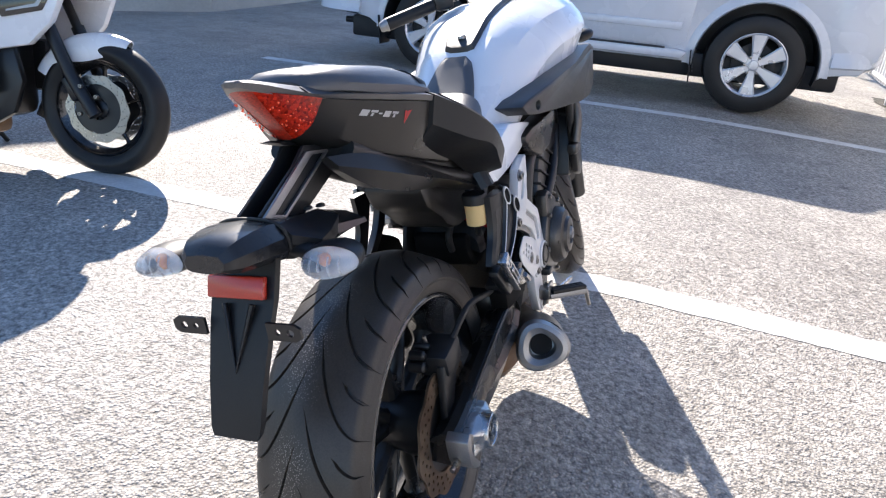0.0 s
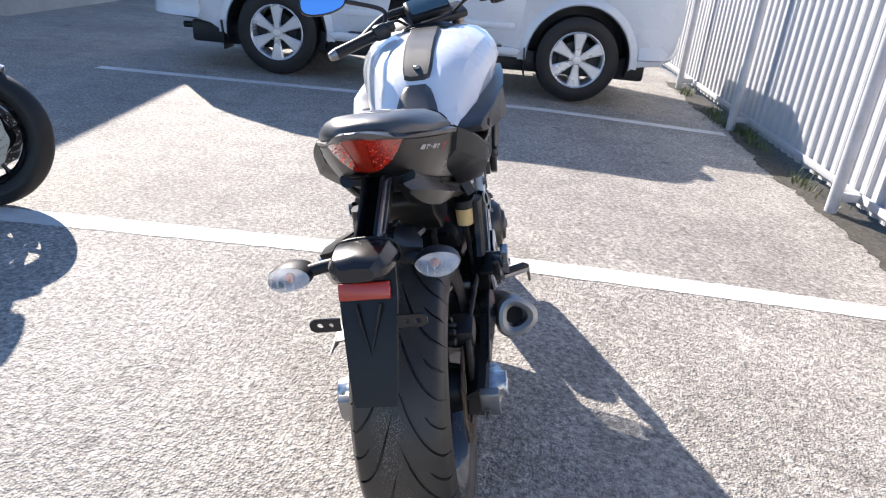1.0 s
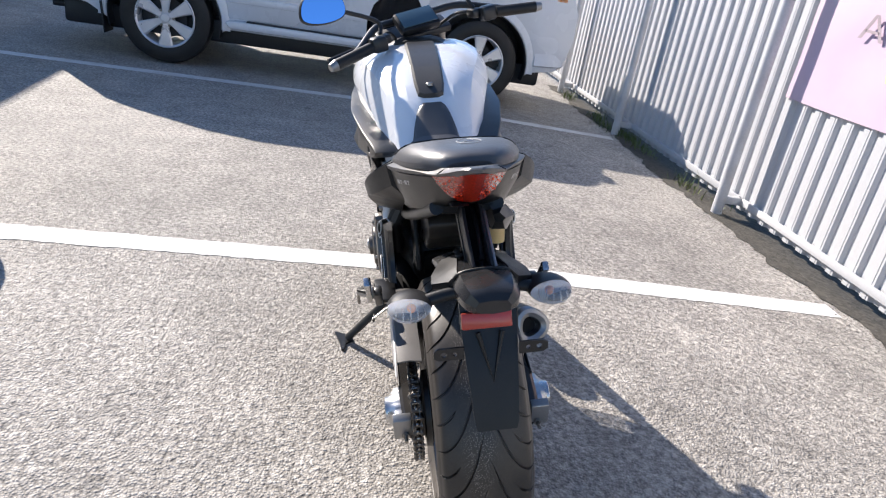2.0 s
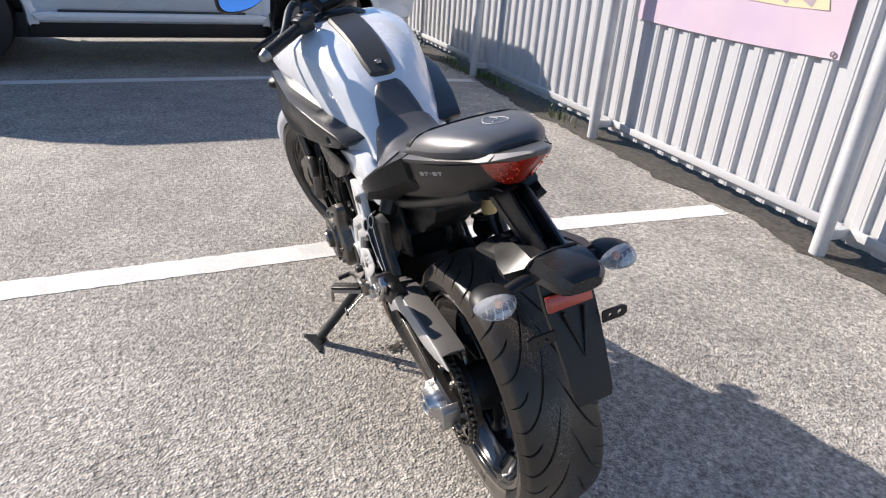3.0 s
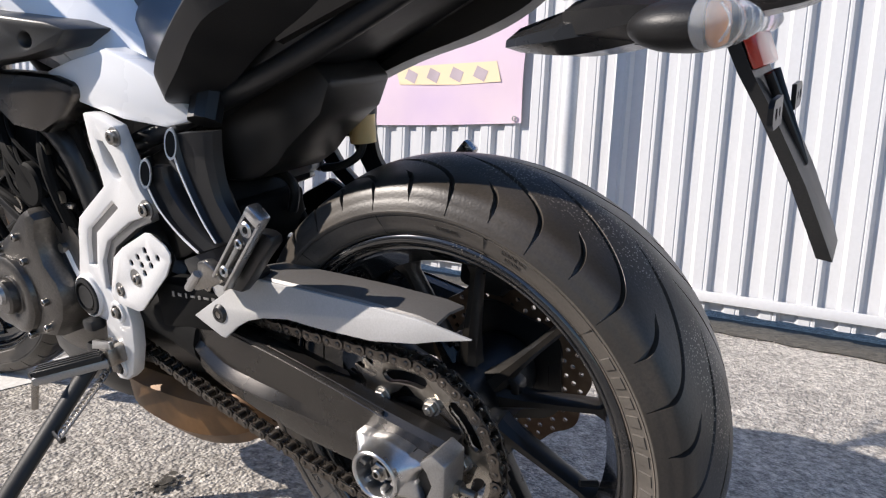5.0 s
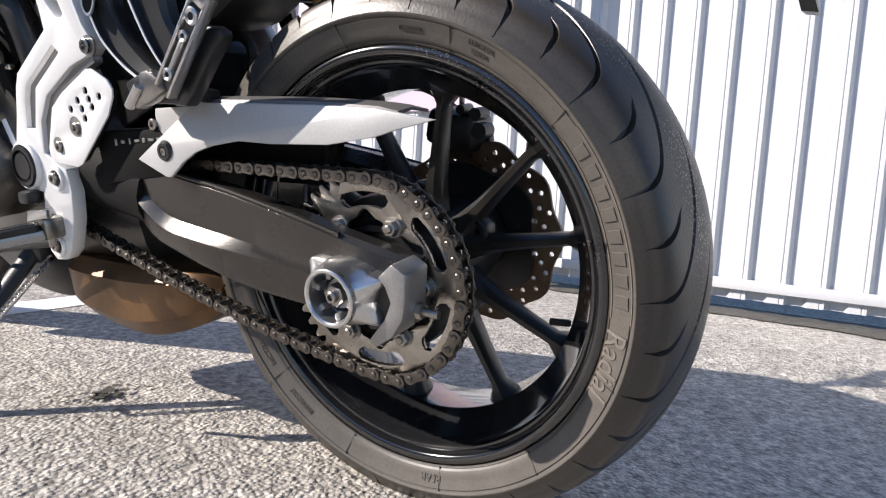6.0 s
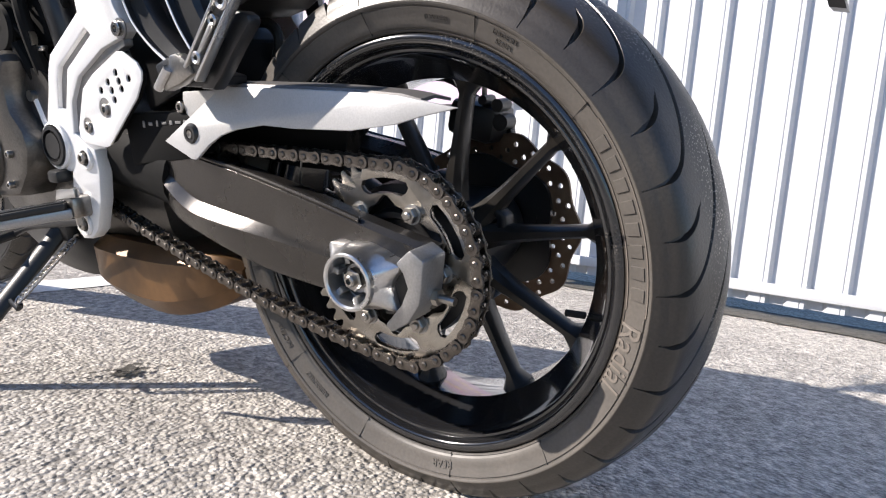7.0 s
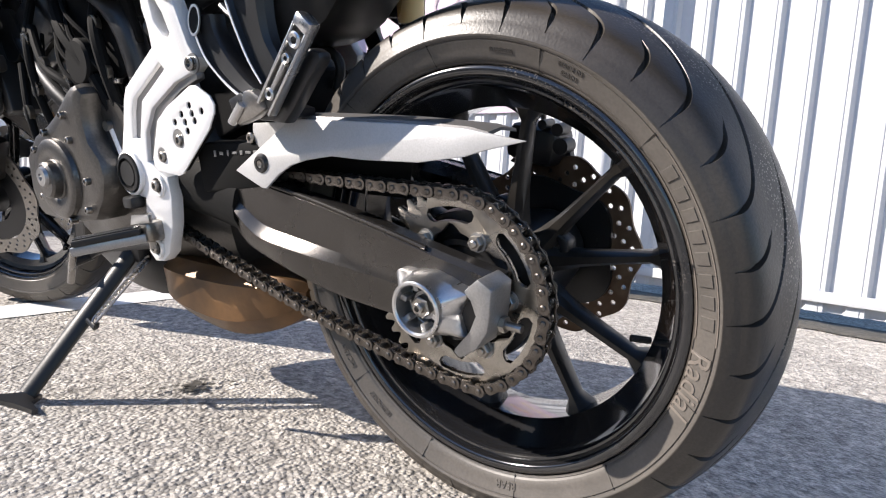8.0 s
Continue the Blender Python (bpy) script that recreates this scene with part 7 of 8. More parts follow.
spart("tube", tube([(-gx, gy, gz), (-0.26, gy + 0.035, gz + 0.012), (-0.15, cl.y - 0.03, cl.z), (-0.06, cl.y, cl.z), (0.06, cl.y, cl.z), (0.15, cl.y - 0.03, cl.z), (0.26, gy + 0.035, gz + 0.012), (gx, gy, gz)], 0.011, 12, 6), M_BLACK_SATIN, bars)
for s in (-1, 1):
    g0, g1 = Vector((s * gx, gy, gz)), Vector((s * (gx - 0.125), gy + 0.030, gz + 0.014))
    spart("grip", tube([g0, g1], 0.0165, 16, 1), M_RUBBER, bars)
    spart("bar_end", tube([g0, g0 + (g0 - g1).normalized() * 0.010, g0 + (g0 - g1).normalized() * 0.020], 0.0170, 16, 4, r2=0.011), M_GREYALU, bars)
    sw = g1 + (g1 - g0).normalized() * 0.028
    spart("switch_box", box(sw, (0.05, 0.042, 0.045), 0.010), M_BLACK_SATIN, bars)
    lv0 = sw + Vector((-s * 0.02, 0.045, 0.006))
    spart("lever", tube([lv0, lv0 + Vector((s * 0.07, 0.012, -0.010)), lv0 + Vector((s * 0.17, -0.004, -0.018))], 0.0065, 10, 5, flat=0.6), M_BLACK_SATIN, bars)
    spart("perch", box(lv0 + Vector((-s * 0.01, -0.015, 0)), (0.035, 0.05, 0.028), 0.007), M_BLACK_SATIN, bars)
    spart("cable", tube([lv0, lv0 + Vector((-s * 0.06, 0.05, 0.0)), Vector((s * 0.03, 1.10, 0.93)), Vector((s * 0.06, 1.02, 0.82))], 0.005, 8, 6), M_RUBBER, bars)
    mc = straight((-0.272, 0.778, 1.108))
    mc.x = s * abs(mc.x)
    mirror = group_part("mirror", bike, "black mirror with blue-tinted glass")
    spart("stem", tube([lv0 + Vector((-s * 0.005, -0.01, 0.015)), lv0 + Vector((-s * 0.01, 0.005, 0.05)), Vector((mc.x - s * 0.07, mc.y + 0.03, mc.z - 0.03)), Vector((mc.x - s * 0.01, mc.y + 0.015, mc.z - 0.005))], 0.0065, 10, 5), M_BLACK_SATIN, mirror)
    o = [(p.x, p.y) for p in spline([(-0.069, -0.008), (-0.054, -0.033), (0.0, -0.045), (0.052, -0.038), (0.067, -0.010), (0.056, 0.027), (0.015, 0.040), (-0.044, 0.035)], 4, True)]
    mm = Matrix.Translation(mc) @ pose(0, 0, 0, 0, 0, -90) @ pose(0, 0, 0, 0, -10, 0) @ (Matrix.Identity(4) if s < 0 else Matrix.Diagonal((1, -1, 1, 1)))
    sb = plate(o, -0.022, -0.002, bevel=0.006)
    bmesh.ops.transform(sb, matrix=mm, verts=sb.verts)
    spart("shell", sb, M_PLASTIC, mirror)
    gb = plate([(y * 0.94, z * 0.93) for y, z in o], 0.0, 0.002)
    bmesh.ops.transform(gb, matrix=mm, verts=gb.verts)
    spart("glass", gb, M_MIRROR, mirror, "blue-tinted mirror glass")
dash = group_part("dashboard", bike, "black digital dashboard")
spart("case", box(straight((0.002, 0.978, 1.038)), (0.140, 0.085, 0.032), 0.014, pose(0, 0, 0, 38)), M_PLASTIC, dash)
spart("screen", box(straight((0.002, 0.978, 1.038)) + Vector((0, -0.0110, 0.0140)), (0.118, 0.064, 0.004), 0.001, pose(0, 0, 0, 38)), M_SCREEN, dash, "unlit blue-grey display")
hl = group_part("headlight", bike, "headlight with dark fly screen")
spart("shell", half_loft([[Vector((x, y, z)) for x, z in pts] for y, pts in (
    (1.17, ((0, 0.935), (0.07, 0.925), (0.095, 0.87), (0.07, 0.80), (0, 0.79))),
    (1.25, ((0, 0.945), (0.085, 0.935), (0.110, 0.87), (0.085, 0.785), (0, 0.77))),
    (1.31, ((0, 0.915), (0.075, 0.905), (0.095, 0.855), (0.075, 0.79), (0, 0.78))))], 4, 4), M_GREY_PLASTIC, hl)
spart("lens", half_loft([[Vector((x, y, z)) for x, z in pts] for y, pts in (
    (1.308, ((0, 0.912), (0.072, 0.902), (0.092, 0.855), (0.072, 0.793), (0, 0.783))), (1.335, ((0, 0.895), (0.055, 0.885), (0.07, 0.85), (0.055, 0.81), (0, 0.80))))], 4, 3), M_CLEAR, hl)
sc = bmesh.new()
rings(sc, [[Vector((w * math.sin(a), 1.30 - lean - 0.09 * (1 - math.cos(a)), z)) for a in np.linspace(-1.15, 1.15, 15)] for z, w, lean in ((0.93, 0.115, 0.0), (0.99, 0.120, 0.03), (1.05, 0.112, 0.065), (1.10, 0.085, 0.10), (1.115, 0.06, 0.115))], closed=False)
g = bmesh.ops.extrude_face_region(sc, geom=sc.faces[:])
for q in g["geom"]:
    if isinstance(q, bmesh.types.BMVert):
        q.co.y -= 0.004
spart("fly_screen", sc, M_SMOKED, hl, "smoked plastic fly screen", 60)
for s in (-1, 1):
    fi = group_part("front_indicator", bike, "front indicator with clear lens")
    spart("stem", tube([(s * 0.10, 1.17, 0.83), (s * 0.15, 1.17, 0.825)], 0.009, 10, 1), M_PLASTIC, fi)
    hb = bmesh.new()
    bmesh.ops.create_uvsphere(hb, u_segments=20, v_segments=12, radius=1.0, matrix=Matrix.Translation((s * 0.185, 1.17, 0.822)) @ Matrix.Diagonal((0.037, 0.042, 0.020, 1)))
    spart("body", hb, M_PLASTIC, fi)


# ---- white off-road car ----
CAR = Matrix.Translation((0.733, 6.02, 0)) @ pose(0, 0, 0, 0, 0, -88)
car = thing("car", "white off-road car with six-spoke alloy wheels", "car", CAR)
# seen from the side: (along, up), front axle at 0


def arch(c, r, n=14, a0=200, a1=-20):
    return [(c + r * math.cos(radians(a0 + (a1 - a0) * k / n)), 0.388 + r * math.sin(radians(a0 + (a1 - a0) * k / n))) for k in range(n + 1)]


side = [(-3.86, 0.50)] + [(-3.42, 0.42)] + arch(-2.79, 0.475, 14, 188, -8) + [(-2.28, 0.36), (-0.52, 0.36)] + arch(0, 0.475, 14, 188, -8) + [(0.52, 0.36), (0.76, 0.40), (0.85, 0.52), (0.89, 0.72), (0.88, 0.94), (0.82, 1.09), (0.64, 1.17), (-0.35, 1.22), (-0.42, 1.16), (-3.84, 1.16), (-3.92, 0.95), (-3.92, 0.62)]
part("body", plate(side, -0.905, 0.905, bevel=0.035), M_CARWHITE, car, "white painted body", 40)
part("bonnet", half_loft(sections(((-0.40, ((0, 1.22), (0.6, 1.215), (0.80, 1.17), (0.82, 1.10), (0, 1.08))), (0.2, ((0, 1.23), (0.6, 1.22), (0.80, 1.18), (0.82, 1.10), (0, 1.08))), (0.74, ((0, 1.17), (0.55, 1.16), (0.74, 1.12), (0.76, 1.06), (0, 1.04)))))), M_CARWHITE, car)
part("cabin", half_loft(sections((
    (-3.88, ((0, 1.25), (0.6, 1.25), (0.80, 1.22), (0.86, 1.16), (0, 1.14))),
    (-3.72, ((0, 1.74), (0.55, 1.73), (0.68, 1.67), (0.86, 1.18), (0, 1.14))),
    (-3.0, ((0, 1.80), (0.58, 1.79), (0.70, 1.73), (0.88, 1.18), (0, 1.14))),
    (-1.6, ((0, 1.80), (0.58, 1.79), (0.70, 1.73), (0.88, 1.18), (0, 1.14))),
    (-1.15, ((0, 1.75), (0.57, 1.74), (0.69, 1.71), (0.87, 1.18), (0, 1.14))),
    (-0.38, ((0, 1.24), (0.62, 1.23), (0.78, 1.20), (0.84, 1.16), (0, 1.14))))), 2, 3), M_CARWHITE, car, angle=40)


def slab(pts, x_low, x_high, z_low, z_high, off, thick, bevel=0.004):
    """A plate on the car's flank, leaning in with the cabin."""
    return plate(pts, off, off + thick, bevel=bevel, shift=lambda y, z: x_low + (x_high - x_low) * (z - z_low) / (z_high - z_low))


for s in (1, -1):
    for nm, pts in (("front_window", [(-0.72, 1.22), (-1.12, 1.68), (-1.58, 1.73), (-1.58, 1.22)]), ("rear_window", [(-1.68, 1.22), (-1.68, 1.73), (-2.45, 1.73), (-2.52, 1.22)]), ("quarter_window", [(-2.64, 1.22), (-2.58, 1.73), (-3.45, 1.72), (-3.68, 1.24)])):
        b = slab(pts, 0.868, 0.725, 1.2, 1.73, 0.004, 0.006)
        part(nm, b if s > 0 else mirrored(b), M_GLASS_DARK, car, "dark tinted window")
    for nm, pts in (("front_door", [(-0.55, 0.52), (-0.50, 1.15), (-1.60, 1.15), (-1.62, 0.52), (-1.55, 0.47), (-0.62, 0.47)]), ("rear_door", [(-1.64, 0.52), (-1.62, 1.15), (-2.62, 1.15), (-2.62, 1.02), (-2.40, 0.86), (-2.28, 0.60), (-2.26, 0.47), (-1.70, 0.47)])):
        b = plate(pts, 0.903, 0.916, bevel=0.006)
        door = part(nm, b if s > 0 else mirrored(b), M_CARWHITE, car)
        y0 = -1.46 if nm == "front_door" else -2.42
        part("handle", box((s * 0.926, y0, 1.02), (0.02, 0.16, 0.03), 0.008), M_CARWHITE, door)
        y1, y2 = (-0.60, -1.58) if nm == "front_door" else (-1.68, -2.26)
        part("moulding", box((s * 0.920, (y1 + y2) / 2, 0.63), (0.016, abs(y2 - y1), 0.060), 0.006), M_CARWHITE, door)
    st = plate([(-0.52, 0.44), (-0.60, 0.455), (-2.20, 0.455), (-2.28, 0.44), (-2.24, 0.385), (-0.56, 0.385)], 0.86, 1.00, bevel=0.015)
    step_part = part("side_step", st if s > 0 else mirrored(st), M_CARWHITE, car, "white side step with black tread")
    part("tread", box((s * 0.955, -1.40, 0.459), (0.075, 1.40, 0.010), 0.003), M_CARDARK, step_part)
    for c in (0.0, -2.79):
        fb = bmesh.new()
        rows = []
        for a in np.linspace(radians(-4), radians(184), 26):
            rows.append([Vector((s * x, c + r * math.cos(a), 0.388 + r * math.sin(a))) for r, x in ((0.470, 0.86), (0.470, 0.914), (0.480, 0.922), (0.520, 0.914), (0.548, 0.903), (0.530, 0.88))])
        rings(fb, rows)
        part("wheel_arch", fb, M_CARWHITE, car, "flared white wheel arch", 50)
        lb = bmesh.new()
        rings(lb, [[Vector((s * x, c + r * math.cos(a), 0.388 + r * math.sin(a))) for r, x in ((0.468, 0.55), (0.468, 0.93), (0.462, 0.93), (0.462, 0.55))] for a in np.linspace(radians(-14), radians(194), 22)])
        part("arch_liner", lb, M_CARDARK, car)
    for c, y in ((-2.79, -3.29), (0.0, -0.50)):
        part("mud_flap", box((s * 0.84, y + (0 if c else 0.02), 0.33), (0.22, 0.012, 0.26), 0.004, pose(0, 0, 0, 6)), M_CARDARK, car, "black rubber mud flap")
    part("door_mirror", box((s * 1.02, -0.62, 1.27), (0.20, 0.12, 0.17), 0.04), M_CARWHITE, car)
    hl_b = plate([(0.56, 1.12), (0.80, 1.07), (0.875, 0.94), (0.74, 0.92), (0.58, 1.00)], 0.70, 0.900, bevel=0.02)
    part("headlamp", hl_b if s > 0 else mirrored(hl_b), M_CLEAR, car)
    part("corner_lamp", box((s * 0.885, 0.70, 1.045), (0.04, 0.12, 0.05), 0.012), M_AMBER, car, "amber corner lamp")
    part("rear_lamp", box((s * 0.80, -3.86, 1.02), (0.18, 0.14, 0.34), 0.03), M_RED, car)
    part("roof_rail", tube([(s * 0.62, -1.3, 1.78), (s * 0.62, -1.5, 1.83), (s * 0.62, -3.3, 1.83), (s * 0.62, -3.5, 1.77)], 0.018, 10, 4), M_ALLOY, car)
fb = half_loft(sections(((0.54, ((0, 0.80), (0.80, 0.80), (0.895, 0.76), (0.900, 0.56), (0.86, 0.40), (0, 0.38))), (0.80, ((0, 0.80), (0.72, 0.80), (0.87, 0.75), (0.89, 0.56), (0.84, 0.42), (0, 0.40))), (0.92, ((0, 0.76), (0.55, 0.76), (0.70, 0.72), (0.72, 0.56), (0.66, 0.46), (0, 0.44))))), 3, 4)
part("front_bumper", fb, M_CARWHITE, car, "white front bumper", 50)
rb = half_loft(sections(((-3.50, ((0, 0.74), (0.82, 0.74), (0.93, 0.70), (0.94, 0.54), (0.88, 0.44), (0, 0.42))), (-3.90, ((0, 0.74), (0.78, 0.74), (0.89, 0.70), (0.90, 0.54), (0.84, 0.46), (0, 0.44))), (-4.00, ((0, 0.70), (0.60, 0.70), (0.72, 0.66), (0.72, 0.56), (0.66, 0.50), (0, 0.48))))), 3, 4)
part("rear_bumper", rb, M_CARWHITE, car, "white rear bumper", 50)
part("tail_pipe", tube([(0.62, -3.40, 0.36), (0.66, -3.78, 0.36)], 0.03, 14, 1), M_CARDARK, car)
for c in (0.0, -2.79):
    part("wheel_well", box((0, c, 0.62), (1.22, 0.92, 0.62), 0.02), M_CARDARK, car)
part("underbody", box((0, -1.5, 0.33), (1.6, 4.3, 0.20), 0.03), M_CARDARK, car)


def car_wheel(c, s):
    w = group_part("wheel", car, "six-spoke silver alloy wheel")
    x0 = s * 0.92
    cc = Vector((0, c, 0.388))
    prof = [(0.24, -0.225), (0.33, -0.235), (0.372, -0.215), (0.386, -0.17), (0.388, -0.12), (0.386, -0.06), (0.372, -0.02), (0.33, -0.002), (0.27, -0.006), (0.242, -0.014)]
    tb = lathe(prof, cc, 56, closed=True)
    rb = lathe([(0.243, -0.010), (0.250, -0.005), (0.244, -0.002), (0.232, -0.012), (0.222, -0.06), (0.222, -0.21), (0.232, -0.215)], cc, 56, closed=True)
    bb = lathe([(0.0001, -0.10), (0.165, -0.10), (0.165, -0.085), (0.0001, -0.085)], cc, 40)
    hb = lathe([(0.0001, -0.004), (0.035, -0.006), (0.042, -0.014), (0.044, -0.05), (0.0001, -0.05)], cc, 30)
    parts = [("tyre", tb, M_RUBBER), ("rim", rb, M_ALLOY), ("brake_disc", bb, M_CARDARK), ("hub_cap", hb, M_ALLOY)]
    for k in range(6):
        a = radians(90 + 60 * k)
        d, q = Vector((0, math.cos(a), math.sin(a))), Vector((0, -math.sin(a), math.cos(a)))
        rows = []
        for t, ww, xx in ((0.035, 0.026, -0.014), (0.09, 0.033, -0.016), (0.16, 0.047, -0.010), (0.232, 0.064, -0.008)):
            rows.append([cc + d * t + q * ww * f + Vector((xx + dx, 0, 0)) for f, dx in ((-1, -0.012), (-0.75, 0), (0.75, 0), (1, -0.012), (0.8, -0.035), (-0.8, -0.035))])
        parts.append(("spoke", rings(bmesh.new(), rows), M_ALLOY))
        a += radians(30)
        nb = lathe([(0.0001, -0.006), (0.011, -0.008), (0.012, -0.03), (0.0001, -0.03)], cc + Vector((0, math.cos(a), math.sin(a))) * 0.068, 8)
        parts.append(("wheel_nut", nb, M_STEEL))
    for nm, b, mat in parts:
        for v in b.verts:
            v.co.x = x0 + s * v.co.x
        part(nm, b, mat, w)


for c in (0.0, -2.79):
    for s in (1, -1):
        car_wheel(c, s)

# ---- the other motorcycle ----
hd = Vector((0.966, 0.259, 0))
LB = Matrix.Translation(Vector((-2.06, 1.33, 0)) - hd * 1.40) @ pose(0, 0, 0, 0, -9, -math.degrees(math.atan2(hd.x, hd.y)))
other = thing("sport_motorcycle", "white and blue faired motorcycle parked on asphalt", "motorcycle", LB)
F2, R2 = Vector((0, 1.40, 0.302)), Vector((0, 0, 0.315))
for nm, c, R, half in (("front_wheel", F2, 0.302, 0.062), ("rear_wheel", R2, 0.315, 0.088)):
    w = group_part(nm, other)
    prof = spline([(0.214, -half * 0.7, 0), (0.235, -half * 0.9, 0), (R - 0.045, -half, 0), (R - 0.022, -half * 0.8, 0), (R - 0.006, -half * 0.4, 0), (R, 0, 0), (R - 0.006, half * 0.4, 0), (R - 0.022, half * 0.8, 0), (R - 0.045, half, 0), (0.235, half * 0.9, 0), (0.214, half * 0.7, 0)], 4)
    part("tyre", lathe([(q.x, q.y) for q in prof], c, 90, closed=True), M_RUBBER, w, "black tyre", 60)
    part("rim", rim_mesh(c, 0.214, half * 0.72), M_BLACK_GLOSS, w, "black cast rim")
    for k in range(5):
        a = radians(18 + 72 * k)
        part("spoke", spoke_mesh(c, a, a, 0.03, 0.19), M_BLACK_GLOSS, w)
    part("hub", lathe([(0.02, -0.06), (0.04, -0.05), (0.036, 0.0), (0.04, 0.05), (0.02, 0.06)], c, 24), M_BLACK_SATIN, w)
    for s in ((-1, 1) if nm == "front_wheel" else (1,)):
        part("brake_disc", disc_mesh(c, s * 0.066, 0.149 if nm == "front_wheel" else 0.12, 0.110 if nm == "front_wheel" else 0.08, 20), M_STEEL, w, "drilled steel brake disc")
        part("disc_carrier", plate(circle(c.y, c.z, 0.116 if nm == "front_wheel" else 0.085, 40, 0.010, 5), s * 0.060, s * 0.064, [circle(c.y, c.z, 0.05, 20)]), M_BLACK_SATIN, w)
fk = group_part("front_fork", other, "black front fork")
for s in (-1, 1):
    q = Vector((s * 0.100, F2.y, F2.z))
    part("slider", tube([q - up * 0.03, q + up * 0.16 + Vector((0, -0.03, 0)), q + up * 0.38 + Vector((0, -0.03, 0))], 0.029, 16, 3), M_BLACK_SATIN, fk)
    part("stanchion", tube([q + up * 0.37 + Vector((0, -0.03, 0)), q + up * 0.78 + Vector((0, -0.03, 0))], 0.021, 16, 1), M_BLACK_SATIN, fk)
    part("caliper", box(q + Vector((-s * 0.014, -0.09, 0.085)), (0.055, 0.06, 0.11), 0.012, pose(0, 0, 0, 30)), M_BLACK_SATIN, fk)
    for a, b in ((0.06, 0.10), (-0.02, 0.02), (0.10, 0.03)):
        part("bolt", bolt((s * 0.132, F2.y - 0.06 + b, F2.z + a), 0.009, s, 0.008), M_STEEL, fk)
fb = bmesh.new()
rows = []
for a in np.linspace(radians(66), radians(152), 21):
    f = (a - radians(66)) / radians(86)
    k = 0.322
    w = 0.070 * min(1.0, 0.35 + 2.2 * f)
    drop = 0.05 + 0.06 * math.sin(math.pi * min(1, f * 1.2))
    pts = [(-1, -drop), (-0.97, -0.014), (-0.7, 0.004), (0, 0.012), (0.7, 0.004), (0.97, -0.014), (1, -drop)]
    o = [Vector((x * w, F2.y + (k + h) * math.cos(a), F2.z + (k + h) * math.sin(a))) for x, h in pts]
    i = [Vector((x * (w - 0.003), F2.y + (k + h - 0.004) * math.cos(a), F2.z + (k + h - 0.004) * math.sin(a))) for x, h in reversed(pts)]
    rows.append(o + i)
rings(fb, rows)
part("front_fender", fb, M_WHITE, other, "white front fender", 50)
fair = group_part("fairing", other, "white fairing with blue and black panels")
for s in (-1, 1):
    def flank(pts, x0, x1, bev=0.008, bow=0.03):
        b = plate(pts, x0, x1, bevel=bev, shift=lambda y, z: -bow * max(0, (y - 0.95)) / 0.4)
        return b if s > 0 else mirrored(b)
    part("side_panel", flank([(1.36, 0.80), (1.30, 0.66), (1.20, 0.56), (1.02, 0.52), (0.80, 0.54), (0.62, 0.60), (0.55, 0.74), (0.80, 0.90), (1.10, 0.98), (1.32, 0.95)], 0.185, 0.225), M_WHITE, fair)
    part("blue_panel", flank([(1.15, 0.93), (0.92, 0.76), (0.70, 0.66), (0.62, 0.72), (0.82, 0.88), (1.02, 0.965)], 0.226, 0.232, 0.002), M_BLUE, fair)
    part("black_panel", flank([(1.33, 0.80), (1.27, 0.70), (1.10, 0.66), (1.04, 0.70), (1.12, 0.78)], 0.2262, 0.231, 0.002), M_BLACK_GLOSS, fair)
    part("white_stripe", flank([(1.30, 0.775), (1.255, 0.715), (1.12, 0.685), (1.12, 0.692), (1.245, 0.725), (1.285, 0.775)], 0.2315, 0.2335, 0.0), M_MARK, fair)
    part("lower_panel", flank([(1.10, 0.54), (1.13, 0.40), (1.08, 0.26), (0.98, 0.20), (0.93, 0.22), (0.99, 0.34), (0.98, 0.46), (0.92, 0.53)], 0.150, 0.185), M_BLACK_SATIN, fair)
    part("engine_guard", box((s * 0.20, 0.86, 0.46), (0.15, 0.34, 0.24), 0.03), M_BLACK_SATIN, fair)
    part("mirror", box((s * 0.36, 1.12, 1.12), (0.17, 0.05, 0.10), 0.02), M_WHITE, fair)
    part("mirror_stem", tube([(s * 0.13, 1.20, 1.02), (s * 0.30, 1.13, 1.10)], 0.010, 10, 1), M_BLACK_SATIN, fair)
part("nose", half_loft(sections(((1.02, ((0, 1.10), (0.15, 1.06), (0.21, 0.95), (0.16, 0.80), (0, 0.78))), (1.24, ((0, 1.02), (0.13, 0.99), (0.18, 0.90), (0.13, 0.78), (0, 0.76))), (1.42, ((0, 0.88), (0.07, 0.87), (0.10, 0.83), (0.07, 0.78), (0, 0.77))))), 4, 5), M_WHITE, fair)
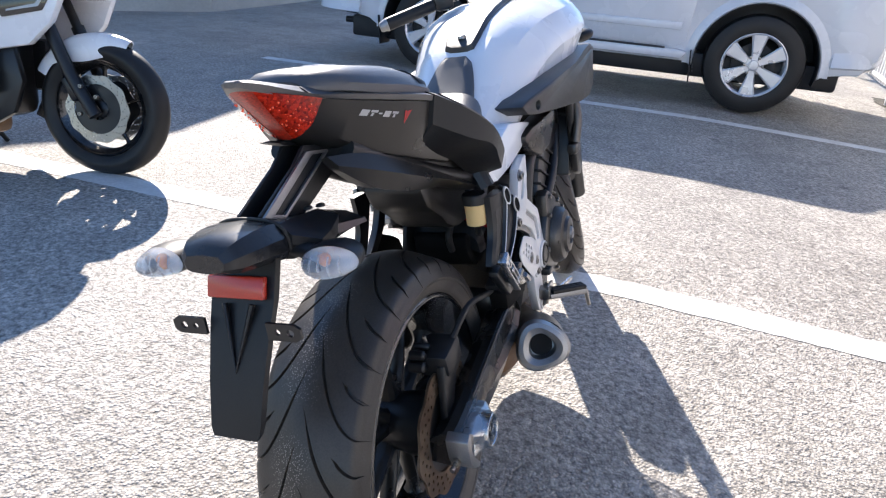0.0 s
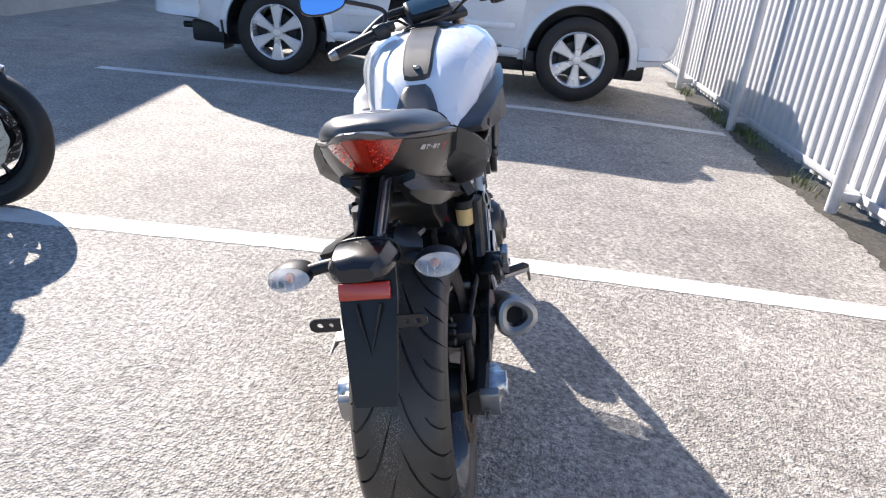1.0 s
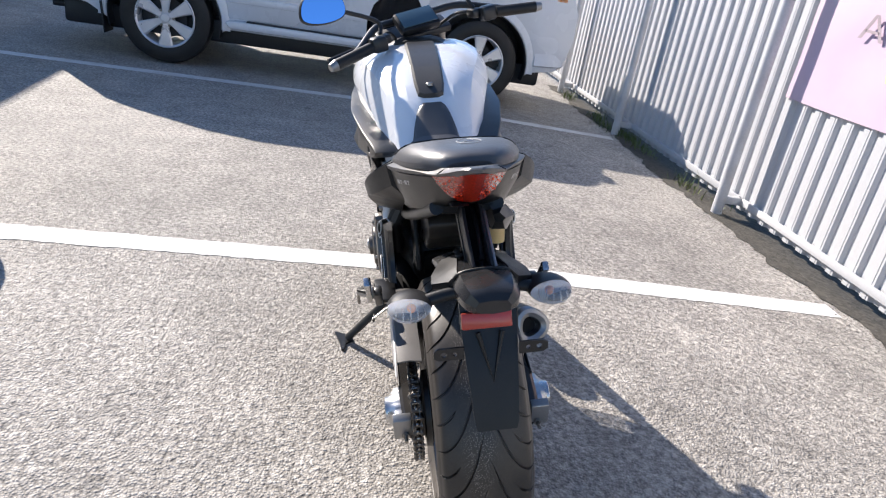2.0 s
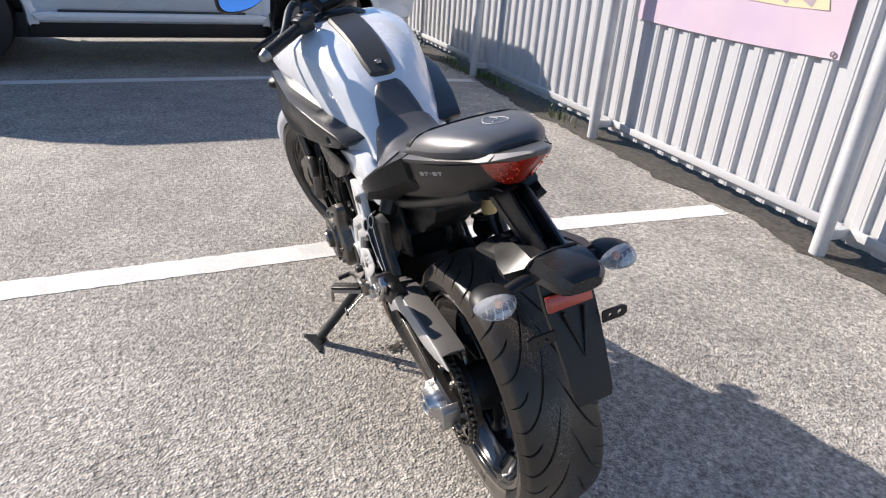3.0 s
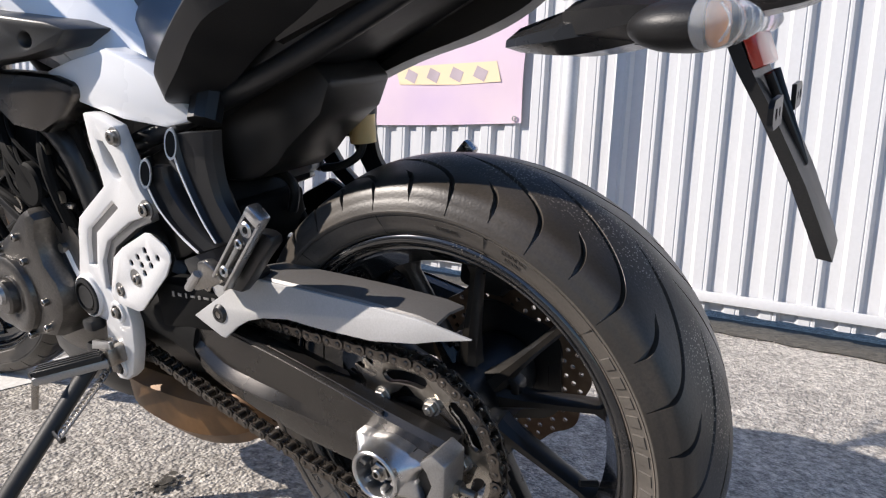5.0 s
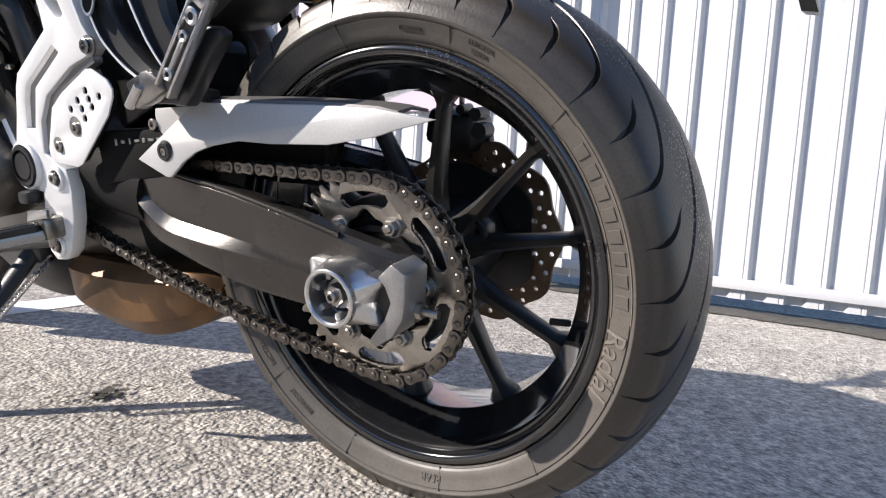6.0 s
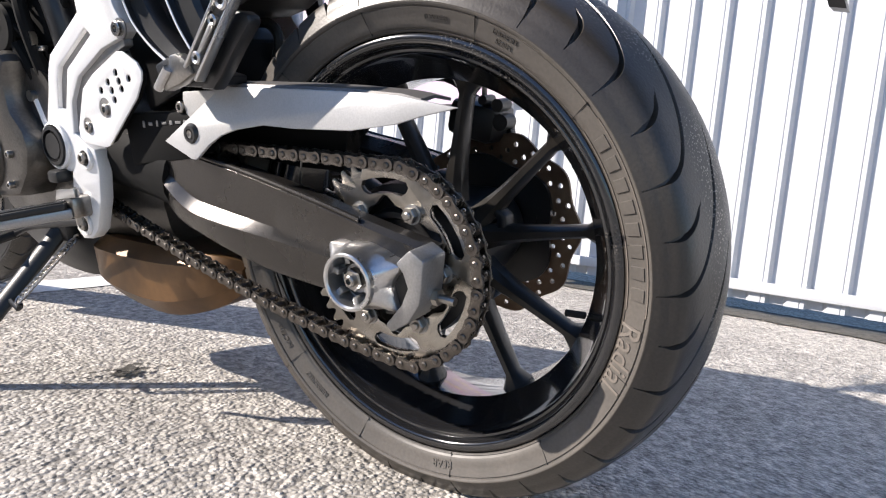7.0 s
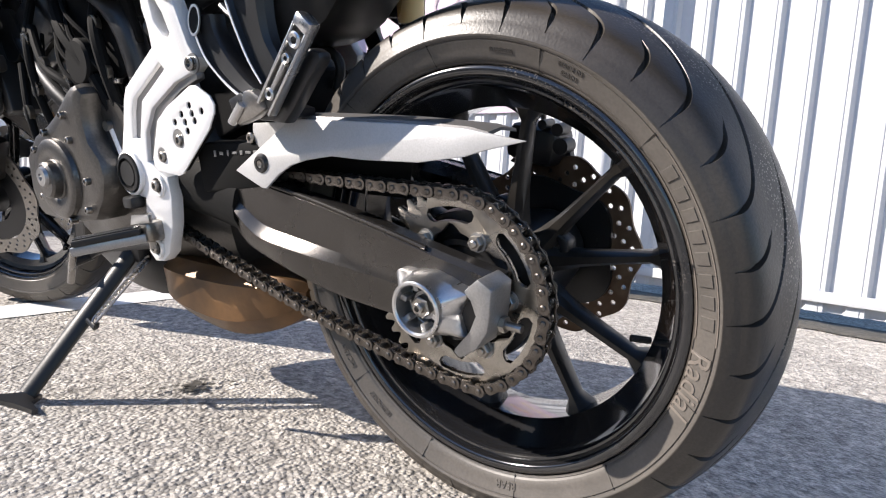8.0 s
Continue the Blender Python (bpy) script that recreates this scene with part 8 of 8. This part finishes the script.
part("windscreen", half_loft(sections(((0.98, ((0, 1.28), (0.10, 1.25), (0.17, 1.06), (0.165, 1.055), (0, 1.20))), (1.20, ((0, 1.08), (0.10, 1.06), (0.14, 0.99), (0.135, 0.985), (0, 1.04))))), 3, 4), M_SMOKED, fair)
part("engine", box((0, 0.74, 0.42), (0.34, 0.46, 0.40), 0.06), M_BLACK_SATIN, other)
part("tank", half_loft(sections(((0.40, ((0, 0.86), (0.08, 0.85), (0.13, 0.78), (0.12, 0.68), (0, 0.66))), (0.62, ((0, 1.00), (0.13, 0.98), (0.19, 0.88), (0.16, 0.74), (0, 0.72))), (0.92, ((0, 1.03), (0.13, 1.01), (0.18, 0.92), (0.15, 0.78), (0, 0.76))))), 4, 5), M_BLUE, other, "blue fuel tank")
part("seat", half_loft(sections(((0.46, ((0, 0.82), (0.10, 0.81), (0.13, 0.76), (0.12, 0.70), (0, 0.70))), (0.20, ((0, 0.80), (0.13, 0.79), (0.16, 0.75), (0.14, 0.70), (0, 0.70))), (-0.20, ((0, 0.92), (0.10, 0.91), (0.12, 0.87), (0.10, 0.82), (0, 0.82))))), 4, 5), M_SEAT, other, "black seat")
part("tail", half_loft(sections(((0.10, ((0, 0.78), (0.13, 0.78), (0.15, 0.74), (0.11, 0.66), (0, 0.64))), (-0.30, ((0, 0.90), (0.10, 0.89), (0.11, 0.86), (0.07, 0.78), (0, 0.77))))), 4, 5), M_WHITE, other)
part("swingarm", tube([(-0.13, 0.52, 0.40), (-0.14, 0.2, 0.35), (-0.14, 0, 0.315)], 0.03, 12, 4), M_BLACK_SATIN, other)
part("swingarm", tube([(0.13, 0.52, 0.40), (0.14, 0.2, 0.35), (0.14, 0, 0.315)], 0.03, 12, 4), M_BLACK_SATIN, other)
part("handlebar", tube([(-0.36, 0.90, 1.02), (-0.18, 1.00, 1.05), (0, 1.02, 1.05), (0.18, 1.00, 1.05), (0.36, 0.90, 1.02)], 0.014, 12, 5), M_BLACK_SATIN, other)
part("side_stand", tube([(-0.12, 0.62, 0.27), (-0.285, 0.66, 0.052)], 0.012, 10, 1), M_BLACK_SATIN, other)
part("belly_exhaust", box((0.05, 0.70, 0.20), (0.22, 0.40, 0.12), 0.04), M_BROWN, other)
